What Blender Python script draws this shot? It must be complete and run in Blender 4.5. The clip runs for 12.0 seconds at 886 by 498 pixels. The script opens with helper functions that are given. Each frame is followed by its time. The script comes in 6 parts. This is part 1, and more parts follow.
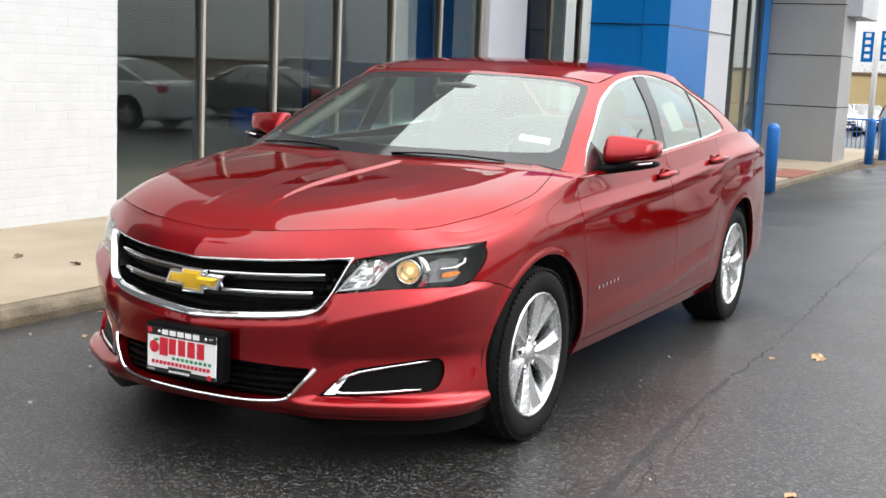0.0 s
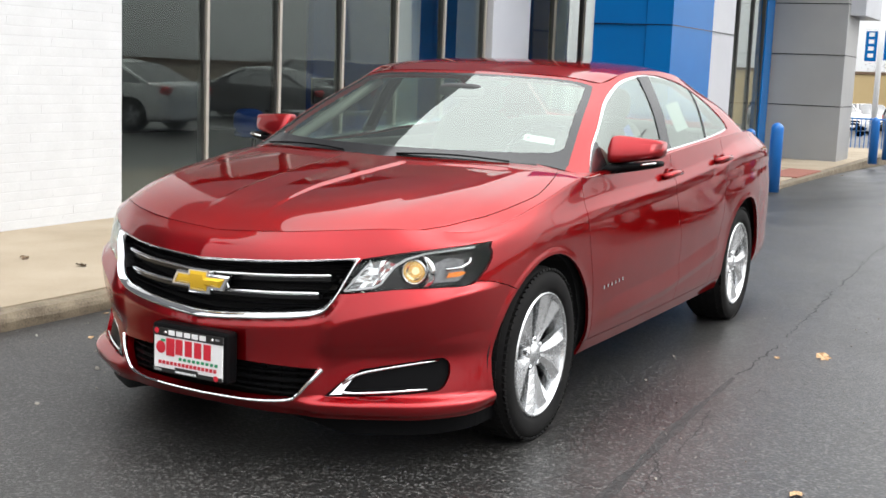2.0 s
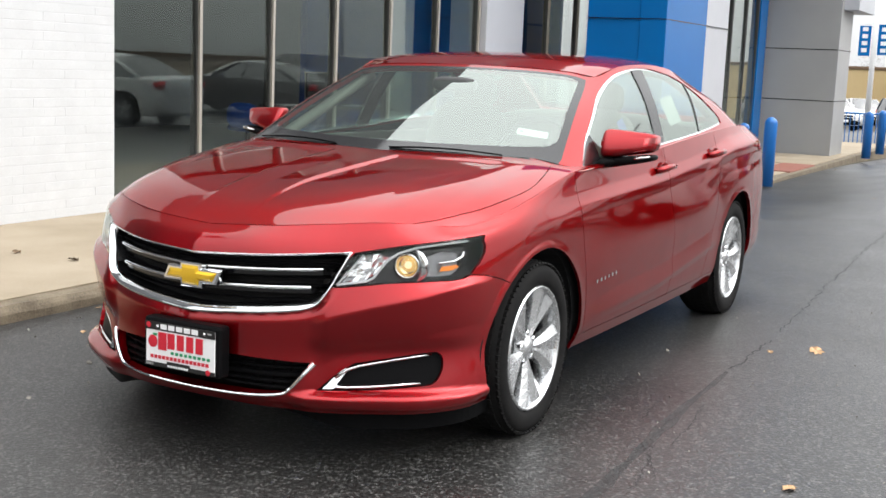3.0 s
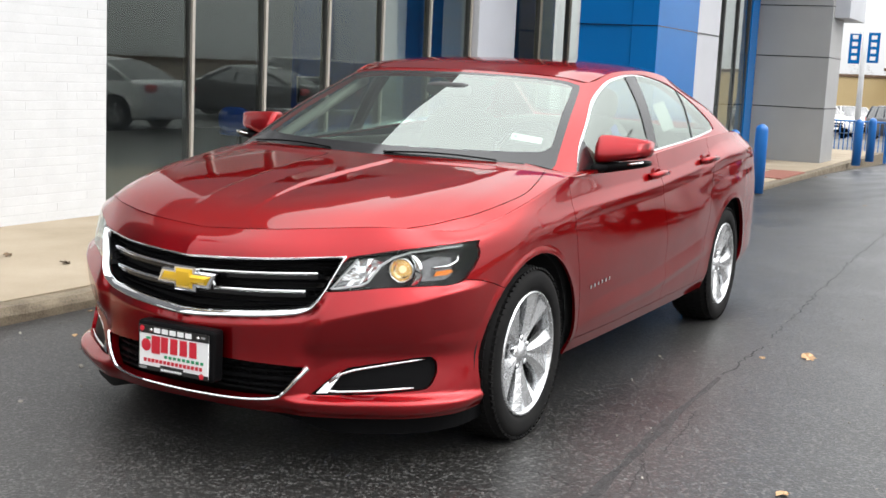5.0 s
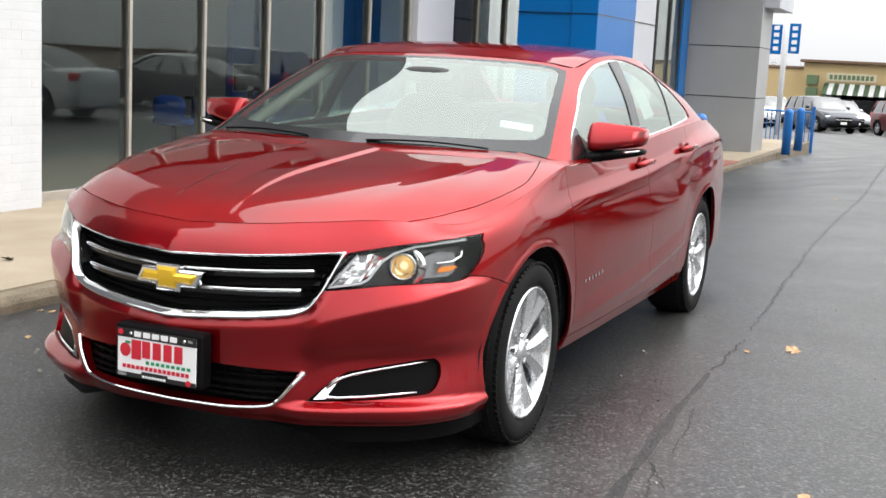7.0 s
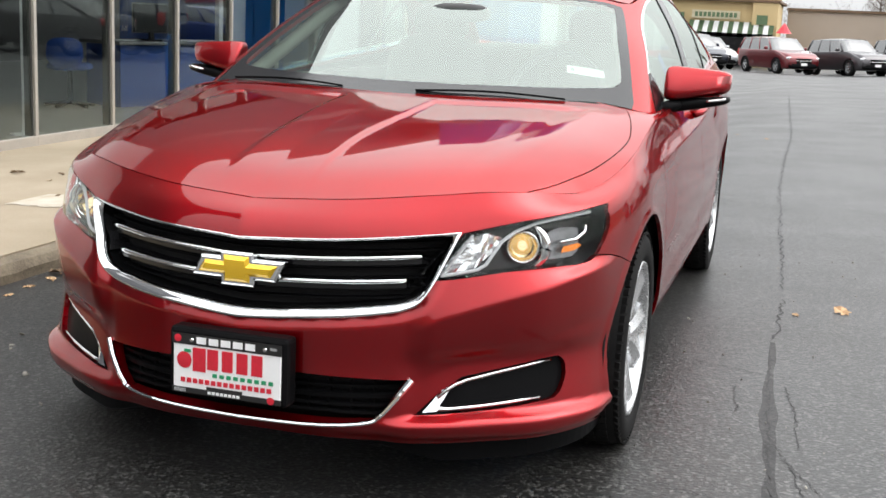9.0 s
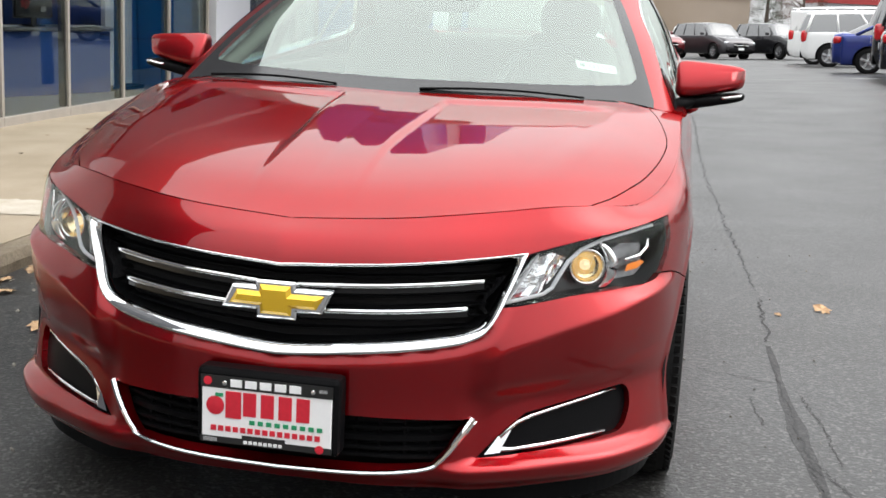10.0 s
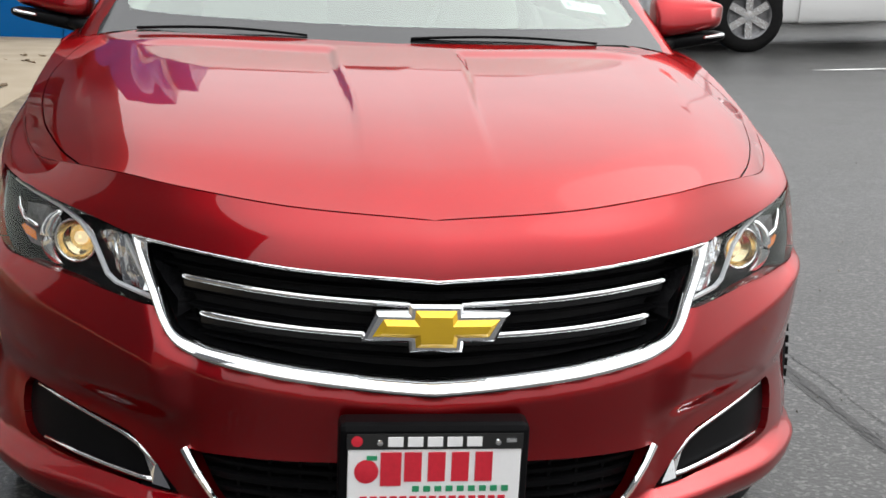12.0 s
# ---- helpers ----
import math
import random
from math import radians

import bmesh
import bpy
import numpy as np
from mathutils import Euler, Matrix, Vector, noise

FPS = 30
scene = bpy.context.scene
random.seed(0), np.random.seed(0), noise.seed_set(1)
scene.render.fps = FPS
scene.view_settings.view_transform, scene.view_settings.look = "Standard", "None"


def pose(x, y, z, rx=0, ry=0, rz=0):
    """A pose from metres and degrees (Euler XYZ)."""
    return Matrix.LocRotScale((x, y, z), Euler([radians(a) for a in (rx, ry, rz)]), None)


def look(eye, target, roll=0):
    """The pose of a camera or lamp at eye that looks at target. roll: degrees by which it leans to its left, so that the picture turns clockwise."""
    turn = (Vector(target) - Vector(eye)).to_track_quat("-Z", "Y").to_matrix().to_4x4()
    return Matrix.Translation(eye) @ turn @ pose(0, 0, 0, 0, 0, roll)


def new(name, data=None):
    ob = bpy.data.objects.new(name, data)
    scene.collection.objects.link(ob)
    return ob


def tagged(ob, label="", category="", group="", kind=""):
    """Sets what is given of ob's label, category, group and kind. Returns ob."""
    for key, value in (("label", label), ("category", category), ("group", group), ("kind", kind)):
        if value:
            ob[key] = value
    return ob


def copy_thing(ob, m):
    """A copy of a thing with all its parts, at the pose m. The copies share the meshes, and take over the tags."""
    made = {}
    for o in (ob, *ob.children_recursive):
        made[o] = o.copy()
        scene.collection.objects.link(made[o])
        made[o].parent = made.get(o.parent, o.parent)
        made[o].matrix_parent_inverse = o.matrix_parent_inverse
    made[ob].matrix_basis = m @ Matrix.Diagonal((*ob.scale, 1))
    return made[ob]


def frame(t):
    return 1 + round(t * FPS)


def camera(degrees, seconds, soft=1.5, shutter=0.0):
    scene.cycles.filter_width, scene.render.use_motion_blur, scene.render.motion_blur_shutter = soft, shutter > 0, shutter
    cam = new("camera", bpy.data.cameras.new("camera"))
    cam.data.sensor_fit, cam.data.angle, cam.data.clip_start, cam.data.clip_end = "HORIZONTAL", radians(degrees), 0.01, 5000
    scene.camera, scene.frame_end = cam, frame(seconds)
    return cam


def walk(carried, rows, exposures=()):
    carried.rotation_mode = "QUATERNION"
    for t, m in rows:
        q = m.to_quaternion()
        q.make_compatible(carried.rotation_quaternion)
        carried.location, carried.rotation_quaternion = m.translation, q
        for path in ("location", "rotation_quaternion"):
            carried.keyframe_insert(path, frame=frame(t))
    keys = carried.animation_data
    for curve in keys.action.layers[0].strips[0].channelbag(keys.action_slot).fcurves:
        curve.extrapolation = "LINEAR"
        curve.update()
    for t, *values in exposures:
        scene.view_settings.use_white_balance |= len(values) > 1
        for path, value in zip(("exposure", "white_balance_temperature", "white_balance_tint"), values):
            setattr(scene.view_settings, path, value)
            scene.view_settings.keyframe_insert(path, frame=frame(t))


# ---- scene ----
EXPO = -0.09
cam = camera(40.36, 12.0, soft=1.6)
# the path: seconds, eye, a point one metre ahead, lean
PATH = [
    (0.0, (2.653, -3.124, 1.393), (2.1918, -2.2487, 1.2440), 2.57),
    (0.5, (2.651, -3.122, 1.391), (2.1935, -2.2459, 1.2405), 2.50),
    (1.0, (2.652, -3.125, 1.392), (2.1940, -2.2492, 1.2420), 2.47),
    (1.5, (2.650, -3.136, 1.390), (2.1869, -2.2618, 1.2430), 2.46),
    (2.0, (2.653, -3.137, 1.392), (2.1893, -2.2635, 1.2437), 2.36),
    (2.5, (2.655, -3.131, 1.391), (2.1939, -2.2570, 1.2385), 2.34),
    (3.0, (2.652, -3.126, 1.388), (2.1933, -2.2511, 1.2355), 2.40),
    (5.0, (2.639, -3.133, 1.385), (2.1870, -2.2537, 1.2372), 2.72),
    (5.5, (2.586, -3.125, 1.376), (2.1507, -2.2375, 1.2218), 2.99),
    (6.0, (2.519, -3.125, 1.364), (2.1005, -2.2296, 1.2139), 3.18),
    (6.5, (2.427, -3.078, 1.354), (2.0097, -2.1830, 1.1979), 3.15),
    (6.7, (2.373, -3.055, 1.346), (1.9623, -2.1562, 1.1928), 3.09),
    (8.5, (1.610, -2.725, 1.351), (1.3245, -1.7821, 1.1777), 2.73),
    (9.0, (1.350, -2.627, 1.305), (1.0690, -1.6875, 1.1089), 2.63),
    (9.5, (1.094, -2.522, 1.319), (0.8475, -1.5732, 1.1214), 1.92),
    (10.0, (0.813, -2.404, 1.308), (0.6407, -1.4402, 1.1035), 2.84),
    (10.5, (0.527, -2.310, 1.310), (0.3674, -1.3449, 1.1032), 1.88),
    (11.0, (0.285, -2.135, 1.277), (0.1873, -1.1657, 1.0500), 2.32),
    (11.5, (0.068, -1.952, 1.313), (0.0165, -0.9882, 1.0525), 2.43),
    (12.0, (-0.241, -1.879, 1.287), (-0.1204, -0.9183, 1.0364), 2.50),
]
walk(cam, [(t, look(eye, ahead, lean)) for t, eye, ahead, lean in PATH], exposures=[(0.0, EXPO), (8.0, EXPO), (9.0, EXPO - 0.05), (10.0, EXPO - 0.14), (12.0, EXPO - 0.28)])

# ---- world and light: a bright overcast sky ----
world = bpy.data.worlds.new("overcast_sky")
scene.world = world
world.use_nodes = True
wn, wl = world.node_tree.nodes, world.node_tree.links
sky = wn.new("ShaderNodeTexSky")
sky.sky_type = "NISHITA"
sky.sun_disc = False
sky.sun_elevation, sky.sun_rotation = radians(50), radians(72)
sky.air_density, sky.dust_density, sky.ozone_density = 1.0, 9.0, 1.0
pale = wn.new("ShaderNodeHueSaturation")
pale.inputs["Saturation"].default_value = 0.15
wl.new(sky.outputs[0], pale.inputs["Color"])
wl.new(pale.outputs[0], wn["Background"].inputs["Color"])
wn["Background"].inputs["Strength"].default_value = 0.08
cloud, both_skies = wn.new("ShaderNodeBackground"), wn.new("ShaderNodeAddShader")
cloud.inputs["Color"].default_value, cloud.inputs["Strength"].default_value = (0.97, 0.985, 1.0, 1), 1.0
# overcast sky: four times brighter overhead than at the horizon
where, height, deck = wn.new("ShaderNodeTexCoord"), wn.new("ShaderNodeSeparateXYZ"), wn.new("ShaderNodeMapRange")
deck.inputs["To Min"].default_value, deck.inputs["To Max"].default_value = 0.95, 3.4
wl.new(where.outputs["Generated"], height.inputs[0])
climb = wn.new("ShaderNodeMath")
climb.operation, climb.use_clamp = "POWER", True
climb.inputs[1].default_value = 0.95
wl.new(height.outputs["Z"], climb.inputs[0])
wl.new(climb.outputs[0], deck.inputs["Value"])
wl.new(deck.outputs[0], cloud.inputs["Strength"])
wl.new(wn["Background"].outputs[0], both_skies.inputs[0])
wl.new(cloud.outputs[0], both_skies.inputs[1])
wl.new(both_skies.outputs[0], wn["World Output"].inputs["Surface"])

sun_data = bpy.data.lights.new("sun", "SUN")
sun_data.energy, sun_data.angle, sun_data.color = 0.5, radians(50), (1.0, 0.97, 0.92)
sun = new("sun", sun_data)
sun.matrix_world = look((6, 2, 7.5), (0, 0, 0))


# ---- materials ----
def surface(name, base, other=None, rough=0.6, metal=0.0, scale=6.0, fine=120.0, bump=0.15, bump_size=0.004, coat=0.0, spec=0.5, rough_var=0.12, per_object=0.0, detail=6.0):
    """A worn surface: two colours mixed at a coarse and a fine size, uneven gloss and a fine relief."""
    m = bpy.data.materials.new(name)
    m.use_nodes = True
    n, l = m.node_tree.nodes, m.node_tree.links
    p = n["Principled BSDF"]
    other = other or [c * 0.8 for c in base]
    tc = n.new("ShaderNodeTexCoord")
    geo = n.new("ShaderNodeNewGeometry")
    big, small = n.new("ShaderNodeTexNoise"), n.new("ShaderNodeTexNoise")
    big.inputs["Scale"].default_value, big.inputs["Detail"].default_value = scale, detail
    small.inputs["Scale"].default_value, small.inputs["Detail"].default_value = fine, 3.0
    for node in (big, small):
        l.new(geo.outputs["Position"], node.inputs["Vector"])
    both = n.new("ShaderNodeMath")
    both.operation = "MULTIPLY_ADD"
    both.inputs[1].default_value = 0.4
    l.new(small.outputs["Fac"], both.inputs[0])
    half = n.new("ShaderNodeMath")
    half.operation = "MULTIPLY"
    half.inputs[1].default_value = 0.6
    l.new(big.outputs["Fac"], half.inputs[0])
    l.new(half.outputs[0], both.inputs[2])
    ramp = n.new("ShaderNodeMapRange")
    ramp.inputs["From Min"].default_value, ramp.inputs["From Max"].default_value = 0.35, 0.65
    l.new(both.outputs[0], ramp.inputs["Value"])
    mix = n.new("ShaderNodeMix")
    mix.data_type = "RGBA"
    mix.inputs["A"].default_value = (*base, 1)
    mix.inputs["B"].default_value = (*other, 1)
    l.new(ramp.outputs[0], mix.inputs["Factor"])
    colour = mix.outputs["Result"]
    if per_object:
        info = n.new("ShaderNodeObjectInfo")
        hsv = n.new("ShaderNodeHueSaturation")
        shade = n.new("ShaderNodeMapRange")
        shade.inputs["To Min"].default_value, shade.inputs["To Max"].default_value = 1 - per_object, 1 + per_object
        l.new(info.outputs["Random"], shade.inputs["Value"])
        l.new(shade.outputs[0], hsv.inputs["Value"])
        l.new(colour, hsv.inputs["Color"])
        colour = hsv.outputs[0]
    l.new(colour, p.inputs["Base Color"])
    rr = n.new("ShaderNodeMapRange")
    rr.inputs["To Min"].default_value, rr.inputs["To Max"].default_value = max(0.02, rough - rough_var), min(1, rough + rough_var)
    l.new(both.outputs[0], rr.inputs["Value"])
    l.new(rr.outputs[0], p.inputs["Roughness"])
    p.inputs["Metallic"].default_value = metal
    p.inputs["Specular IOR Level"].default_value = spec
    p.inputs["Coat Weight"].default_value = coat
    p.inputs["Coat Roughness"].default_value = 0.03
    if bump:
        b = n.new("ShaderNodeBump")
        b.inputs["Strength"].default_value, b.inputs["Distance"].default_value = bump, bump_size
        l.new(both.outputs[0], b.inputs["Height"])
        l.new(b.outputs[0], p.inputs["Normal"])
    return m


def paint(name, base, metal=0.5, rough=0.35, flake=0.25):
    """Car paint: a metallic base with fine flakes under a clear coat."""
    m = surface(name, base, [c * (1 - flake) for c in base], rough=rough, metal=metal, scale=3.0, fine=900.0, bump=0.0, coat=1.0, rough_var=0.05)
    return m


def glass(name, tint=(0.9, 0.95, 0.93), ior=1.45, rough=0.0):
    m = bpy.data.materials.new(name)
    m.use_nodes = True
    n, l = m.node_tree.nodes, m.node_tree.links
    p = n["Principled BSDF"]
    p.inputs["Transmission Weight"].default_value = 1.0
    p.inputs["Base Color"].default_value = (*tint, 1)
    p.inputs["IOR"].default_value = ior
    p.inputs["Roughness"].default_value = rough
    return m


def sheet_glass(name, tint, plain):
    """Glass: a clear layer with a true mirror on it; plain: the share mirrored straight on, more at a slant."""
    m = bpy.data.materials.new(name)
    m.use_nodes = True
    n, l = m.node_tree.nodes, m.node_tree.links
    clear, gloss, mix, slant = n.new("ShaderNodeBsdfTransparent"), n.new("ShaderNodeBsdfGlossy"), n.new("ShaderNodeMixShader"), n.new("ShaderNodeLayerWeight")
    power, share = n.new("ShaderNodeMath"), n.new("ShaderNodeMapRange")
    power.operation = "POWER"
    power.inputs[1].default_value = 5.0
    share.inputs["To Min"].default_value, share.inputs["To Max"].default_value = plain, 1.0
    slant.inputs["Blend"].default_value = 0.5
    clear.inputs[0].default_value = (*tint, 1)
    gloss.inputs["Roughness"].default_value = 0.005
    gloss.inputs["Color"].default_value = (0.88, 0.95, 0.90, 1)
    l.new(slant.outputs["Facing"], power.inputs[0])
    l.new(power.outputs[0], share.inputs["Value"])
    l.new(share.outputs[0], mix.inputs[0])
    l.new(clear.outputs[0], mix.inputs[1])
    l.new(gloss.outputs[0], mix.inputs[2])
    l.new(mix.outputs[0], n["Material Output"].inputs["Surface"])
    return m


RED = paint("red_metallic_paint", (0.30, 0.0014, 0.0055), metal=0.94, rough=0.38, flake=0.2)
RED.node_tree.nodes["Principled BSDF"].inputs["Coat IOR"].default_value = 1.46
RED.node_tree.nodes["Principled BSDF"].inputs["Specular Tint"].default_value = (0.85, 0.06, 0.07, 1)
CHROME = surface("chrome", (0.85, 0.86, 0.87), (0.8, 0.81, 0.82), rough=0.06, metal=1.0, bump=0, rough_var=0.02)
BLACK = surface("black_plastic", (0.003, 0.003, 0.0034), (0.005, 0.005, 0.0055), rough=0.45, spec=0.06, bump=0.05, bump_size=0.001)
GLOSS_BLACK = surface("gloss_black", (0.01, 0.01, 0.011), rough=0.15, bump=0)
DARK = surface("dark_void", (0.006, 0.006, 0.007), rough=0.9, bump=0)
RUBBER = surface("tyre_rubber", (0.006, 0.006, 0.0065), (0.013, 0.0125, 0.012), spec=0.12, rough=0.8, scale=20, bump=0.2, bump_size=0.001)
ALLOY = surface("bright_alloy", (0.72, 0.73, 0.74), (0.6, 0.61, 0.62), rough=0.25, metal=0.9, scale=30, bump=0)
ALLOY_DARK = surface("brake_steel", (0.25, 0.25, 0.26), (0.12, 0.12, 0.12), rough=0.4, metal=0.9, scale=30, bump=0)
GOLD = surface("gold_enamel", (0.88, 0.56, 0.03), (0.80, 0.50, 0.03), rough=0.22, metal=0.55, bump=0.1, bump_size=0.0006, fine=900, coat=0.5)
LENS = sheet_glass("clear_lens", (0.95, 0.96, 0.96), 0.015)
AMBER = surface("amber_reflector", (0.8, 0.22, 0.02), rough=0.2, bump=0.3, fine=300)
AUTO_GLASS = sheet_glass("car_glass", (0.66, 0.78, 0.72), 0.23)
CLEAR_GLASS = sheet_glass("clear_shop_glass", (0.85, 0.87, 0.86), 0.06)
SHOP_GLASS = sheet_glass("shop_glass", (0.78, 0.81, 0.80), 0.06)


def asphalt(name, dark, pale, rough, spec=0.9, chip=0.085):
    """Damp asphalt: pale chips in dark binder, worn patches and a rough relief."""
    m = surface(name, dark, pale, rough=rough, scale=0.9, fine=60, bump=0.0, detail=12, rough_var=0.26)
    n, l = m.node_tree.nodes, m.node_tree.links
    p = n["Principled BSDF"]
    geo = n.new("ShaderNodeNewGeometry")
    chips, grit = n.new("ShaderNodeTexVoronoi"), n.new("ShaderNodeTexNoise")
    chips.inputs["Scale"].default_value, grit.inputs["Scale"].default_value, grit.inputs["Detail"].default_value = 112, 70, 7
    l.new(geo.outputs["Position"], chips.inputs["Vector"])
    l.new(geo.outputs["Position"], grit.inputs["Vector"])
    pick = n.new("ShaderNodeMapRange")
    pick.inputs["From Min"].default_value, pick.inputs["From Max"].default_value = 0.72, 0.98
    sep = n.new("ShaderNodeSeparateColor")
    l.new(chips.outputs["Color"], sep.inputs[0])
    l.new(sep.outputs[0], pick.inputs["Value"])
    mix = n.new("ShaderNodeMix")
    mix.data_type, mix.blend_type = "RGBA", "MIX"
    old = p.inputs["Base Color"].links[0].from_socket
    l.new(pick.outputs[0], mix.inputs["Factor"])
    l.new(old, mix.inputs["A"])
    mix.inputs["B"].default_value = (chip, chip * 0.98, chip * 0.94, 1)
    l.new(mix.outputs["Result"], p.inputs["Base Color"])
    add = n.new("ShaderNodeMath")
    add.operation = "MULTIPLY_ADD"
    add.inputs[1].default_value = 0.15
    l.new(sep.outputs[0], add.inputs[0])
    l.new(grit.outputs["Fac"], add.inputs[2])
    p.inputs["Specular IOR Level"].default_value = spec
    b = n.new("ShaderNodeBump")
    b.inputs["Strength"].default_value, b.inputs["Distance"].default_value = 0.65, 0.0042
    l.new(add.outputs[0], b.inputs["Height"])
    l.new(b.outputs[0], p.inputs["Normal"])
    return m


ASPHALT = asphalt("asphalt", (0.0062, 0.0061, 0.0060), (0.026, 0.0252, 0.024), 0.41, 0.52, 0.10)
TAR = surface("tar_crack", (0.012, 0.012, 0.013), (0.03, 0.03, 0.03), rough=0.7, bump=0.3)
CONCRETE = surface("concrete", (0.25, 0.20, 0.135), (0.36, 0.30, 0.22), rough=0.85, scale=1.6, fine=140, bump=0.3, bump_size=0.003, detail=9)
KERB_M = surface("kerb_concrete", (0.085, 0.066, 0.043), (0.22, 0.18, 0.125), rough=0.9, scale=7, fine=90, bump=0.5, bump_size=0.006, detail=9)
WHITE_BRICK = surface("white_painted_brick", (0.57, 0.58, 0.59), (0.52, 0.53, 0.54), rough=0.55, scale=5, fine=70, bump=0.35, bump_size=0.003, per_object=0.015)
MORTAR = surface("white_painted_mortar", (0.55, 0.56, 0.57), (0.50, 0.51, 0.52), rough=0.7, bump=0.3)
MULLION_DARK = surface("dark_aluminium", (0.05, 0.05, 0.05), (0.07, 0.07, 0.068), rough=0.4, metal=0.5, bump=0)
ALUM = surface("bronze_aluminium", (0.50, 0.46, 0.41), (0.42, 0.39, 0.35), rough=0.4, metal=0.6, bump=0)
DARK_PANEL = surface("dark_grey_panel", (0.045, 0.047, 0.055), (0.035, 0.037, 0.045), rough=0.5, scale=1.0, bump=0.03)
GREY_PANEL = surface("grey_panel", (0.33, 0.33, 0.325), (0.29, 0.29, 0.288), rough=0.45, scale=1.2, bump=0.05)
LIGHT_PANEL = surface("light_panel", (0.46, 0.47, 0.50), (0.41, 0.42, 0.45), rough=0.35, scale=1.2, bump=0.03)
BLUE_PANEL = surface("blue_panel", (0.003, 0.125, 0.39), (0.003, 0.112, 0.35), rough=0.2, scale=1.5, bump=0.02, spec=0.15)
BLUE_PAINT = surface("blue_post_paint", (0.012, 0.15, 0.48), (0.01, 0.12, 0.4), rough=0.35, scale=4, bump=0.1)
INNER_WALL = surface("showroom_wall", (0.16, 0.16, 0.165), rough=0.8)
INNER_BLUE = surface("showroom_blue_wall", (0.004, 0.045, 0.24), (0.004, 0.038, 0.20), rough=0.6, scale=2)
INNER_FLOOR = surface("showroom_floor", (0.32, 0.31, 0.29), rough=0.3)
LINE_PAINT = surface("white_line_paint", (0.62, 0.62, 0.6), (0.4, 0.4, 0.39), rough=0.8, scale=14, bump=0.3)
TAN_WALL = surface("tan_stucco", (0.55, 0.42, 0.22), (0.50, 0.37, 0.19), rough=0.85, scale=0.6)
BROWN_WALL = surface("brown_block_wall", (0.40, 0.33, 0.27), (0.35, 0.29, 0.235), rough=0.9, scale=0.4)
GREEN_TRIM = surface("green_trim", (0.10, 0.16, 0.08), rough=0.6)
LEAF = surface("dry_leaf", (0.44, 0.30, 0.17), (0.28, 0.17, 0.085), rough=0.85, scale=40, per_object=0.3)
LEAF_DARK = surface("dark_dry_leaf", (0.17, 0.115, 0.065), (0.10, 0.065, 0.04), rough=0.85, scale=40, per_object=0.45)


# ---- building helpers ----
def thing(name, label, category, group="", at=None):
    ob = new(name)
    ob.empty_display_size = 0.1
    if at is not None:
        ob.matrix_world = at
    return tagged(ob, label, category, group)


def part(name, bm, material, parent=None, label="", smooth=False, kind=""):
    """Links a bmesh as one mesh object under a thing or a part."""
    me = bpy.data.meshes.new(name)
    if smooth:
        for f in bm.faces:
            f.smooth = True
    bm.to_mesh(me)
    bm.free()
    for m in material if isinstance(material, (list, tuple)) else [material]:
        me.materials.append(m)
    ob = new(name, me)
    if parent is not None:
        ob.parent = parent
    return tagged(ob, label, kind=kind)


def structure(name, bm, material, label, smooth=False, kind="structure", category=""):
    return tagged(part(name, bm, material, None, label, smooth), kind=kind, category=category)


def box(bm, x0, x1, y0, y1, z0, z1, bevel=0.0):
    made = bmesh.ops.create_cube(bm, size=1.0, matrix=Matrix.LocRotScale(((x0 + x1) / 2, (y0 + y1) / 2, (z0 + z1) / 2), None, (x1 - x0, y1 - y0, z1 - z0)))
    if bevel:
        edges = list({e for v in made["verts"] for e in v.link_edges})
        bmesh.ops.bevel(bm, geom=edges, offset=bevel, segments=2, profile=0.5, affect="EDGES", clamp_overlap=True)
    return bm


def boxed(*args, **kw):
    return box(bmesh.new(), *args, **kw)


def tube(bm, pts, radius, sides=10, closed=False, flat=1.0):
    """A round bar along a line of points."""
    pts = [Vector(p) for p in pts]
    n = len(pts)
    rings = []
    up = Vector((0, 0, 1))
    for i, p in enumerate(pts):
        a, b = pts[(i - 1) % n if closed else max(i - 1, 0)], pts[(i + 1) % n if closed else min(i + 1, n - 1)]
        d = (b - a).normalized()
        side = d.cross(up)
        if side.length < 1e-3:
            side = d.cross(Vector((0, 1, 0)))
        side.normalize()
        top = side.cross(d).normalized()
        r = radius(i / max(n - 1, 1)) if callable(radius) else radius
        rings.append([bm.verts.new(p + side * math.cos(k * 2 * math.pi / sides) * r + top * math.sin(k * 2 * math.pi / sides) * r * flat) for k in range(sides)])
    for i in range(n if closed else n - 1):
        q, w = rings[i], rings[(i + 1) % n]
        for k in range(sides):
            bm.faces.new((q[k], q[(k + 1) % sides], w[(k + 1) % sides], w[k]))
    if not closed:
        bm.faces.new(rings[0][::-1])
        bm.faces.new(rings[-1])
    bmesh.ops.recalc_face_normals(bm, faces=bm.faces)
    return bm


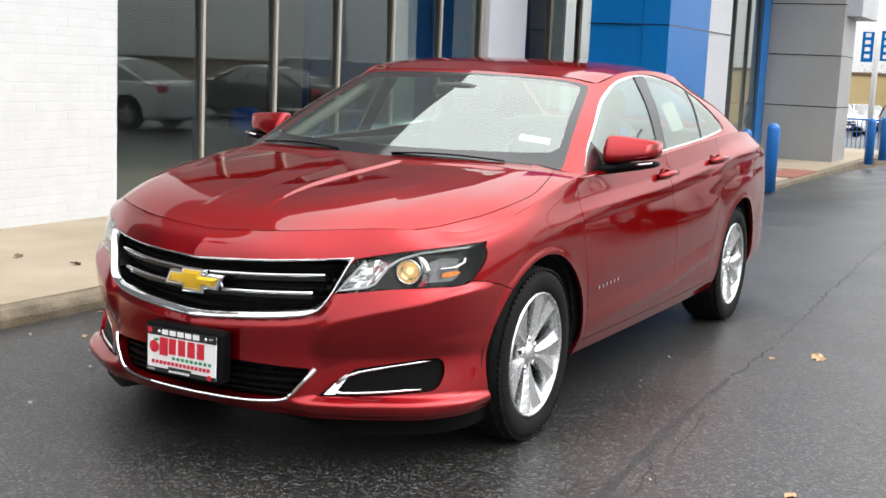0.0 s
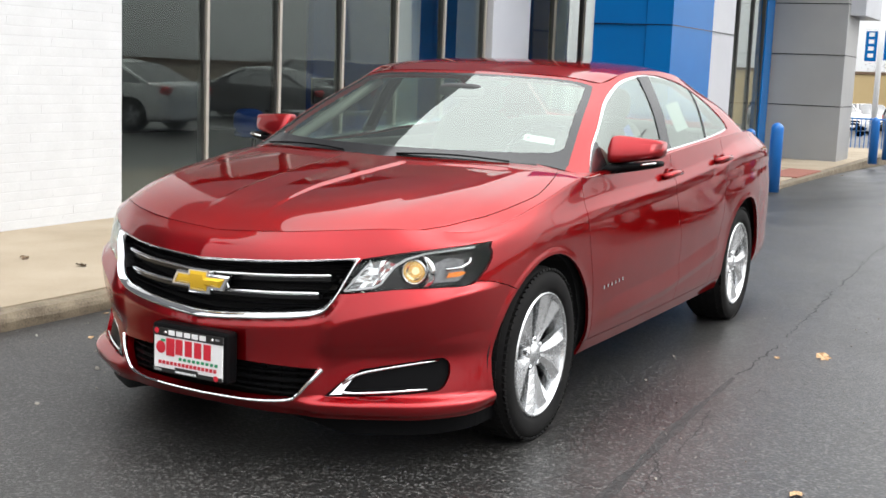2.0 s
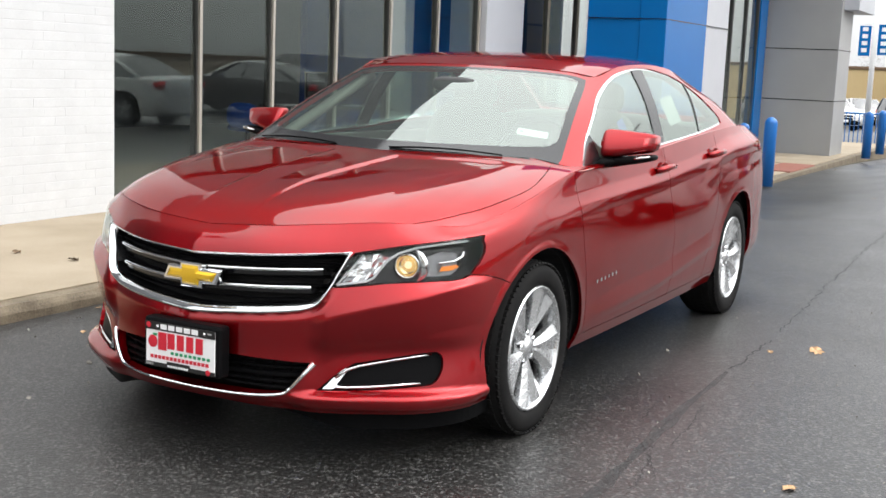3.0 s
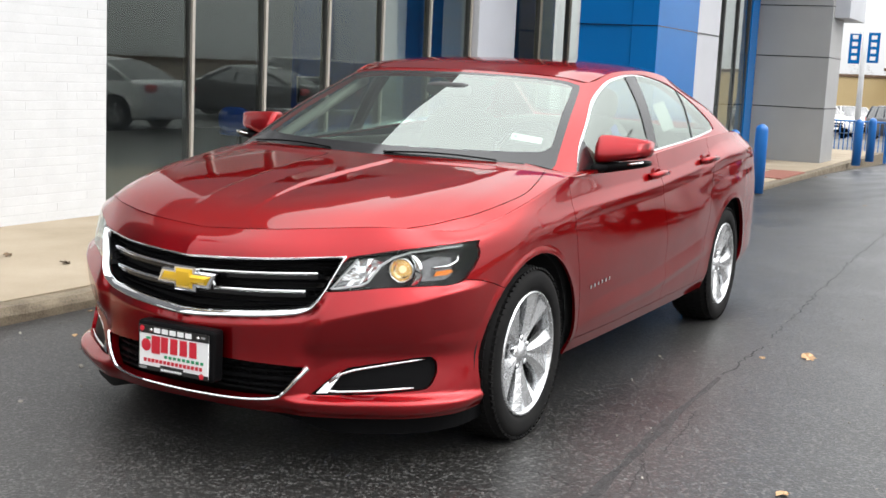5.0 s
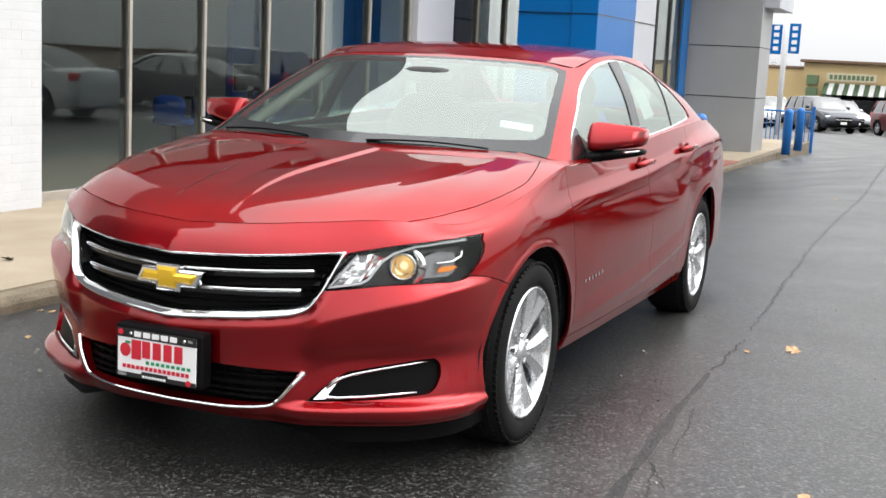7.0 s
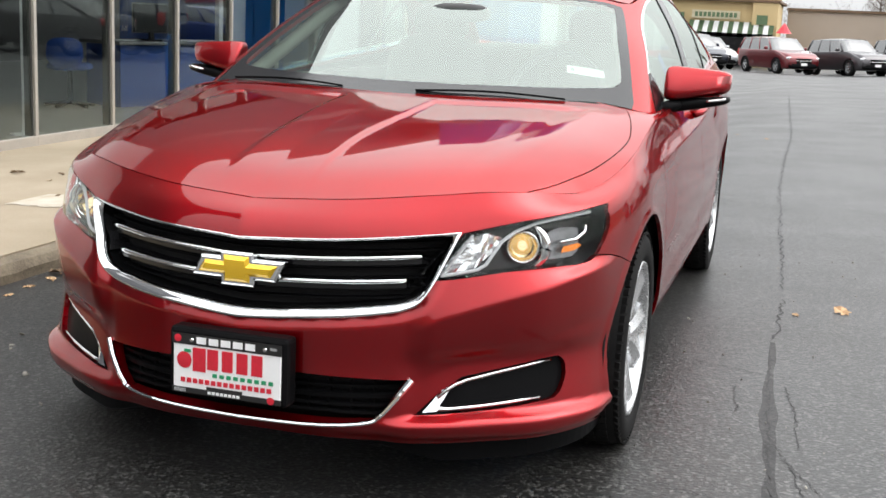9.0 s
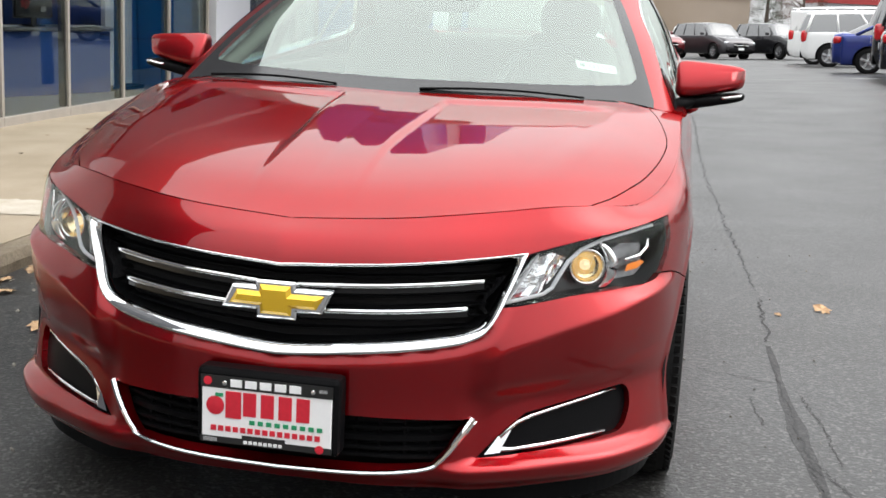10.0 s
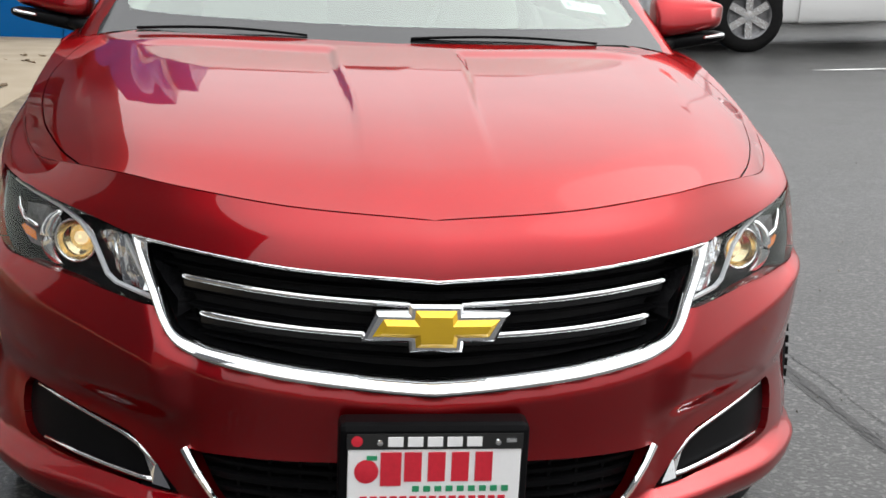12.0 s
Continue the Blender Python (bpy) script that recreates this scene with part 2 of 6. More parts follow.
def lathe(bm, profile, sides=48, m=None):
    """Turns (radius, height) pairs round the z axis."""
    rings = []
    for r, h in profile:
        if r < 1e-6:
            rings.append([bm.verts.new((0, 0, h))])
        else:
            rings.append([bm.verts.new((r * math.cos(k * 2 * math.pi / sides), r * math.sin(k * 2 * math.pi / sides), h)) for k in range(sides)])
    for a, b in zip(rings, rings[1:]):
        for k in range(sides):
            j = (k + 1) % sides
            quad = [a[0] if len(a) == 1 else a[k]] + ([] if len(a) == 1 else [a[j]]) + ([] if len(b) == 1 else [b[j]]) + [b[0] if len(b) == 1 else b[k]]
            if len(quad) > 2:
                bm.faces.new(quad)
    if m is not None:
        bmesh.ops.transform(bm, matrix=m, verts=bm.verts)
    bmesh.ops.recalc_face_normals(bm, faces=bm.faces)
    return bm


def spline(values, u):
    """Catmull-Rom through evenly spaced values (rows of an array) at u in 0..len-1."""
    v = np.asarray(values, float)
    n = len(v)
    i = int(min(max(math.floor(u), 0), n - 2))
    t = u - i
    p1, p2 = v[i], v[i + 1]
    p0 = v[i - 1] if i > 0 else 2 * p1 - p2
    p3 = v[i + 2] if i + 2 < n else 2 * p2 - p1
    return 0.5 * ((2 * p1) + (-p0 + p2) * t + (2 * p0 - 5 * p1 + 4 * p2 - p3) * t * t + (-p0 + 3 * p1 - 3 * p2 + p3) * t ** 3)


def loft(bm, grid, nu, nv):
    """A smooth surface through a grid of control points [v][u]."""
    g = np.asarray(grid, float)
    rows, cols = g.shape[:2]
    across = np.array([[spline(g[r], u) for u in np.linspace(0, cols - 1, nu)] for r in range(rows)])
    full = np.array([[spline(across[:, k], v) for k in range(nu)] for v in np.linspace(0, rows - 1, nv)])
    verts = [[bm.verts.new(p) for p in row] for row in full]
    for a, b in zip(verts, verts[1:]):
        for k in range(nu - 1):
            bm.faces.new((a[k], a[k + 1], b[k + 1], b[k]))
    return full


def ground_z(x, y):
    """The lot is level round the car, falls away behind it and rises to the parked row."""
    soft = lambda v, k: k * math.log1p(math.exp(min(max(v / k, -30), 30)))
    ease = lambda v: min(max(v, 0.0), 1.0) ** 2 * (3 - 2 * min(max(v, 0.0), 1.0))
    dip = 0.20 * ease((y - 7.5) / 6) * ease((1.0 - x) / 2.0) * (1 - ease((y - 26) / 16))
    return 0.05 * soft(x - 1.5, 0.5) * min(max((y + 2) / 8, 0), 1) * min(1.0, 12.0 / max(12.0, x)) - dip - 0.0285 * soft(min(y, 120) - 20, 2.0)


# ---- ground ----
def ground():
    bm = bmesh.new()
    xs = [-260, -120, -60, -30, -14, -6, -3] + [i * 0.5 for i in range(-4, 29)] + [16, 20, 30, 60, 120, 260]
    ys = [-260, -120, -60, -30, -14, -8, -5] + [i * 0.75 for i in range(-5, 45)] + [38, 44, 52, 60, 75, 95, 120, 160, 260]
    grid = [[bm.verts.new((x, y, ground_z(x, y))) for x in xs] for y in ys]
    for a, b in zip(grid, grid[1:]):
        for k in range(len(xs) - 1):
            bm.faces.new((a[k], a[k + 1], b[k + 1], b[k]))
    return structure("ground", bm, ASPHALT, "dark damp asphalt parking lot with cracks", smooth=True, category="ground")


ground()


def slab(name, outline, z0, z1, material, label, bevel=0.0):
    bm = bmesh.new()
    face = bm.faces.new([bm.verts.new((x, y, z1)) for x, y in outline])
    if face.normal.z < 0:
        face.normal_flip()
    ext = bmesh.ops.extrude_face_region(bm, geom=[face])
    for v in ext["geom"]:
        if isinstance(v, bmesh.types.BMVert):
            v.co.z = z0
    bmesh.ops.recalc_face_normals(bm, faces=bm.faces)
    if bevel:
        bmesh.ops.bevel(bm, geom=[e for e in bm.edges if all(abs(v.co.z - z1) < 1e-4 for v in e.verts)], offset=bevel, segments=2, profile=0.5, affect="EDGES")
    return structure(name, bm, material, label)


PAVE_Z, ENTRY_Z = 0.015, -0.138  # at the foot of the wall, and at the entrance


def pave_z(x, y=0.0):
    """The walkway falls from its kerb to the wall, and along the shop towards the entrance."""
    down = min(max((y - 8) / 5, 0.0), 1.0)
    return 0.094 + (PAVE_Z - 0.094) * min(max((-2.2 - x) / 2.4, 0.0), 1.0) - 0.17 * down * down * (3 - 2 * down)


def sheet(name, xs, ys, top, material, label, depth=0.3):
    """A slab whose upper face follows top(x, y)."""
    bm = bmesh.new()
    rows = [[bm.verts.new((x, y, top(x, y))) for x in xs] for y in ys]
    for p, q in zip(rows, rows[1:]):
        for k in range(len(xs) - 1):
            bm.faces.new((p[k], p[k + 1], q[k + 1], q[k]))
    rim = [e for e in bm.edges if e.is_boundary]
    for v in [g for g in bmesh.ops.extrude_edge_only(bm, edges=rim)["geom"] if isinstance(g, bmesh.types.BMVert)]:
        v.co.z -= depth
    bmesh.ops.recalc_face_normals(bm, faces=bm.faces)
    return structure(name, bm, material, label)


LONG = [-12, -8, -4, -1] + [i * 0.5 for i in range(0, 26)] + [12.93]
sheet("pavement", [-5.4, -4.9, -4.6, -3.9, -3.2, -2.6, -2.15], LONG, pave_z, CONCRETE, "beige concrete walkway scattered with dry leaves")
chip = random.Random(21)
sheet("kerb", [-2.146, -2.10, -2.05, -2.03, -2.022], [-12 + i * 0.12 for i in range(200)], lambda x, y: pave_z(-2.2, y) - 0.006 - 0.05 * max(0.0, (x + 2.06) / 0.04) ** 2 + chip.uniform(-.005, .003), KERB_M, "stained concrete kerb along the walkway")
slab("entrance_pavement", [(-5.688, 13.124), (-2.894, 13.124), (-1.571, 14.155), (-1.571, 28.07), (-5.688, 28.07)], -0.5, ENTRY_Z, CONCRETE, "beige concrete apron at the entrance", 0.01)
slab("entrance_kerb", [(-2.882, 13.097), (-2.767, 12.66), (-1.41, 14.04), (-1.41, 28.07), (-1.565, 28.07), (-1.565, 14.143)], -0.5, ENTRY_Z - 0.008, KERB_M, "low concrete edge of the entrance apron", 0.012)

# ---- shop building ----
GLASS_X = -4.886
LEAN = math.tan(radians(0.9))  # the panes lean back in their frames
BAYS = [4.768, 6.05, 7.216, 8.409, 9.597, 10.796, 11.973]
structure("wall_brick", boxed(-5.325, -4.624, 0.643, 4.647, -0.139, 4.921), MORTAR, "white painted brick wall")
# added out of view: a dark stretch that lessens bounce onto the left asphalt
structure("wall_panelled", boxed(-5.325, -4.633, -4.087, 0.638, -0.139, 4.921), DARK_PANEL, "dark panelled wall of the shop")
structure("fascia", boxed(-5.325, -4.665, 4.653, 13.073, 3.491, 4.921), DARK_PANEL, "dark panel fascia over the shop windows")
structure("wall_upper", boxed(-5.766, -4.688, -4.087, 26.713, 5.152, 7.561), DARK_PANEL, "dark grey panelled upper wall")
structure("wall_upper_back", boxed(-13.466, -5.777, -4.087, 26.713, 5.152, 7.561), DARK_PANEL, "dark grey upper storey")
structure("wall_inner_back", boxed(-12.585, -12.366, -4.087, 26.713, -0.139, 4.701), INNER_WALL, "plain showroom back wall")
structure("wall_inner_end", boxed(-12.366, -5.325, 4.273, 4.493, -0.139, 4.701), INNER_WALL, "plain showroom end wall")
structure("wall_end", boxed(-12.585, -5.337, -4.087, -3.867, -0.139, 4.701), DARK_PANEL, "dark panelled end wall of the shop")
structure("floor", boxed(-12.366, -4.941, 4.493, 26.713, -0.084, 0.026), INNER_FLOOR, "pale showroom floor")
structure("ceiling", boxed(-12.585, -4.665, -4.087, 26.713, 4.921, 5.141), INNER_WALL, "flat roof over the showroom")


def shop_window(y0, y1, n, x=GLASS_X, z1=3.49, foot=0.098, frame_mat=None, half=0.020, proud=0.045, pane_mat=None):
    metal = frame_mat or ALUM
    bm = boxed(x - 0.004, x + 0.004, y0 + 0.03, y1 - 0.03, foot, z1)
    for v in bm.verts:
        v.co.x += 0.02 - LEAN * (v.co.z - foot)
    pane = structure("window_%d" % n, bm, pane_mat or SHOP_GLASS, "tall dark shop window pane reflecting the lot")
    pane.visible_shadow = False
    structure("window_sill_%d" % n, boxed(x - 0.06, x + 0.05, y0, y1, foot - 0.17, foot, bevel=0.006), metal, "bronze aluminium sill under the shop window")
    for k in (-1, 1):
        structure("trim_%d" % (2 * n + (k > 0)), boxed(x - .05, x + min(0.02, proud - 0.004), y1 + k * half + (0.001 if k > 0 else -0.022), y1 + k * half + (0.022 if k > 0 else -0.001), foot + 0.001, z1 - .001), MULLION_DARK, "dark gasket beside the window mullion")
    structure("mullion_%d" % n, boxed(x - 0.06, x + proud, y1 - half, y1 + half, foot - 0.17, z1, bevel=0.004), metal, "bronze aluminium window mullion")


for i, (a, b) in enumerate(zip(BAYS, BAYS[1:])):
    shop_window(a, b, i + 1)
structure("pillar_grey", boxed(-5.325, -4.754, 12.017, 13.238, 0.015, 4.921, bevel=0.01), LIGHT_PANEL, "plain grey shop pillar")
for i, (a, b) in enumerate(zip([13.282, 14.393, 15.603, 16.813], [14.393, 15.603, 16.813, 18.023])):
    shop_window(a, b, i + 8, z1=4.92, half=0.02, pane_mat=CLEAR_GLASS)

# entrance portal
def portal():
    ob = thing("entrance_portal", "tall blue panelled entrance portal with a grey pier", "portal")
    part("front_panel", boxed(-3.963, -3.158, 13.752, 15.765, -0.151, 7.726, bevel=0.006), BLUE_PANEL, ob)
    part("corner_panel", boxed(-3.149, -2.756, 13.729, 15.765, -0.151, 7.726, bevel=0.006), BLUE_PANEL, ob)
    part("grey_panel", boxed(-3.733, -2.767, 15.774, 17.087, -0.151, 7.726, bevel=0.006), LIGHT_PANEL, ob)
    part("top_beam", boxed(-3.963, -2.238, 17.099, 21.745, 4.276, 7.726, bevel=0.006), BLUE_PANEL, ob)
    part("blue_edge", boxed(-3.411, -3.227, 21.17, 21.768, -0.151, 4.265, bevel=0.004), BLUE_PANEL, ob)
    part("pier", boxed(-3.296, -1.801, 21.825, 23.125, -0.151, 7.726, bevel=0.008), GREY_PANEL, ob)
    part("canopy", boxed(-3.273, -1.514, 22.032, 23.93, 2.747, 3.356, bevel=0.01), LIGHT_PANEL, ob)
    return ob


portal()
for i, (a, b) in enumerate(zip([17.122, 18.18, 19.215, 20.25], [18.18, 19.215, 20.25, 21.17])):
    shop_window(a, b, i + 12, x=-3.273, z1=4.21, foot=0.04, frame_mat=MULLION_DARK, half=0.025, proud=0.016, pane_mat=CLEAR_GLASS)


def bollard(x, y, h=0.93):
    z = ENTRY_Z
    ob = thing("bollard", "round-topped blue painted steel bollard on the pavement edge", "bollard", "bollards at the entrance", pose(x, y, z))
    bm = lathe(bmesh.new(), [(0, -0.05), (0.09, -0.05), (0.09, h - 0.09)] + [(0.09 * math.cos(a), h - 0.09 + 0.09 * math.sin(a)) for a in np.linspace(0.2, 1.35, 6)] + [(0, h)], 24)
    part("post", bm, BLUE_PAINT, ob, smooth=True)
    return ob


for x, y, h in ((-1.341, 14.5, 0.95), (-2.526, 17.72, 0.72), (-1.249, 22.78, 0.90), (-1.249, 24.62, 0.90)):
    bollard(x, y, h)


# ---- the red saloon ----
# plan outline of the half body at its widest, front centre to rear centre
PLAN = [(0, .085), (.25, .112), (.45, .192), (.60, .295), (.735, .412), (.842, .565), (.898, .76), (.917, 1.0), (.915, 1.42), (.922, 1.9), (.925, 2.5), (.925, 3.2), (.92, 3.84), (.90, 4.3), (.84, 4.75), (.68, 4.97), (.4, 5.04), (0, 5.06)]
# levels from the sill up: height and inset at five places: front centre, front corner, front axle, rear axle, tail
KNOTS = [0, 4.5, 7, 12, 17]
LEVELS = [
    ((.200, .197, .24, .24, .28), (.045, -.012, .05, .05, .06)),
    ((.27, .245, .33, .33, .38), (.005, -.03, .014, .014, .0)),
    ((.40, .40, .45, .45, .52), (.0, -.002, .004, .002, .0)),
    ((.52, .52, .58, .58, .64), (-.004, -.004, .004, -.002, .0)),
    ((.62, .63, .70, .72, .78), (.002, .004, .006, -.004, .01)),
    ((.71, .72, .79, .85, .92), (.008, .018, .014, .008, .03)),
    ((.770, .785, .855, .96, .99), (.034, .037, .034, .03, .05)),
]
TOP = [(0, .174, .803), (.245, .198, .818), (.43, .266, .834), (.565, .356, .843), (.675, .47, .838), (.765, .61, .826), (.822, .78, .852), (.855, 1.0, .902), (.862, 1.42, .980), (.868, 1.9, .997), (.868, 2.5, 1.03), (.862, 3.2, 1.07), (.84, 3.84, 1.092), (.80, 4.3, 1.085), (.73, 4.68, 1.05), (.6, 4.88, 1.04), (.35, 4.96, 1.04), (0, 4.98, 1.04)]


def plan_frame(i):
    a, b = Vector(PLAN[max(i - 1, 0)]), Vector(PLAN[min(i + 1, len(PLAN) - 1)])
    d = (b - a).normalized()
    if i in (0, len(PLAN) - 1):
        d = Vector((1 if i == 0 else -1, 0))
    return Vector((d.y, -d.x))


def skirt_grid():
    rows = []
    for zs, ins in LEVELS:
        row = []
        for i, (x, y) in enumerate(PLAN):
            k = float(np.interp(i, KNOTS, range(5)))
            z, d = float(spline(zs, k)), float(np.interp(i, KNOTS, ins))
            out = plan_frame(i)
            row.append((max(x - out.x * d, 0) if i not in (0, 17) else 0, y - out.y * d, z))
        rows.append(row)
    rows.append(TOP)
    return rows


def mirrored(bm):
    """Adds the other half and welds the middle."""
    geom = bmesh.ops.duplicate(bm, geom=bm.verts[:] + bm.edges[:] + bm.faces[:])["geom"]
    for v in geom:
        if isinstance(v, bmesh.types.BMVert):
            v.co.x = -v.co.x
    bmesh.ops.reverse_faces(bm, faces=[f for f in geom if isinstance(f, bmesh.types.BMFace)])
    bmesh.ops.remove_doubles(bm, verts=[v for v in bm.verts if abs(v.co.x) < 1e-4], dist=1e-4)


def along(edge, u):
    """A point of an edge at u in 0..1; the edge is a list of points or a function."""
    return np.array(edge(u)) if callable(edge) else spline(edge, u * (len(edge) - 1))


def coons(c0, c1, d0, d1, nu, nv, crown):
    """A patch between four edges, each a list of points: c0 middle, c1 side (both front to back), d0 front, d1 back (middle to side)."""
    rows = []
    for r in np.linspace(0, 1, nv):
        row = []
        for s in np.linspace(0, 1, nu):
            C0, C1, D0, D1 = along(c0, r), along(c1, r), along(d0, s), along(d1, s)
            def mixed(w):
                return (1 - w) * C0 + w * C1 + (1 - r) * D0 + r * D1 - (1 - r) * ((1 - w) * along(d0, 0) + w * along(d0, 1)) - r * ((1 - w) * along(d1, 0) + w * along(d1, 1))
            p = mixed(s)
            p[2] = mixed(s ** 2.2)[2] + crown(s, r)
            row.append(p)
        rows.append(row)
    return rows


HOOD_MID = [(0, .174, .803), (0, .315, .868), (0, .55, .924), (0, .90, .972), (0, 1.27, 1.014)]
COWL = [(0, 1.27, 1.014), (.42, 1.31, 1.019), (.67, 1.385, 1.013), (.862, 1.42, .980)]
G_LOW = [(0, 1.28, 1.010), (.40, 1.325, 1.016), (.66, 1.415, 1.017), (.824, 1.49, .990), (.856, 1.9, .997), (.856, 2.5, 1.032), (.852, 3.2, 1.072), (.838, 3.84, 1.092), (.78, 4.2, 1.09), (.58, 4.42, 1.10), (.3, 4.47, 1.10), (0, 4.48, 1.10)]
G_TOP = [(0, 2.16, 1.385), (.28, 2.155, 1.38), (.49, 2.145, 1.37), (.627, 2.17, 1.352), (.658, 2.4, 1.403), (.668, 2.75, 1.42), (.66, 3.15, 1.405), (.64, 3.5, 1.355), (.60, 3.72, 1.33), (.5, 3.68, 1.38), (.3, 3.64, 1.41), (0, 3.62, 1.42)]
ROOF_MID = [(0, 2.16, 1.385), (0, 2.45, 1.435), (0, 2.8, 1.46), (0, 3.2, 1.455), (0, 3.62, 1.42)]


AX = {"x": (1, 2), "y": (0, 2), "z": (0, 1)}


def smooth_poly(pts, n=6, closed=True):
    """Catmull-Rom through 2D points; a point given with a third value True stays a sharp corner."""
    p = [Vector(q[:2]) for q in pts]
    sharp = [len(q) > 2 for q in pts]
    out, m = [], len(p)
    for i in range(m if closed else m - 1):
        a, b = p[i], p[(i + 1) % m]
        pre = p[i - 1] if (i > 0 or closed) and not sharp[i] else 2 * a - b
        post = p[(i + 2) % m] if (i + 2 < m or closed) and not sharp[(i + 1) % m] else 2 * b - a
        for k in range(n):
            t = k / n
            out.append(0.5 * ((2 * a) + (b - pre) * t + (2 * pre - 5 * a + 4 * b - post) * t * t + (3 * a - pre - 3 * b + post) * t ** 3))
    if not closed:
        out.append(p[-1])
    return out


def in_poly(c, poly):
    x, y = c
    hit = False
    for a, b in zip(poly, poly[1:] + poly[:1]):
        if (a[1] > y) != (b[1] > y) and x < (b[0] - a[0]) * (y - a[1]) / (b[1] - a[1]) + a[0]:
            hit = not hit
    return hit


def carve(bm, poly, axis, keep):
    """Cuts the outline of poly, seen along axis, into the mesh; returns the faces inside."""
    i, j = AX[axis]
    lo = (min(p[0] for p in poly) - 0.03, min(p[1] for p in poly) - 0.03)
    hi = (max(p[0] for p in poly) + 0.03, max(p[1] for p in poly) + 0.03)
    cand = []
    for f in bm.faces:
        c = f.calc_center_median()
        if lo[0] < c[i] < hi[0] and lo[1] < c[j] < hi[1] and keep(c):
            cand.append(f)
    for a, b in zip(poly, poly[1:] + poly[:1]):
        d = b - a
        if d.length < 1e-5:
            continue
        x0, x1, y0, y1 = min(a[0], b[0]) - 0.001, max(a[0], b[0]) + 0.001, min(a[1], b[1]) - 0.001, max(a[1], b[1]) + 0.001
        near = []
        for f in cand:
            us, vs = [v.co[i] for v in f.verts], [v.co[j] for v in f.verts]
            if max(us) > x0 and min(us) < x1 and max(vs) > y0 and min(vs) < y1:
                near.append(f)
        if not near:
            continue
        co, no = [0.0] * 3, [0.0] * 3
        co[i], co[j], no[i], no[j] = a[0], a[1], d[1], -d[0]
        geom = near + list({e for f in near for e in f.edges}) + list({v for f in near for v in f.verts})
        res = bmesh.ops.bisect_plane(bm, geom=geom, dist=1e-5, plane_co=co, plane_no=no)
        old = set(near)
        cand = [f for f in cand if f not in old] + [g for g in res["geom"] if isinstance(g, bmesh.types.BMFace)]
    out = []
    for f in cand:
        c = f.calc_center_median()
        if in_poly((c[i], c[j]), poly):
            out.append(f)
    return out


def take(bm, faces):
    """Moves faces out of a bmesh into a new one."""
    other = bmesh.new()
    seen = {}
    for f in faces:
        vs = []
        for v in f.verts:
            if v not in seen:
                seen[v] = other.verts.new(v.co)
            vs.append(seen[v])
        other.faces.new(vs)
    other.normal_update()
    bmesh.ops.delete(bm, geom=list(faces), context="FACES")
    return other


def flange(bm, depth=0.012, gap=0.0018, push=0.0):
    """Draws the open edges in by the panel gap and turns them inwards, as pressed sheet is."""
    bm.normal_update()
    if push:
        for v, n in [(v, v.normal.copy()) for v in bm.verts]:
            v.co += n * push
    for f in bm.faces:
        f.smooth = True
    bmesh.ops.remove_doubles(bm, verts=[v for v in bm.verts if v.is_boundary], dist=0.0016)
    bmesh.ops.dissolve_degenerate(bm, edges=bm.edges[:], dist=1e-4)
    for f in bm.faces:
        f.smooth = True
    rim = [e for e in bm.edges if e.is_boundary]
    if gap:
        moves = {}
        for e in rim:
            f = e.link_faces[0]
            if f.calc_area() < 2e-7:
                continue
            d = (e.verts[1].co - e.verts[0].co).normalized()
            inn = f.normal.cross(d)
            mid = (e.verts[0].co + e.verts[1].co) / 2
            if inn.dot(f.calc_center_median() - mid) < 0:
                inn = -inn
            for v in e.verts:
                moves.setdefault(v, Vector())
                moves[v] += inn
        for v, d in moves.items():
            if d.length > 1e-6 and abs(v.co.x) > 1e-4:
                v.co += d.normalized() * gap
    normals = {}
    for e in rim:
        for v in e.verts:
            n = Vector()
            for f in v.link_faces:
                n += f.normal * f.calc_area()
            normals[v] = n.normalized() if n.length > 1e-12 else v.normal.copy()
    for _ in range(4):
        fresh_normals = {v: n.copy() for v, n in normals.items()}
        for e in rim:
            a, b = e.verts
            fresh_normals[a] += normals[b]
            fresh_normals[b] += normals[a]
        normals = {v: n.normalized() for v, n in fresh_normals.items()}
    mark = bm.faces.layers.int.new("flange")
    ext = bmesh.ops.extrude_edge_only(bm, edges=rim)["geom"]
    for g_ in ext:
        if isinstance(g_, bmesh.types.BMFace):
            g_[mark] = 1
    fresh = [g for g in ext if isinstance(g, bmesh.types.BMVert)]
    old = {}
    for v in fresh:
        for e in v.link_edges:
            o = e.other_vert(v)
            if o in normals:
                old[v] = o
    for v, o in old.items():
        v.co -= normals[o] * depth
    for e in rim:
        if e.is_valid:
            e.smooth = False
    return bm


def islands(bm):
    """The loose pieces of a bmesh, each as a new one, larger than a scrap."""
    left_over, out = set(bm.faces), []
    while left_over:
        todo, group = [left_over.pop()], []
        while todo:
            f = todo.pop()
            group.append(f)
            for e in f.edges:
                for o in e.link_faces:
                    if o in left_over:
                        left_over.remove(o)
                        todo.append(o)
        if sum(f.calc_area() for f in group) > 0.002:
            out.append(group)
    return [take(bm, g_) for g_ in out]


def oriented(bm, centre):
    """Faces look away from a point inside."""
    bm.normal_update()
    flip = [f for f in bm.faces if f.normal.dot(f.calc_center_median() - Vector(centre)) < 0]
    if len(flip) > len(bm.faces) / 2:
        bmesh.ops.reverse_faces(bm, faces=bm.faces[:])
    bm.normal_update()
    return bm


def panel(name, bm, material, parent, label="", depth=0.012, gap=0.0018, push=0.0):
    flange(bm, depth, gap, push)
    ob = part(name, bm, material, parent, label)
    even_normals(ob.data)
    return ob


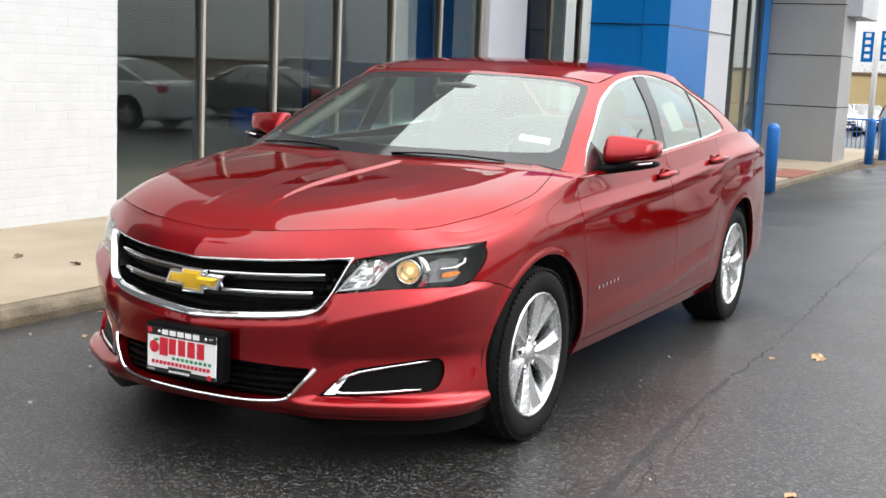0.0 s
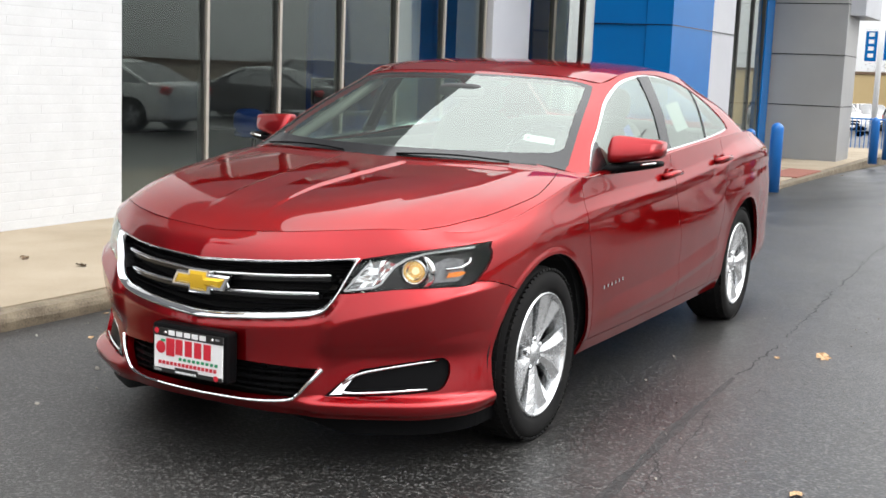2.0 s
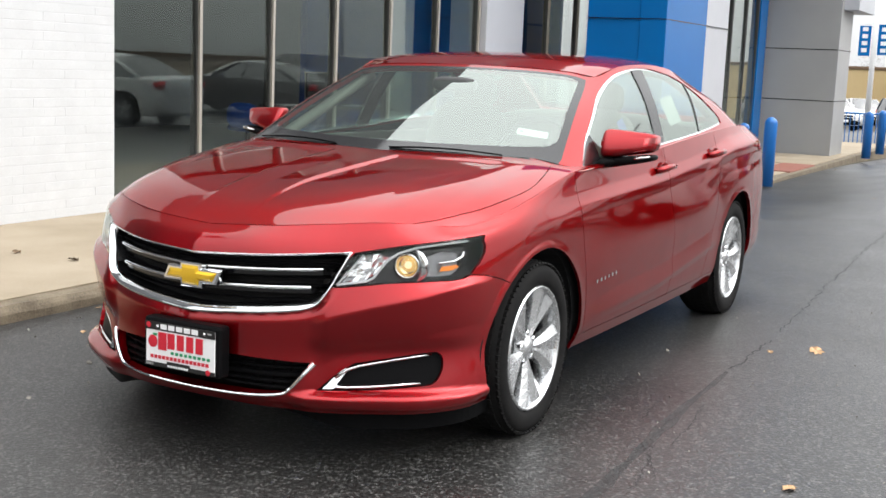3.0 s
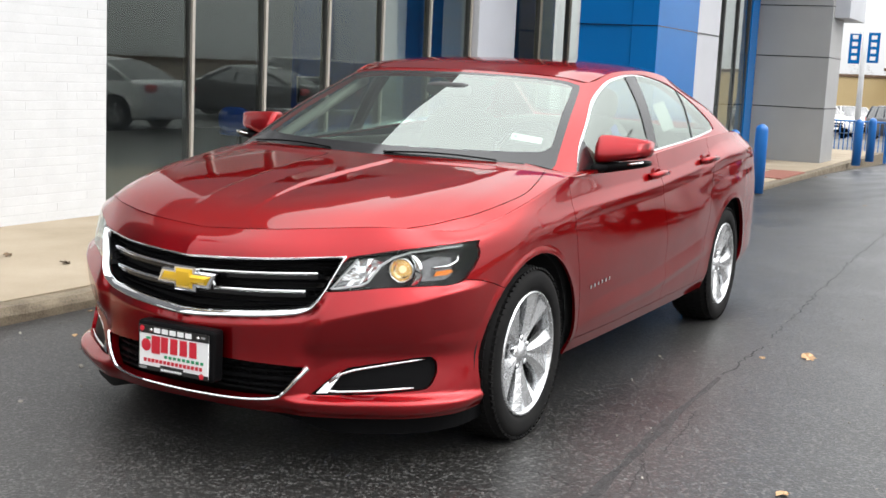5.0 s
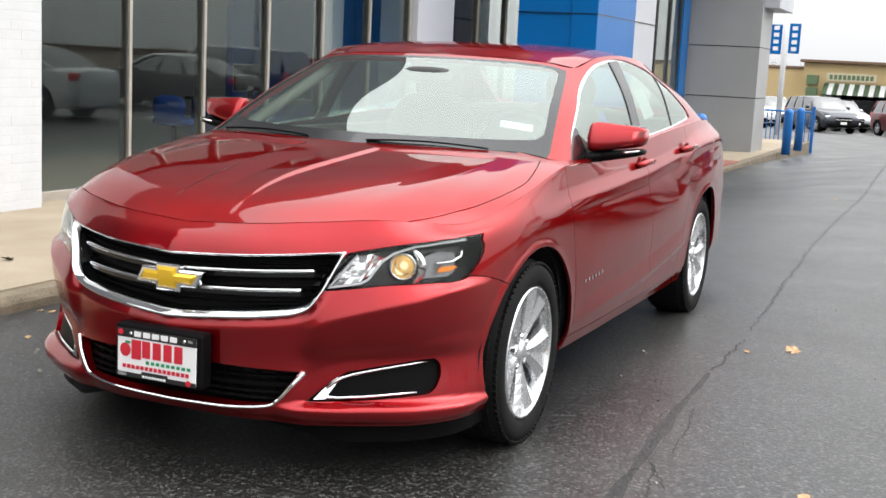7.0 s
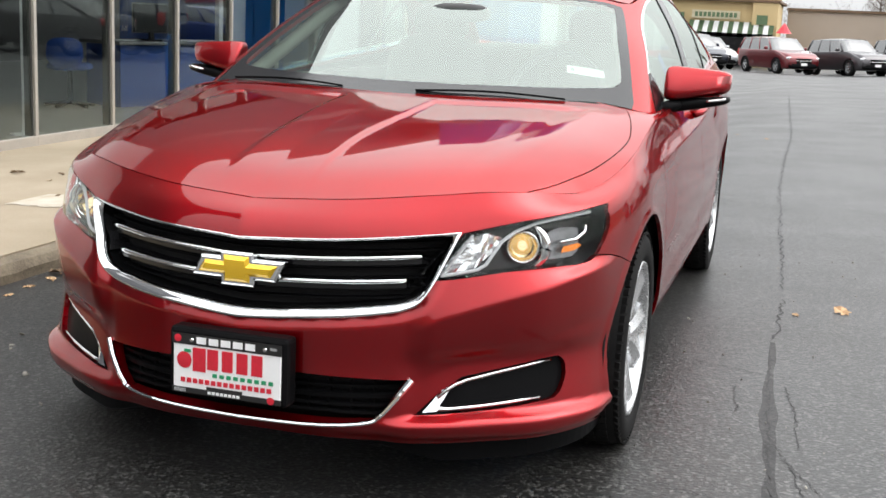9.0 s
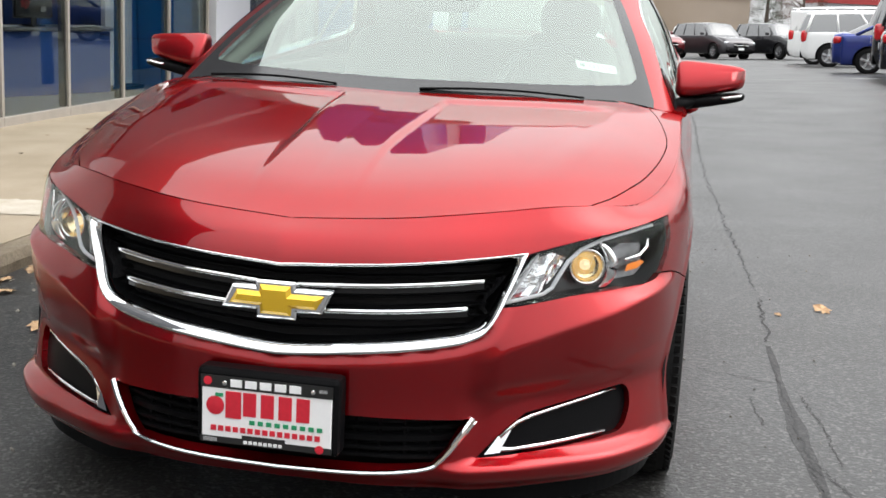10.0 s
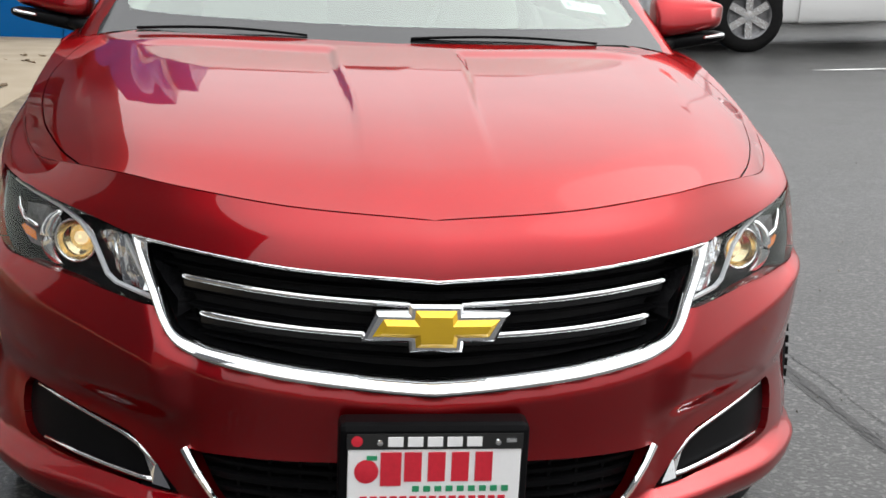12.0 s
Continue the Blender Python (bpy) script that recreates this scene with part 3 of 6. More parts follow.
def even_normals(me):
    """Shades a panel by the area of its faces, so that slivers at the cut edges do not show."""
    n, k = len(me.polygons), len(me.loops)
    area, normal, count, corner, mark = np.zeros(n), np.zeros(n * 3), np.zeros(n, int), np.zeros(k, int), np.zeros(n, int)
    me.polygons.foreach_get("area", area)
    me.polygons.foreach_get("normal", normal)
    me.polygons.foreach_get("loop_total", count)
    me.loops.foreach_get("vertex_index", corner)
    if "flange" in me.attributes:
        me.attributes["flange"].data.foreach_get("value", mark)
    normal = normal.reshape(-1, 3)
    owner = np.repeat(np.arange(n), count)
    cap = mark[owner] == 0
    total = np.zeros((len(me.vertices), 3))
    np.add.at(total, corner[cap], (normal * area[:, None])[owner[cap]])
    length = np.linalg.norm(total, axis=1)
    total = total / np.maximum(length, 1e-15)[:, None]
    where = np.zeros(len(me.vertices) * 3)
    me.vertices.foreach_get("co", where)
    total[np.abs(where[0::3]) < 1e-4, 0] = 0.0
    out = np.where((cap & (length[corner] > 1e-12))[:, None], total[corner], normal[owner])
    me.normals_split_custom_set([tuple(v) for v in out])


def both_sides(pts):
    """A symmetric closed outline from its right half, listed from the middle top round to the middle bottom."""
    return list(pts) + [(-p[0], *p[1:]) for p in reversed(pts) if abs(p[0]) > 1e-6]


def flipped(pts):
    return [(-p[0], *p[1:]) for p in pts]


def step(x, a, b):
    t = min(max((x - a) / (b - a), 0.0), 1.0)
    return t * t * (3 - 2 * t)


def hood_crown(s, r):
    return 0.022 * math.sin(math.pi * min(r * 1.02, 1)) * (1 - s * s) * (0.3 + s)


def hood_relief(x, y):
    """The pressed creases: a sunken middle between two long blisters, and a lip towards the screen."""
    ax = abs(x)
    back = 1.185 + 0.05 * step(ax, 0.2, 0.6)
    fade = step(y, 0.18, 0.75) * (1 - step(y, back - 0.035, back + 0.02))
    outer = 0.47 + 0.10 * step(y, 0.3, 1.0)
    inner = 0.118 + 0.032 * step(y, 0.5, 1.1)
    rise = step(ax, inner, inner + 0.018) * (1 - step(ax, outer, outer + 0.10))
    return -0.010 * fade * rise - 0.004 * step(ax, outer, outer + 0.12) * step(y, 0.25, 0.6) * (1 - step(y, 1.1, 1.3)) * (1 - step(ax, 0.68, 0.76))


car = thing("saloon_car", "red metallic four-door saloon with chrome grille, parked and clean", "car")
front = lambda c: c.y < 1.0

# outer skin of the lower body
skin = bmesh.new()
loft(skin, skirt_grid(), 17 * 18 + 1, 104)
mirrored(skin)
oriented(skin, (0, 2.5, 0.55))
# the bumper's modelling: a ridge below the lamps, hollows round the fog lamps and a lip under them
for v in skin.verts:
    x, y, z = abs(v.co.x), v.co.y, v.co.z
    if y < 0.95 and z < 0.66:
        out = Vector((math.copysign(step(x, .1, .9), v.co.x), -1 + .75 * step(x, .55, .9), 0)).normalized()
        ridge = float(np.interp(x, [.0, .40, .465, .505, .617, .724, .789, .84], [.49, .49, .513, .537, .572, .602, .628, .64]))
        side_in = step(x, .36, .50) * (1 - step(y, .6, .85))
        d = 0.026 * max(0.0, 1 - (z - ridge) / max(.02, .646 - ridge) if z > ridge else 1 - (ridge - z) / .15) * step(x, .42, .49) * (1 - step(y, .46, .70))
        d -= 0.016 * step(z, .262, .272) * (1 - step(z, .40, .46)) * step(x, .40, .47) * (1 - step(y, .36, .72))
        d += 0.020 * (1 - step(z, .250, .270)) * step(x, .34, .44) * (1 - step(y, .5, .75))
        v.co += out * d
# pressed lines along the flanks: a shoulder crease, a soft hollow and a lower crease rising to the rear wheel
for v in skin.verts:
    y, z = v.co.y, v.co.z
    if 1.1 < y < 4.7 and abs(v.co.x) > 0.7:
        ends = step(y, 1.15, 1.7) * (1 - step(y, 4.2, 4.7))
        high = float(np.interp(y, [1.2, 1.83, 2.45, 3.13, 3.76, 4.3], [.835, .858, .879, .923, .972, .99]))
        low = float(np.interp(y, [1.4, 2.4, 3.2, 4.2], [.36, .385, .46, .56]))
        d = 0.009 * max(0.0, 1 - abs(z - high) / .05) * ends + 0.010 * max(0.0, 1 - abs(z - low) / (.035 if z < low else .10)) * step(y, 1.45, 2.0) * (1 - step(y, 3.2, 3.5))
        d -= 0.010 * math.exp(-((z - (high + low) / 2 + .02) / .10) ** 2) * ends * (1 - step(y, 3.1, 3.6))
        d += 0.012 * math.exp(-((y - 3.85) / .4) ** 2 - ((z - .80) / .12) ** 2)
        haunch = float(np.interp(y, [3.05, 3.25, 3.45, 3.7, 4.4], [.80, .885, .95, .985, 1.0]))
        d += 0.016 * max(0.0, 1 - (z - haunch) / .06 if z > haunch else 1 - (haunch - z) / .13) * step(y, 3.1, 3.45) * (1 - step(y, 4.3, 4.7))
        v.co.x += math.copysign(d, v.co.x)

# a rolled lip round the wheel arches
for v in skin.verts:
    if abs(v.co.x) > 0.6:
        for cy, ry, rz in ((1.03, .41, .378), (3.862, .418, .388)):
            rho = math.hypot((v.co.y - cy) / ry, (v.co.z - .335) / rz)
            if rho < 1.2:
                v.co.x += math.copysign(0.004 * (1 - step(rho, 1.025, 1.075)), v.co.x)

from mathutils.bvhtree import BVHTree

GRILLE = both_sides([(0, .713, 1), (.27, .7285), (.527, .746, 1), (.497, .665), (.462, .588), (.425, .556), (.36, .541), (.21, .526), (0, .511)])
GRILLE_IN = both_sides([(0, .7045, 1), (.265, .720), (.5155, .7385, 1), (.4875, .6645), (.4545, .597), (.414, .575), (.352, .566), (.205, .552), (0, .538)])
LAMP = [(.537, .744, 1), (.645, .766), (.74, .7815), (.838, .798, 1), (.8485, .75), (.842, .70), (.818, .657), (.74, .651), (.655, .647), (.56, .636), (.463, .6255, 1)]
INTAKE = both_sides([(0, .376, 1), (.2, .375), (.438, .366, 1), (.405, .318), (.372, .276), (.335, .256), (.2, .243), (0, .238)])
FOG = [(.452, .274, 1), (.505, .33), (.55, .366, 1), (.64, .383), (.735, .399), (.770, .394), (.782, .35), (.768, .298), (.72, .288), (.6, .277)]

SKIN = BVHTree.FromBMesh(skin)
grille_edge = smooth_poly(GRILLE, 8)
for v in skin.verts:
    if v.co.y < 0.5 and .45 < v.co.z < .66 and abs(v.co.x) < .56:
        near = min((Vector((v.co.x, v.co.z)) - p).length for p in grille_edge)
        if not in_poly((v.co.x, v.co.z), grille_edge):
            v.co.y += 0.012 * max(0.0, 1 - near / .030)
bmesh.ops.delete(skin, geom=carve(skin, grille_edge, "y", front), context="FACES")
lamp_skin = [take(skin, carve(skin, smooth_poly(p, 6), "y", front)) for p in (LAMP, flipped(LAMP))]
intake_skin = take(skin, carve(skin, smooth_poly(INTAKE, 6), "y", front))
fog_skin = [take(skin, carve(skin, smooth_poly(p, 6), "y", front)) for p in (FOG, flipped(FOG))]


def ellipse(cy, cz, ry, rz, n=44):
    return [Vector((cy + ry * math.cos(k * 2 * math.pi / n), cz + rz * math.sin(k * 2 * math.pi / n))) for k in range(n)]


ARCHES = [ellipse(1.03, .335, .41, .378), ellipse(3.862, .335, .418, .388)]
right, left = (lambda c: c.x > 0.5), (lambda c: c.x < -0.5)
for arch in ARCHES:
    for side in (right, left):
        bmesh.ops.delete(skin, geom=carve(skin, arch, "x", side), context="FACES")

lin = lambda *pts: [Vector(p) for p in pts]
F_DOOR = lin((1.40, 1.3), (1.40, .86), (1.425, .66), (1.475, .46), (1.50, .30), (2.05, .298), (2.62, .30), (2.60, .55), (2.53, .84), (2.49, 1.3))
R_DOOR = lin((2.49, 1.3), (2.53, .84), (2.60, .55), (2.62, .30), (3.20, .305), (3.27, .46), (3.36, .68), (3.42, .92), (3.44, 1.3))
SILL = lin((1.3, .298), (2.0, .296), (2.62, .298), (3.20, .303), (3.5, .31), (3.5, .1), (1.3, .1))
BUMPER = lin((-.2, .05), (.98, .05), (.98, .40), (.80, .6), (.70, .64), (.625, .66), (.53, .672), (.40, .69), (.25, .70), (-.2, .70))
for side in (right, left):
    panel("front_door", take(skin, carve(skin, F_DOOR, "x", side)), RED, car)
    panel("rear_door", take(skin, carve(skin, R_DOOR, "x", side)), RED, car)
    panel("sill", take(skin, carve(skin, SILL, "x", side)), RED, car)
bumper = take(skin, carve(skin, BUMPER, "x", front))
panel("front_bumper", bumper, RED, car, "red painted bumper cover", depth=0.03)
bm = bmesh.new()
dam = []
for k in np.linspace(0, 6.2, 40):
    x, y, z = spline(skirt_grid()[0], k)
    o = np.array(spline([tuple(plan_frame(i)) for i in range(18)], k))
    dip = 0.055 * step(k, 1.2, 2.6) + 0.012
    dam.append([(max(x - o[0] * .012, 0) if k > 0 else 0, y - o[1] * .012 + 0.01, z + .012), (max(x - o[0] * .02, 0) if k > 0 else 0, y - o[1] * .02 + .012, z - dip), (max(x - o[0] * .05, 0) if k > 0 else 0, y - o[1] * .05 + .02, z - dip + .004), (max(x - o[0] * .3, 0) if k > 0 else 0, y + .3, z)])
rows = [[bm.verts.new(p) for p in r] for r in dam]
for p_, q_ in zip(rows, rows[1:]):
    for j in range(3):
        bm.faces.new((p_[j], q_[j], q_[j + 1], p_[j + 1]))
mirrored(bm)
part("air_dam", bm, BLACK, car, "black plastic air dam")

# hood and the tops of the wings
hood = bmesh.new()
grid = coons(HOOD_MID, lambda u: spline(TOP, 5 + 3 * u), lambda u: spline(TOP, 5 * u), COWL, 5 * 30 + 1, 3 * 36 + 1, hood_crown)
sheet = [[hood.verts.new(p) for p in row] for row in grid]
for a, b in zip(sheet, sheet[1:]):
    for k in range(len(a) - 1):
        hood.faces.new((a[k], a[k + 1], b[k + 1], b[k]))
for v in hood.verts:
    v.co.z += hood_relief(v.co.x, v.co.y)
mirrored(hood)
oriented(hood, (0, 1.0, 0.3))
HOOD = both_sides([(0, .05, 1), (.50, .12, 1), (.585, .335), (.650, .440), (.703, .540), (.742, .635), (.774, .735), (.806, .885), (.822, 1.05), (.812, 1.17), (.785, 1.31), (.75, 1.42), (.70, 1.5, 1), (0, 1.6, 1)])
lid = take(hood, carve(hood, smooth_poly(HOOD, 5), "z", lambda c: True))
panel("hood", lid, RED, car, "red hood with pressed creases")
for side, sx in ((right, 1), (left, -1)):
    low = take(skin, [f for f in skin.faces if f.calc_center_median().x * sx > 0 and f.calc_center_median().y < 1.6])
    top = take(hood, [f for f in hood.faces if f.calc_center_median().x * sx > 0])
    me = bpy.data.meshes.new("wing_top")
    top.to_mesh(me)
    top.free()
    low.from_mesh(me)
    bpy.data.meshes.remove(me)
    bmesh.ops.remove_doubles(low, verts=[v for v in low.verts if v.is_boundary], dist=0.0004)
    oriented(low, (0, 1.2, 0.5))
    panel("front_wing", low, RED, car)
panel("rear_body", skin, RED, car, depth=0.02)

# boot lid
bm = bmesh.new()
loft(bm, coons([(0, 4.48, 1.10), (0, 4.7, 1.09), (0, 4.98, 1.04)], [(.78, 4.2, 1.09), (.80, 4.3, 1.085), (.73, 4.68, 1.05)], G_LOW[:7:-1], TOP[:13:-1], 12, 12, lambda s, r: 0), 20, 20)
mirrored(bm)
oriented(bm, (0, 4.6, 0.5))
panel("boot_lid", bm, RED, car)

# cabin: pillars, roof and glass
cabin = bmesh.new()
G_MID = []
for a, b in zip(G_LOW, G_TOP):
    w = a[0] / 0.86
    G_MID.append(((a[0] + b[0]) / 2 + 0.012 * w, (a[1] + b[1]) / 2, (a[2] + b[2]) / 2 + 0.014))
loft(cabin, [G_LOW, G_MID, G_TOP], 170, 40)
mirrored(cabin)
oriented(cabin, (0, 2.6, 1.1))
WS = both_sides([(0, 1.374, 1), (.28, 1.369), (.48, 1.360), (.585, 1.343), (.622, 1.318), (.694, 1.19), (.757, 1.05), (.772, 1.01), (.765, .97), (.72, .95), (.4, .95), (0, .95)])
WS_IN = both_sides([(0, 1.364, 1), (.28, 1.359), (.475, 1.350), (.572, 1.333), (.600, 1.305), (.662, 1.185), (.702, 1.10), (.702, 1.072), (.65, 1.060), (.4, 1.054), (0, 1.050)])
ahead = lambda c: c.y < 2.3 and abs(c.x) < 0.84
screen = take(cabin, carve(cabin, smooth_poly(WS, 6), "y", ahead))
clear = take(screen, carve(screen, smooth_poly(WS_IN, 6), "y", ahead))
windscreen = part("windscreen", clear, AUTO_GLASS, car, "pale windscreen reflecting the sky", smooth=True)
part("black_border", screen, GLOSS_BLACK, windscreen, smooth=True)
even_normals(windscreen.data)
windscreen.visible_shadow = False
REAR = both_sides([(0, 1.40, 1), (.3, 1.39), (.47, 1.36), (.56, 1.16), (.53, 1.125), (.3, 1.12), (0, 1.12)])
back = take(cabin, carve(cabin, smooth_poly(REAR, 5), "y", lambda c: c.y > 3.3))
part("rear_window", back, AUTO_GLASS, car, smooth=True).visible_shadow = False

TRIM = [(1.512, .972, 1), (1.546, .991), (1.627, 1.052), (1.714, 1.109), (1.952, 1.235), (2.104, 1.301), (2.284, 1.361), (2.44, 1.388), (2.602, 1.401), (2.79, 1.400), (2.979, 1.384), (3.17, 1.362), (3.335, 1.325), (3.45, 1.283), (3.56, 1.226), (3.66, 1.165), (3.678, 1.135), (3.63, 1.112), (3.163, 1.074), (2.537, 1.039), (2.05, 1.010), (1.60, .984)]


def drawn_in(line, d):
    """A closed outline drawn in by d."""
    out = []
    n = len(line)
    middle = sum(line, Vector((0, 0))) / n
    for k in range(n):
        t = line[(k + 1) % n] - line[k - 1]
        e, f = (line[k] - line[k - 1]).normalized(), (line[(k + 1) % n] - line[k]).normalized()
        p, q = Vector((-e.y, e.x)), Vector((-f.y, f.x))
        if Vector((-t.y, t.x)).dot(middle - line[k]) < 0:
            p, q = -p, -q
        out.append(line[k] + (p + q) * d / max(0.25, 1 + p.dot(q)))
    return out


PANES = [
    lin((1.735, .9), (2.462, .9), (2.47, 1.06), (2.54, 1.5), (1.735, 1.5)),
    lin((2.585, .9), (3.19, .9), (3.19, 1.08), (3.36, 1.5), (2.69, 1.5), (2.59, 1.06)),
    lin((3.205, .9), (3.8, .9), (3.8, 1.5), (3.378, 1.5), (3.205, 1.08)),
]
for side in (right, left):
    around = take(cabin, carve(cabin, smooth_poly(TRIM, 4), "x", side))
    inner = take(around, carve(around, drawn_in(smooth_poly(TRIM, 4), 0.0080), "x", side))
    panel("window_trim", around, CHROME, car, "chrome strip round the side windows", depth=0.02, gap=0, push=-0.005)
    for k, pane in enumerate(PANES):
        glass_bm = take(inner, carve(inner, pane, "x", side))
        flange(glass_bm, 0.004, 0.0, -0.004)
        pane_ob = part("side_window", glass_bm, AUTO_GLASS, car)
        even_normals(pane_ob.data)
        pane_ob.visible_shadow = False
    for piece in islands(inner):
        panel("door_pillar", piece, GLOSS_BLACK, car, "gloss black pillar trim", gap=0)
panel("cabin_frame", cabin, RED, car, "red roof pillars", depth=0.03, gap=0.0)
bm = bmesh.new()
loft(bm, coons(ROOF_MID, G_TOP[3:9], G_TOP[:4], G_TOP[:7:-1], 20, 20, lambda s, r: 0.014 * (1 - s) * s), 70, 70)
mirrored(bm)
oriented(bm, (0, 2.6, 1.0))
panel("roof", bm, RED, car, depth=0.02, gap=0.001)

# shoulder between the body sides and the glass
bm = bmesh.new()
edge_out, edge_in = [COWL[2]] + TOP[8:14], G_LOW[2:9]
loft(bm, [[(x, y, z - .003) for x, y, z in edge_out], [((a[0] + b[0]) / 2, (a[1] + b[1]) / 2, (a[2] + b[2]) / 2) for a, b in zip(edge_out, edge_in)], [(x - .01, y, z + .002) for x, y, z in edge_in]], 60, 7)
mirrored(bm)
oriented(bm, (0, 2.6, 0.0))
part("shoulder_panel", bm, RED, car, smooth=True)

# dark shell inside the skin, wheel housings and floor
shell = bmesh.new()
g = np.array(skirt_grid())
inset = g.copy()
inset[:, :, 0] *= 0.955
inset[:, :, 1] = 2.55 + (g[:, :, 1] - 2.55) * 0.945
inset[:, :, 2] -= 0.012
loft(shell, inset[:, :, :], 90, 18)
loft(shell, np.array(coons(HOOD_MID, TOP[5:9], TOP[:6], COWL, 12, 12, lambda s, r: 0)) * (0.955, 0.9, 1) + (0, 0.11, -0.03), 20, 20)
mirrored(shell)
for arch in ARCHES:
    for side in (right, left):
        bmesh.ops.delete(shell, geom=carve(shell, arch, "x", side), context="FACES")
box(shell, -.55, .55, .5, 4.7, .2, .23)
part("inner_shell", shell, DARK, car)
for y, rz in ((1.025, .39), (3.862, .40)):
    for sx in (1, -1):
        bm = bmesh.new()
        rows = []
        for k in range(25):
            a = math.pi * (k - 2) / 20
            rows.append([bm.verts.new((sx * x, y + .425 * math.cos(a), .335 + rz * math.sin(a))) for x in (.52, .865)])
        for p, q in zip(rows, rows[1:]):
            bm.faces.new((p[0], p[1], q[1], q[0]))
        bm.faces.new([r[0] for r in rows])
        part("wheel_housing", bm, DARK, car, "black wheel arch liner")


# ---- front details of the saloon ----


def on_front(x, z, out=0.0):
    """The point of the body skin seen from ahead at x, z, moved out by some metres."""
    p, n, _, _ = SKIN.ray_cast(Vector((x, -2, z)), Vector((0, 1, 0)))
    if n.y > 0:
        n = -n
    return p + n * out


def on_side(y, z, sx, out=0.0):
    p, n, _, _ = SKIN.ray_cast(Vector((3 * sx, y, z)), Vector((-sx, 0, 0)))
    if n.x * sx < 0:
        n = -n
    return p + n * out


def ribbon(bm, pts, width, thick, up=Vector((0, 0, 1))):
    """A flat bar with rounded faces along points; width in the up direction, thickness outwards from the car's front."""
    n = len(pts)
    rings = []
    prof = [(-.5, -.5), (-.5, .2), (-.3, .5), (.3, .5), (.5, .2), (.5, -.5)]
    for i, p in enumerate(pts):
        d = (pts[min(i + 1, n - 1)] - pts[max(i - 1, 0)]).normalized()
        out = d.cross(up).normalized()
        if out.y > 0:
            out = -out
        hgt = out.cross(d).normalized()
        if hgt.z < 0:
            hgt = -hgt
        w = width(i / (n - 1)) if callable(width) else width
        rings.append([bm.verts.new(p + hgt * a * w + out * b * thick) for a, b in prof])
    for p, q in zip(rings, rings[1:]):
        for k in range(6):
            bm.faces.new((p[k], p[(k + 1) % 6], q[(k + 1) % 6], q[k]))
    bm.faces.new(rings[0])
    bm.faces.new(rings[-1])
    bmesh.ops.recalc_face_normals(bm, faces=bm.faces)
    return bm


# chrome frame: a rounded moulding between the outer and the inner outline
outer, inner_line = smooth_poly(GRILLE, 10), smooth_poly(GRILLE_IN, 10)
bm = bmesh.new()
rings = []
for o, i in zip(outer, inner_line):
    mid = Vector((0, .62))
    o = o + (o - mid).normalized() * 0.003
    ring = []
    for t, out in ((0.0, -.004), (0.0, .006), (.12, .0105), (.35, .010), (.70, .0), (1.0, -.010), (1.0, -.018)):
        p = o.lerp(i, t)
        ring.append(bm.verts.new(on_front(p.x, p.y, out)))
    rings.append(ring)
for p, q in zip(rings, rings[1:] + rings[:1]):
    for k in range(6):
        bm.faces.new((p[k], p[k + 1], q[k + 1], q[k]))
bmesh.ops.recalc_face_normals(bm, faces=bm.faces)
grille = part("grille_surround", bm, CHROME, car, "bright chrome grille frame", smooth=True)
# black wall behind the frame
bm = bmesh.new()
rings = [[bm.verts.new(on_front(i.x, i.y, out)) for out in (-.019, -.045, -.075)] for i in inner_line]
for p, q in zip(rings, rings[1:] + rings[:1]):
    for k in range(2):
        bm.faces.new((p[k], p[k + 1], q[k + 1], q[k]))
part("grille_well", bm, BLACK, grille, smooth=True)
# slatted black back of the grille
bm = bmesh.new()
for k in range(7):
    z = .562 + k * .0245
    pts = [on_front(x, min(max(z + .022 * (abs(x) / .5) ** 1.0, .50), .76), -0.055) for x in np.linspace(-.52, .52, 27)]
    ribbon(bm, pts, 0.007, 0.02)
part("grille_mesh", bm, BLACK, grille, "black ribbed grille insert")
bm = bmesh.new()
rows = [[bm.verts.new(on_front(x, z, -0.075)) for x in np.linspace(-.53, .53, 22)] for z in (.49, .57, .66, .76)]
for p, q in zip(rows, rows[1:]):
    for k in range(21):
        bm.faces.new((p[k], p[k + 1], q[k + 1], q[k]))
part("grille_back", bm, DARK, grille)
for zc, ze, xe in ((.664, .687, .446), (.608, .6245, .414)):
    for sx in (1, -1):
        pts = [on_front(sx * x, zc + (ze - zc) * (x / xe), -0.022) for x in np.linspace(.0, xe, 22)]
        pts.append(pts[-1] + Vector((sx * .01, .03, -.002)))
        part("grille_bar", tube(bmesh.new(), pts, 0.0065, 10), CHROME, grille, "slim chrome grille bar", smooth=True)
        low = [p - Vector((0, -.016, .014)) for p in pts]
        part("bar_backing", ribbon(bmesh.new(), low, 0.022, 0.012), GLOSS_BLACK, grille)

# emblem: a plain gold bar-and-cross shape in a chrome rim
def emblem_outline(k):
    """Half outlines of the badge, x and z from its centre, scaled outwards by k metres."""
    pts = [(-.042 - k, .040 + k), (.038 + k, .040 + k), (.040 + k, .022 + k), (.122 + 1.7 * k, .022 + k), (.100 + 1.2 * k, -.020 - k), (.042 + k, -.020 - k), (.040 + k, -.040 - k), (-.040 - k, -.040 - k), (-.042 - k, -.020 - k), (-.122 - 1.7 * k, -.020 - k), (-.100 - 1.2 * k, .022 + k), (-.044 - k, .022 + k)]
    return [(.945 * x, .90 * z) for x, z in pts]


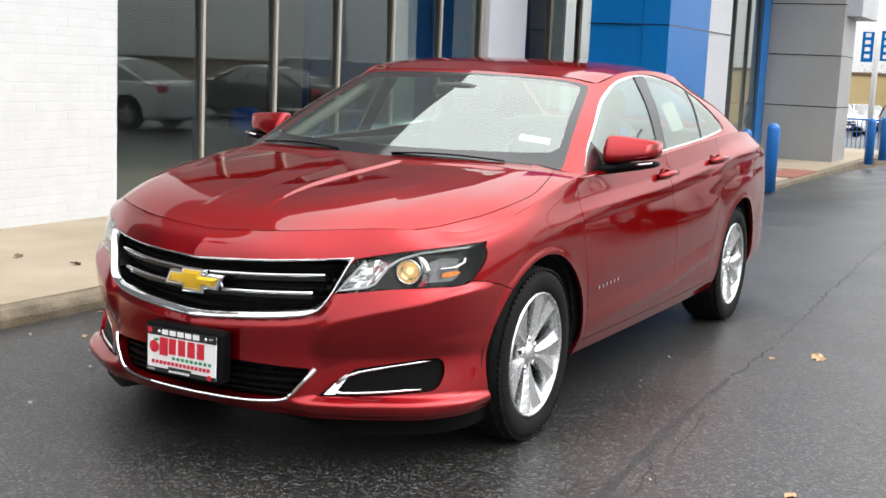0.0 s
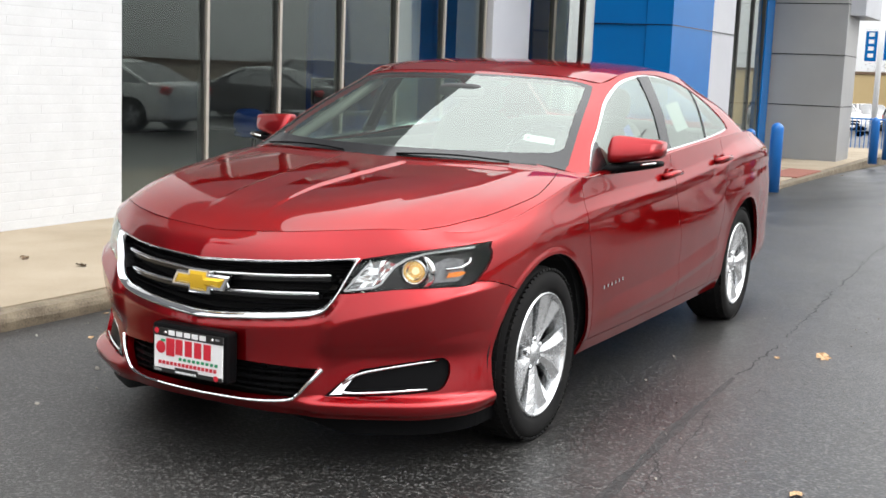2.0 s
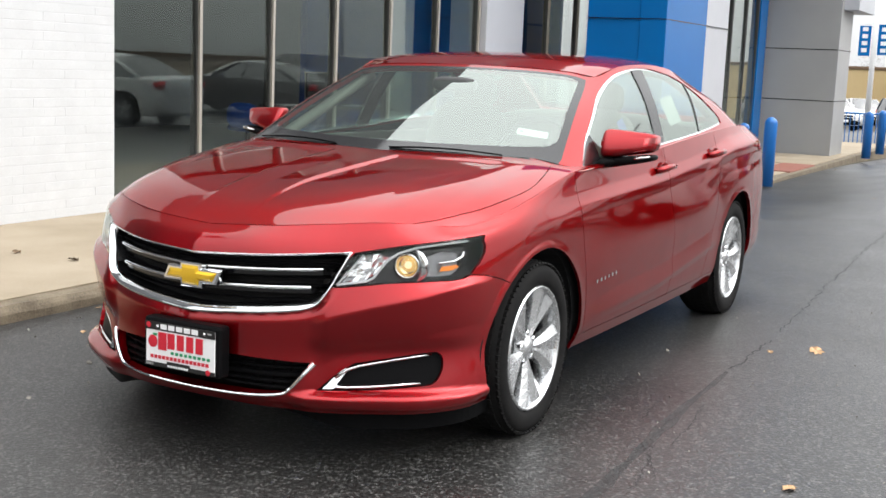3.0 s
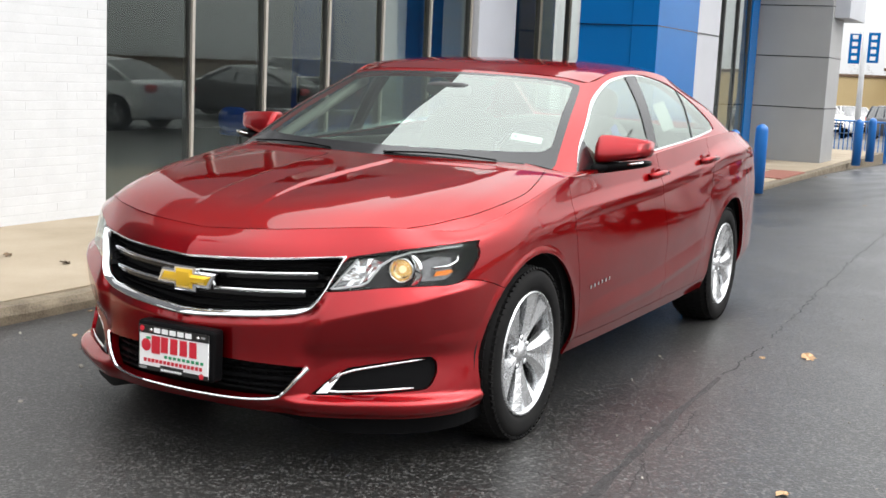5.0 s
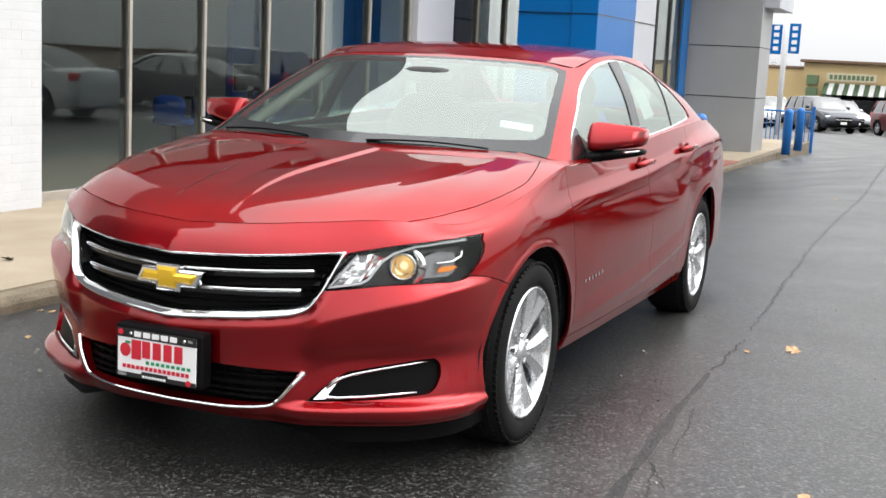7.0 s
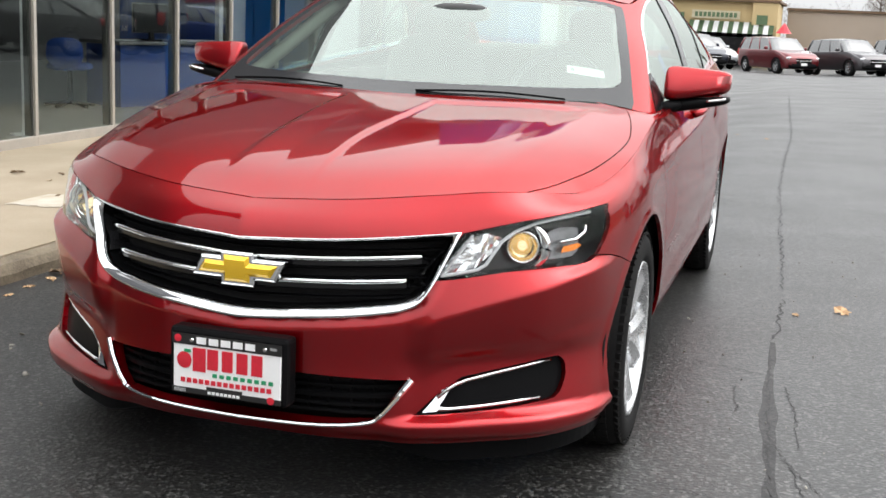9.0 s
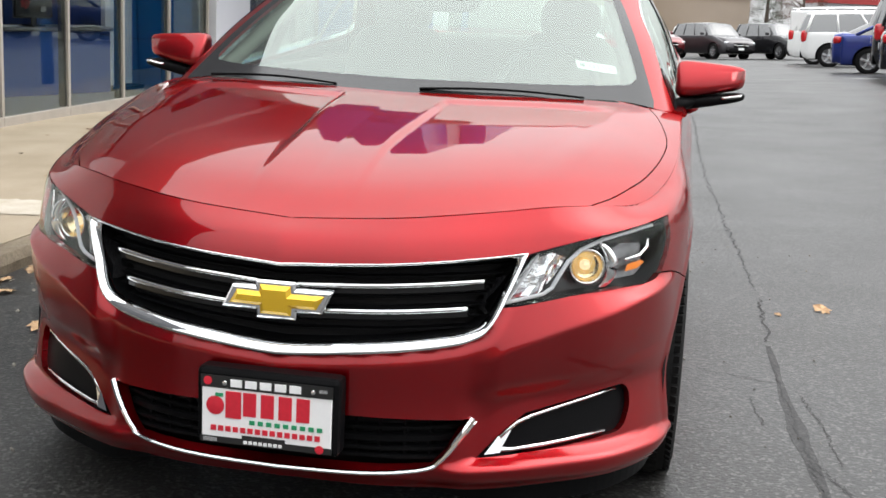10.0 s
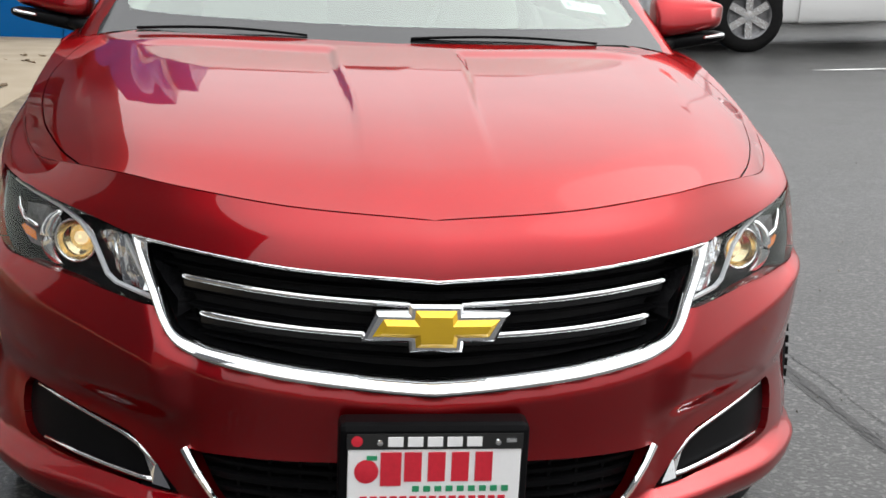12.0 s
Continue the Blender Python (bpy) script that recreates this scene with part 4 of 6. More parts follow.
def plate_from(outline, y0, depth, centre, bevel):
    bm = bmesh.new()
    f = bm.faces.new([bm.verts.new((centre[0] + x, y0 + 0.10 * abs(x) ** 1.3, centre[1] + z)) for x, z in outline])
    ext = bmesh.ops.extrude_face_region(bm, geom=[f])["geom"]
    fresh = [v for v in ext if isinstance(v, bmesh.types.BMVert)]
    for v in fresh:
        v.co.y -= depth
    bmesh.ops.recalc_face_normals(bm, faces=bm.faces)
    if bevel:
        face = [g for g in ext if isinstance(g, bmesh.types.BMFace)][0]
        bmesh.ops.bevel(bm, geom=list(face.edges), offset=bevel, segments=1, affect="EDGES")
    return bm


EC = (0.0, .634)
y_emb = on_front(0, .634).y + 0.012
emblem = part("emblem", plate_from(emblem_outline(.008), y_emb, 0.026, EC, 0.005), CHROME, grille, "gold and chrome badge")
part("badge_face", plate_from(emblem_outline(-.002), y_emb - 0.02, 0.015, EC, 0.010), GOLD, emblem, "gold badge face")

# lower intake
bm = bmesh.new()
for k in range(5):
    pts = [on_front(x, .262 + k * .026 + .006 * (abs(x) / .4) ** 2, -0.045) for x in np.linspace(-.42, .42, 19)]
    ribbon(bm, pts, 0.010 if k != 2 else 0.018, 0.02)
for x in np.linspace(-.36, .36, 13):
    pts = [on_front(x, z, -0.05) for z in (.25, .30, .36)]
    ribbon(bm, pts, 0.008, 0.012, Vector((1, 0, 0)))
intake = part("lower_intake", bm, BLACK, car, "black slatted lower air intake")
bm = bmesh.new()
rows = [[bm.verts.new(on_front(x, z, -0.075)) for x in np.linspace(-.46, .46, 20)] for z in (.225, .30, .39)]
for p, q in zip(rows, rows[1:]):
    for k in range(19):
        bm.faces.new((p[k], p[k + 1], q[k + 1], q[k]))
part("intake_back", bm, DARK, intake)
INTAKE_LINE = [(.438, .366), (.405, .318), (.372, .276), (.335, .256), (.2, .243), (0, .238)]
line = smooth_poly(INTAKE_LINE + [(-x, z) for x, z in INTAKE_LINE[-2::-1]], 8, closed=False)
pts = [on_front(p.x, p.y, 0.004) for p in line]
part("intake_trim", tube(bmesh.new(), pts, lambda u: 0.0055 + 0.004 * abs(2 * u - 1) ** 3, 8), CHROME, intake, "chrome strip round the lower intake")
bmesh.ops.delete(intake_skin, geom=intake_skin.faces[:], context="FACES")
intake_skin.free()

# fog lamp blanks
for sx, area in zip((1, -1), fog_skin):
    flange(area, 0.03, -0.001, -0.016)
    fog = part("fog_panel", area, BLACK, car, "black fog lamp blank with chrome strips")
    up = [on_front(sx * x, z, -0.008) for x, z in ((.500, .316), (.535, .346), (.565, .3575), (.64, .374), (.70, .385), (.752, .393))]
    dn = [on_front(sx * x, z, -0.008) for x, z in ((.490, .285), (.53, .283), (.60, .286), (.66, .291), (.735, .297))]
    part("chrome_strip", tube(bmesh.new(), up, lambda u: 0.006 - 0.002 * u, 10), CHROME, fog, "chrome fog lamp strip", smooth=True)
    part("chrome_strip", tube(bmesh.new(), dn, lambda u: 0.0065 - 0.002 * u, 10), CHROME, fog, smooth=True)
    bm = bmesh.new()
    tip = [on_front(sx * x, z, o) for x, z, o in ((.466, .279, .002), (.500, .281, .003), (.507, .296, -.003), (.535, .346, -.012), (.527, .350, -.013), (.500, .322, -.006))]
    f = bm.faces.new([bm.verts.new(p) for p in tip])
    ext = bmesh.ops.extrude_face_region(bm, geom=[f])["geom"]
    for v in ext:
        if isinstance(v, bmesh.types.BMVert):
            v.co.y += 0.02
    bmesh.ops.recalc_face_normals(bm, faces=bm.faces)
    part("chrome_tip", bm, CHROME, fog)

# headlamps
HOUSING = surface("lamp_housing", (0.008, 0.008, 0.009), (0.014, 0.014, 0.015), rough=0.25, bump=0)
REFLECT = surface("lamp_reflector", (0.80, 0.81, 0.83), (0.6, 0.61, 0.62), rough=0.10, metal=1.0, scale=60, fine=120, bump=0.35, bump_size=0.006)
WARM = bpy.data.materials.new("lit_lamp")
WARM.use_nodes = True
WARM.node_tree.nodes["Principled BSDF"].inputs["Base Color"].default_value = (0.55, 0.42, 0.2, 1)
WARM.node_tree.nodes["Principled BSDF"].inputs["Emission Color"].default_value = (1.0, 0.82, 0.52, 1)
WARM.node_tree.nodes["Principled BSDF"].inputs["Emission Strength"].default_value = 1.1
WARM.node_tree.nodes["Principled BSDF"].inputs["Metallic"].default_value = 3.0
WARM.node_tree.nodes["Principled BSDF"].inputs["Roughness"].default_value = 0.1
PROJ = surface("gold_bowl", (0.80, 0.66, 0.42), (0.62, 0.48, 0.28), rough=0.12, metal=1.0, scale=60, fine=200, bump=0.2, bump_size=0.002)
for sx, area in zip((1, -1), lamp_skin):
    lamp = thing("headlamp", "", "")
    for key in list(lamp.keys()):
        del lamp[key]
    lamp.parent = car
    lamp["label"] = "clear headlamp with a lit warm projector"
    flange(area, 0.012, 0.0015, 0.001)
    part("lens", area, LENS, lamp, "clear headlamp lens").visible_shadow = False
    bm = bmesh.new()
    us, cols = np.linspace(0, 1, 16), []
    for u in us:
        x = .455 + u * (.845 - .455)
        zt = float(np.interp(x, [.46, .537, .645, .74, .83, .85], [.64, .75, .772, .788, .798, .79])) + .006
        zb = float(np.interp(x, [.46, .56, .655, .74, .80, .835, .85], [.62, .63, .641, .645, .645, .68, .70])) - .006
        cols.append([bm.verts.new(on_front(sx * x, min(zt, .80), -0.012)), bm.verts.new(on_front(sx * x, zt - .01, -0.075) + Vector((0, .0, 0))), bm.verts.new(on_front(sx * x, zb + .01, -0.075)), bm.verts.new(on_front(sx * x, zb, -0.012))])
    for p, q in zip(cols, cols[1:]):
        for k in range(3):
            bm.faces.new((p[k], p[k + 1], q[k + 1], q[k]))
    bm.faces.new(cols[0])
    bm.faces.new(cols[-1])
    part("housing", bm, HOUSING, lamp, "black headlamp housing")
    c = on_front(sx * .688, .706, -0.045)
    aim = Matrix.Translation(c) @ Vector((sx * .30, -1, 0)).to_track_quat("Z", "Y").to_matrix().to_4x4()
    part("bezel", lathe(bmesh.new(), [(.036, -.02), (.038, .004), (.041, .008), (.044, .004), (.044, -.03)], 36, aim), CHROME, lamp, "chrome projector ring", smooth=True)
    proj = part("projector", lathe(bmesh.new(), [(.037, .002), (.034, -.006), (.030, -.012), (.027, -.013), (.022, -.020), (.012, -.026), (0, -.027)], 36, aim), PROJ, lamp, "warm gold projector bowl", smooth=True)
    part("bulb", lathe(bmesh.new(), [(.013, -.022)] + [(.013 * math.cos(a), -.018 + .013 * math.sin(a)) for a in np.linspace(0.1, 1.5, 6)] + [(0, -.005)], 20, aim), WARM, proj, "lit bulb", smooth=True)
    part("projector_lens", lathe(bmesh.new(), [(.037, .002)] + [(.037 * math.cos(a), .002 + .018 * math.sin(a)) for a in np.linspace(0.1, 1.5, 8)] + [(0, .020)], 36, aim), LENS, proj, smooth=True).visible_shadow = False
    # inner reflector bowl with a pale light guide around it
    bm = bmesh.new()
    quad = [(.495, .640, -.03), (.575, .650, -.03), (.618, .69, -.05), (.64, .735, -.05), (.60, .748, -.035), (.555, .735, -.03)]
    f = bm.faces.new([bm.verts.new(on_front(sx * x, z, o)) for x, z, o in quad])
    bmesh.ops.triangulate(bm, faces=[f])
    bmesh.ops.subdivide_edges(bm, edges=bm.edges[:], cuts=3, use_grid_fill=True)
    for v in bm.verts:
        v.co.y += 0.008 * math.sin(v.co.x * 160) * math.sin(v.co.z * 160)
    part("reflector", bm, REFLECT, lamp, "faceted chrome reflector")
    guide = [on_front(sx * x, z, -.018) for x, z in ((.500, .637), (.54, .643), (.58, .650), (.598, .662), (.612, .69), (.628, .722), (.655, .748), (.70, .768), (.76, .780), (.815, .787))]
    part("light_guide", ribbon(bmesh.new(), guide, 0.007, 0.008), surface("white_guide", (0.55, 0.56, 0.58), rough=0.25, bump=0) if sx > 0 else bpy.data.materials["white_guide"], lamp, "pale light guide strip")
    edge = [on_front(sx * x, z, -.018) for x, z in ((.500, .637), (.535, .69), (.562, .742))]
    part("light_guide", ribbon(bmesh.new(), edge, 0.006, 0.006), bpy.data.materials["white_guide"], lamp)
    bm = bmesh.new()
    plate = [(.742, .664, -.052), (.800, .668, -.040), (.812, .684, -.036), (.806, .745, -.036), (.768, .752, -.048), (.738, .735, -.055)]
    bm.faces.new([bm.verts.new(on_front(sx * x, z, o)) for x, z, o in plate])
    part("lamp_divider", bm, ALLOY_DARK, lamp, "grey lamp divider")
    bm = bmesh.new()
    f = bm.faces.new([bm.verts.new(on_front(sx * x, z, -.030)) for x, z in ((.770, .682), (.80, .685), (.815, .697), (.806, .704), (.774, .699))])
    part("amber_reflector", bm, AMBER, lamp, "amber side reflector")
    part("chrome_hook", tube(bmesh.new(), [on_front(sx * x, z, -.028) for x, z in ((.765, .712), (.80, .716), (.818, .732), (.815, .752))], .0045, 8), CHROME, lamp, smooth=True)
    arc = [aim @ Vector((.062 * math.cos(a), .062 * math.sin(a), -.004)) for a in np.linspace(-1.1, 1.1, 14) + (0 if sx > 0 else math.pi)]
    part("chrome_crescent", tube(bmesh.new(), arc, lambda u: .004 + .011 * math.sin(math.pi * u), 8), CHROME, lamp, smooth=True)

# number plate holder: black bracket, white dealer card, bars in place of lettering
CARD = surface("white_card", (0.82, 0.82, 0.82), (0.78, 0.78, 0.78), rough=0.4, bump=0)
CARD_RED = surface("red_print", (0.62, 0.02, 0.04), rough=0.4, bump=0)
CARD_GREEN = surface("green_print", (0.02, 0.28, 0.12), rough=0.4, bump=0)
CARD_BLACK = surface("black_print", (0.015, 0.015, 0.015), rough=0.4, bump=0)
y_br = 0.03
bracket = part("plate_bracket", boxed(-.166, .166, y_br, y_br + .06, .298, .478, bevel=0.012), BLACK, car, "black number plate bracket")
card = part("dealer_plate", boxed(-.150, .150, y_br - .006, y_br - .001, .310, .460, bevel=0.002), CARD, bracket, "white dealer plate with red and green print")


def plate_bar(name, x0, x1, z0, z1, mat, lift=0.009):
    part(name, boxed(x0, x1, y_br - lift, y_br - lift + .0025, z0, z1), mat, card)


plate_bar("frame_top", -.152, .152, .436, .464, CARD_BLACK, 0.0085)
plate_bar("frame_bottom", -.152, .152, .308, .322, CARD_BLACK, 0.0085)
plate_bar("frame_foot", -.055, .045, .322, .330, CARD_BLACK, 0.0085)
for k in range(5):
    x = -.082 + k * .034
    plate_bar("print_bar", x, x + .026, .442, .459, CARD, 0.011)
    w = .036 if k == 0 else .030
    plate_bar("print_bar", x - .012 + k * .007, x - .012 + k * .007 + w, .376 if k else .368, .430, CARD_RED, 0.0085)
for k in range(9):
    plate_bar("print_bar", -.038 + k * .0195, -.026 + k * .0195, .357, .367, CARD_GREEN, 0.0085)
for k in range(15):
    plate_bar("print_bar", -.128 + k * .0172, -.116 + k * .0172, .336, .348, CARD_RED, 0.0085)
for k in range(8):
    plate_bar("print_bar", -.05 + k * .0115, -.042 + k * .0115, .312, .319, CARD, 0.011)
bm = lathe(bmesh.new(), [(0, 0), (.016, .0), (.021, .002), (.0, .004)], 20, pose(-.118, y_br - .006, .395, 90, 0, 0) @ Matrix.Diagonal((1, 1.05, 1, 1)))
part("fruit_mark", bm, CARD_RED, card)
for x, z in ((-.135, .452), (.125, .318)):
    part("fruit_mark", lathe(bmesh.new(), [(0, 0), (.009, .0), (.010, .002), (.0, .003)], 16, pose(x, y_br - .0085, z, 90, 0, 0)), CARD_RED, card)
plate_bar("leaf_mark", -.118, -.10, .416, .424, CARD_GREEN, 0.0085)
for x in (-.096, .108):
    part("screw", lathe(bmesh.new(), [(0, .003), (.005, .002), (.006, 0)], 12, pose(x, y_br - .0105, .449, 90, 0, 0)), CHROME, card)
plate_bar("corner_mark", .122, .14, .449, .456, ALLOY, 0.011)
plate_bar("corner_mark", -.145, -.112, .311, .320, ALLOY, 0.011)


# ---- wheels ----
def wheel(parent, x, y, sx):
    R = .332
    m = pose(x, y, R, 0, 90 * sx, 0)
    ob = thing("wheel", "", "")
    for key in list(ob.keys()):
        del ob[key]
    ob.parent = parent
    ob.matrix_basis = m
    W = .118
    prof = [(.236, W * .55), (.243, W * .93), (.262, W), (.292, W * 1.02), (.314, W * .95), (.327, W * .74), (.332, W * .45), (.332, -W * .45), (.327, -W * .75), (.30, -W), (.24, -W * .9), (.236, -W * .6)]
    bm = lathe(bmesh.new(), prof, 72)
    part("tyre", bm, RUBBER, ob, "black road tyre", smooth=True)
    bm = bmesh.new()
    for row in range(4):
        h0 = -W * .62 + row * W * .34
        for k in range(60):
            a = (k + .5 * (row % 2)) * 2 * math.pi / 60
            mm = Matrix.Rotation(a, 4, "Z") @ pose(.3300, 0, h0 + W * .11, 0, 0, 0)
            bmesh.ops.create_cube(bm, size=1, matrix=mm @ Matrix.Diagonal((.010, .027, W * .26, 1)))
    for k in range(76):
        mm = Matrix.Rotation(k * 2 * math.pi / 76, 4, "Z") @ pose(.3165, 0, W * .80, 0, 28, 0)
        bmesh.ops.create_cube(bm, size=1, matrix=mm @ Matrix.Diagonal((.009, .0175, W * .36, 1)))
    part("tread", bm, RUBBER, ob)
    bm = lathe(bmesh.new(), [(.241, W * .86), (.238, W * .96), (.232, W * .97), (.226, W * .86), (.222, W * .4), (.215, -W * .9), (.24, -W * .9)], 72)
    part("rim", bm, ALLOY, ob, "bright alloy rim", smooth=True)
    part("brake_disc", lathe(bmesh.new(), [(0, .02), (.15, .02), (.15, 0), (0, 0)], 40), ALLOY_DARK, ob, "steel brake disc", smooth=False)
    part("hub_back", lathe(bmesh.new(), [(0, -.03), (.222, -.03)], 40), DARK, ob)
    for k in range(5):
        rot = Matrix.Rotation(k * 2 * math.pi / 5 + 0.1, 4, "Z")
        bm = bmesh.new()
        for s in (1, -1):
            a1 = s * 0.27
            pts = []
            for u in np.linspace(0, 1, 6):
                r = .045 + u * .187
                a = a1 * (0.25 + 0.75 * u)
                h = .078 + .024 * u
                wdt = .016 + .042 * u
                tang = Vector((-math.sin(a), math.cos(a), 0))
                c = Vector((r * math.cos(a), r * math.sin(a), h))
                pts.append([c + tang * wdt * 1.0 + Vector((0, 0, -.030)), c + tang * wdt * .95 + Vector((0, 0, -.010 if s > 0 else -.004)), c + tang * wdt * .15 * s + Vector((0, 0, .004)), c - tang * wdt * .95 + Vector((0, 0, -.004 if s > 0 else -.010)), c - tang * wdt + Vector((0, 0, -.030))])
            rings = [[bm.verts.new(p) for p in row] for row in pts]
            for p, q in zip(rings, rings[1:]):
                for j in range(4):
                    bm.faces.new((p[j], p[j + 1], q[j + 1], q[j]))
            bm.faces.new(rings[0])
            bm.faces.new(rings[-1])
        bmesh.ops.recalc_face_normals(bm, faces=bm.faces)
        bmesh.ops.transform(bm, matrix=rot, verts=bm.verts)
        part("spoke", bm, ALLOY, ob)
        nut = rot @ Matrix.Rotation(math.pi / 5, 4, "Z") @ pose(.056, 0, .062)
        part("lug_nut", lathe(bmesh.new(), [(.012, 0), (.012, .018), (.009, .022), (0, .022)], 6, nut), CHROME, ob)
    part("centre_cap", lathe(bmesh.new(), [(.066, .04), (.064, .072), (.05, .082), (.034, .084), (.032, .088), (0, .09)], 36), ALLOY, ob, "alloy hub with a small cap", smooth=True)
    return ob


for sx in (1, -1):
    for y in (1.0, 3.837):
        wheel(car, sx * .79, y, sx)


# ---- mirrors, handles, wipers ----
def super_shell(bm, c, size, power=3.2, nu=24, nv=14, shape=None):
    """A soft-cornered block."""
    verts = []
    f = lambda v: math.copysign(abs(v) ** (2 / power), v)
    for j in range(nv + 1):
        b = -math.pi / 2 + math.pi * j / nv
        row = []
        for i in range(nu):
            a = 2 * math.pi * i / nu
            p = Vector((f(math.cos(b)) * f(math.cos(a)) * size[0], f(math.cos(b)) * f(math.sin(a)) * size[1], f(math.sin(b)) * size[2]))
            if shape:
                p = shape(p)
            row.append(bm.verts.new(Vector(c) + p))
        verts.append(row)
    for p, q in zip(verts, verts[1:]):
        for i in range(nu):
            bm.faces.new((p[i], p[(i + 1) % nu], q[(i + 1) % nu], q[i]))
    bmesh.ops.remove_doubles(bm, verts=bm.verts, dist=1e-5)
    bmesh.ops.recalc_face_normals(bm, faces=bm.faces)
    return bm


for sx in (1, -1):
    def shape(p):
        k = min(max((p.x * sx + .122) / .244, 0.0), 1.0)
        p = p.copy()
        if p.z > 0:
            p.z *= (1.0 - 0.34 * k) * min(1.0, .86 + k / .5)
        p.z += 0.040 * k * (1 if p.z < 0 else 0.15)
        p.y += 0.07 * k * k
        if p.y > 0:
            p.y *= .5
        if p.z > 0 and p.y < 0:
            p.y *= 1 - .75 * min(1.0, p.z / .066)
        return p

    mirror = thing("door_mirror", "", "")
    for key in list(mirror.keys()):
        del mirror[key]
    mirror.parent = car
    part("mirror_cap", super_shell(bmesh.new(), (sx * .950, 1.80, 1.076), (.115, .078, .066), 6.5, nu=40, nv=22, shape=shape), RED, mirror, "red mirror cap", smooth=True)
    sloped = lambda p: Vector((p.x, p.y, p.z * (1.15 - 2.2 * p.x * sx) + 0.17 * (p.x * sx + .12)))
    bm = super_shell(bmesh.new(), (sx * .948, 1.80, .988), (.120, .060, .017), 4.0, shape=sloped)
    part("mirror_foot", bm, BLACK, mirror, "black mirror base", smooth=True)
    bm = bmesh.new()
    tube(bm, [(sx * .83, 1.72, .985), (sx * .87, 1.75, 1.0), (sx * .93, 1.79, 1.008)], lambda u: .036 - .012 * u, 10, flat=.7)
    part("mirror_arm", bm, BLACK, mirror, smooth=True)
    bm = super_shell(bmesh.new(), (sx * 1.02, 1.765, 1.027), (.036, .034, .006), 4.0, shape=lambda p: Vector((p.x, p.y, p.z + .17 * p.x * sx)))
    part("indicator", bm, CHROME, mirror, "clear indicator strip", smooth=True)
    for y, z in ((2.47, .925), (3.33, .958)):
        h = part("door_handle", tube(bmesh.new(), [on_side(y - .11, z, sx, .004), on_side(y - .085, z + .004, sx, .030), on_side(y, z + .008, sx, .036), on_side(y + .085, z + .008, sx, .030), on_side(y + .11, z + .006, sx, .004)], .014, 10, flat=1.0), RED, car, smooth=True)
        bm = lathe(bmesh.new(), [(0, .001), (.04, .001), (.046, .0025), (.05, .0)], 24, Matrix.Translation(on_side(y, z, sx, .001)) @ pose(0, 0, 0, 0, 90 * sx, 0) @ Matrix.Diagonal((.8, 1.4, 1, 1)))
        part("handle_cup", bm, RED, h, smooth=True)
    for k in range(6):
        y = 1.575 + k * .042
        part("badge_letter", boxed(-.0012, .0012, -.007, .007, -.0075, .0075), CHROME, car).matrix_basis = Matrix.Translation(on_side(y, .512 + k * .002, sx, .003))
for x0, x1, y0, y1 in ((-.66, -.22, 1.39, 1.33), (.05, .56, 1.325, 1.37)):
    bm = bmesh.new()
    n = 14
    pts = [(x0 + (x1 - x0) * k / (n - 1), y0 + (y1 - y0) * k / (n - 1) - .02, 1.026 + .010 * math.sin(math.pi * k / (n - 1))) for k in range(n)]
    tube(bm, pts, lambda u: .004 - .0018 * u, 8, flat=.8)
    w = part("wiper", bm, BLACK, car, "black wiper lying on the screen")
    part("wiper_blade", tube(bmesh.new(), [(p[0], p[1] + .005, p[2] - .003) for p in pts], .0025, 6), BLACK, w)
# cowl strip
bm = bmesh.new()
rows = [[bm.verts.new((x, y0 + (0.16 * (abs(x) / .8) ** 2.4), z)) for x in np.linspace(-.70, .70, 25)] for y0, z in ((1.22, .960), (1.27, .950), (1.30, .968), (1.33, .985))]
for p, q in zip(rows, rows[1:]):
    for k in range(24):
        bm.faces.new((p[k], p[k + 1], q[k + 1], q[k]))
part("cowl", bm, BLACK, car, "black plastic scuttle panel", smooth=True)

# sticker on the screen: pale card with small grey bars
GREY_INK = surface("grey_ink", (0.10, 0.11, 0.12), rough=0.6, bump=0)
A = Vector((.505, 1.618, 1.122))
u, v = Vector((.632, 1.652, 1.107)) - A, Vector((.517, 1.576, 1.099)) - A
nrm = u.cross(v).normalized()
if nrm.z < 0:
    nrm = -nrm
bm = bmesh.new()
bm.faces.new([bm.verts.new(A + nrm * .004 + u * a + v * b) for a, b in ((0, 0), (1, 0), (1, 1), (0, 1))])
ext = bmesh.ops.extrude_face_region(bm, geom=bm.faces[:])["geom"]
for g_ in ext:
    if isinstance(g_, bmesh.types.BMVert):
        g_.co += nrm * .001
bmesh.ops.recalc_face_normals(bm, faces=bm.faces)
sticker = part("stock_sticker", bm, CARD, car, "white paper stock sticker")
bm = bmesh.new()
bm.faces.new([bm.verts.new(A + nrm * .0062 + u * a + v * b) for a, b in ((.08, .28), (.20, .28), (.20, .76), (.08, .76))])
part("print_bar", bm, GREY_INK, sticker)
curve = bpy.data.curves.new("digits", "FONT")
curve.body, curve.size, curve.offset = "0155", 1.0, 0.01
tmp = bpy.data.objects.new("digits", curve)
bpy.context.collection.objects.link(tmp)
bpy.context.view_layer.update()
me = bpy.data.meshes.new_from_object(tmp)
bpy.data.objects.remove(tmp)
bm = bmesh.new()
bm.from_mesh(me)
bpy.data.meshes.remove(me)
wide, high = max(p.co.x for p in bm.verts), max(p.co.y for p in bm.verts)
for p in bm.verts:
    p.co = A + nrm * .0062 + u * (.30 + .62 * p.co.x / wide) + v * (.78 - .52 * p.co.y / high)
part("digits", bm, GREY_INK, sticker, "grey printed digits")

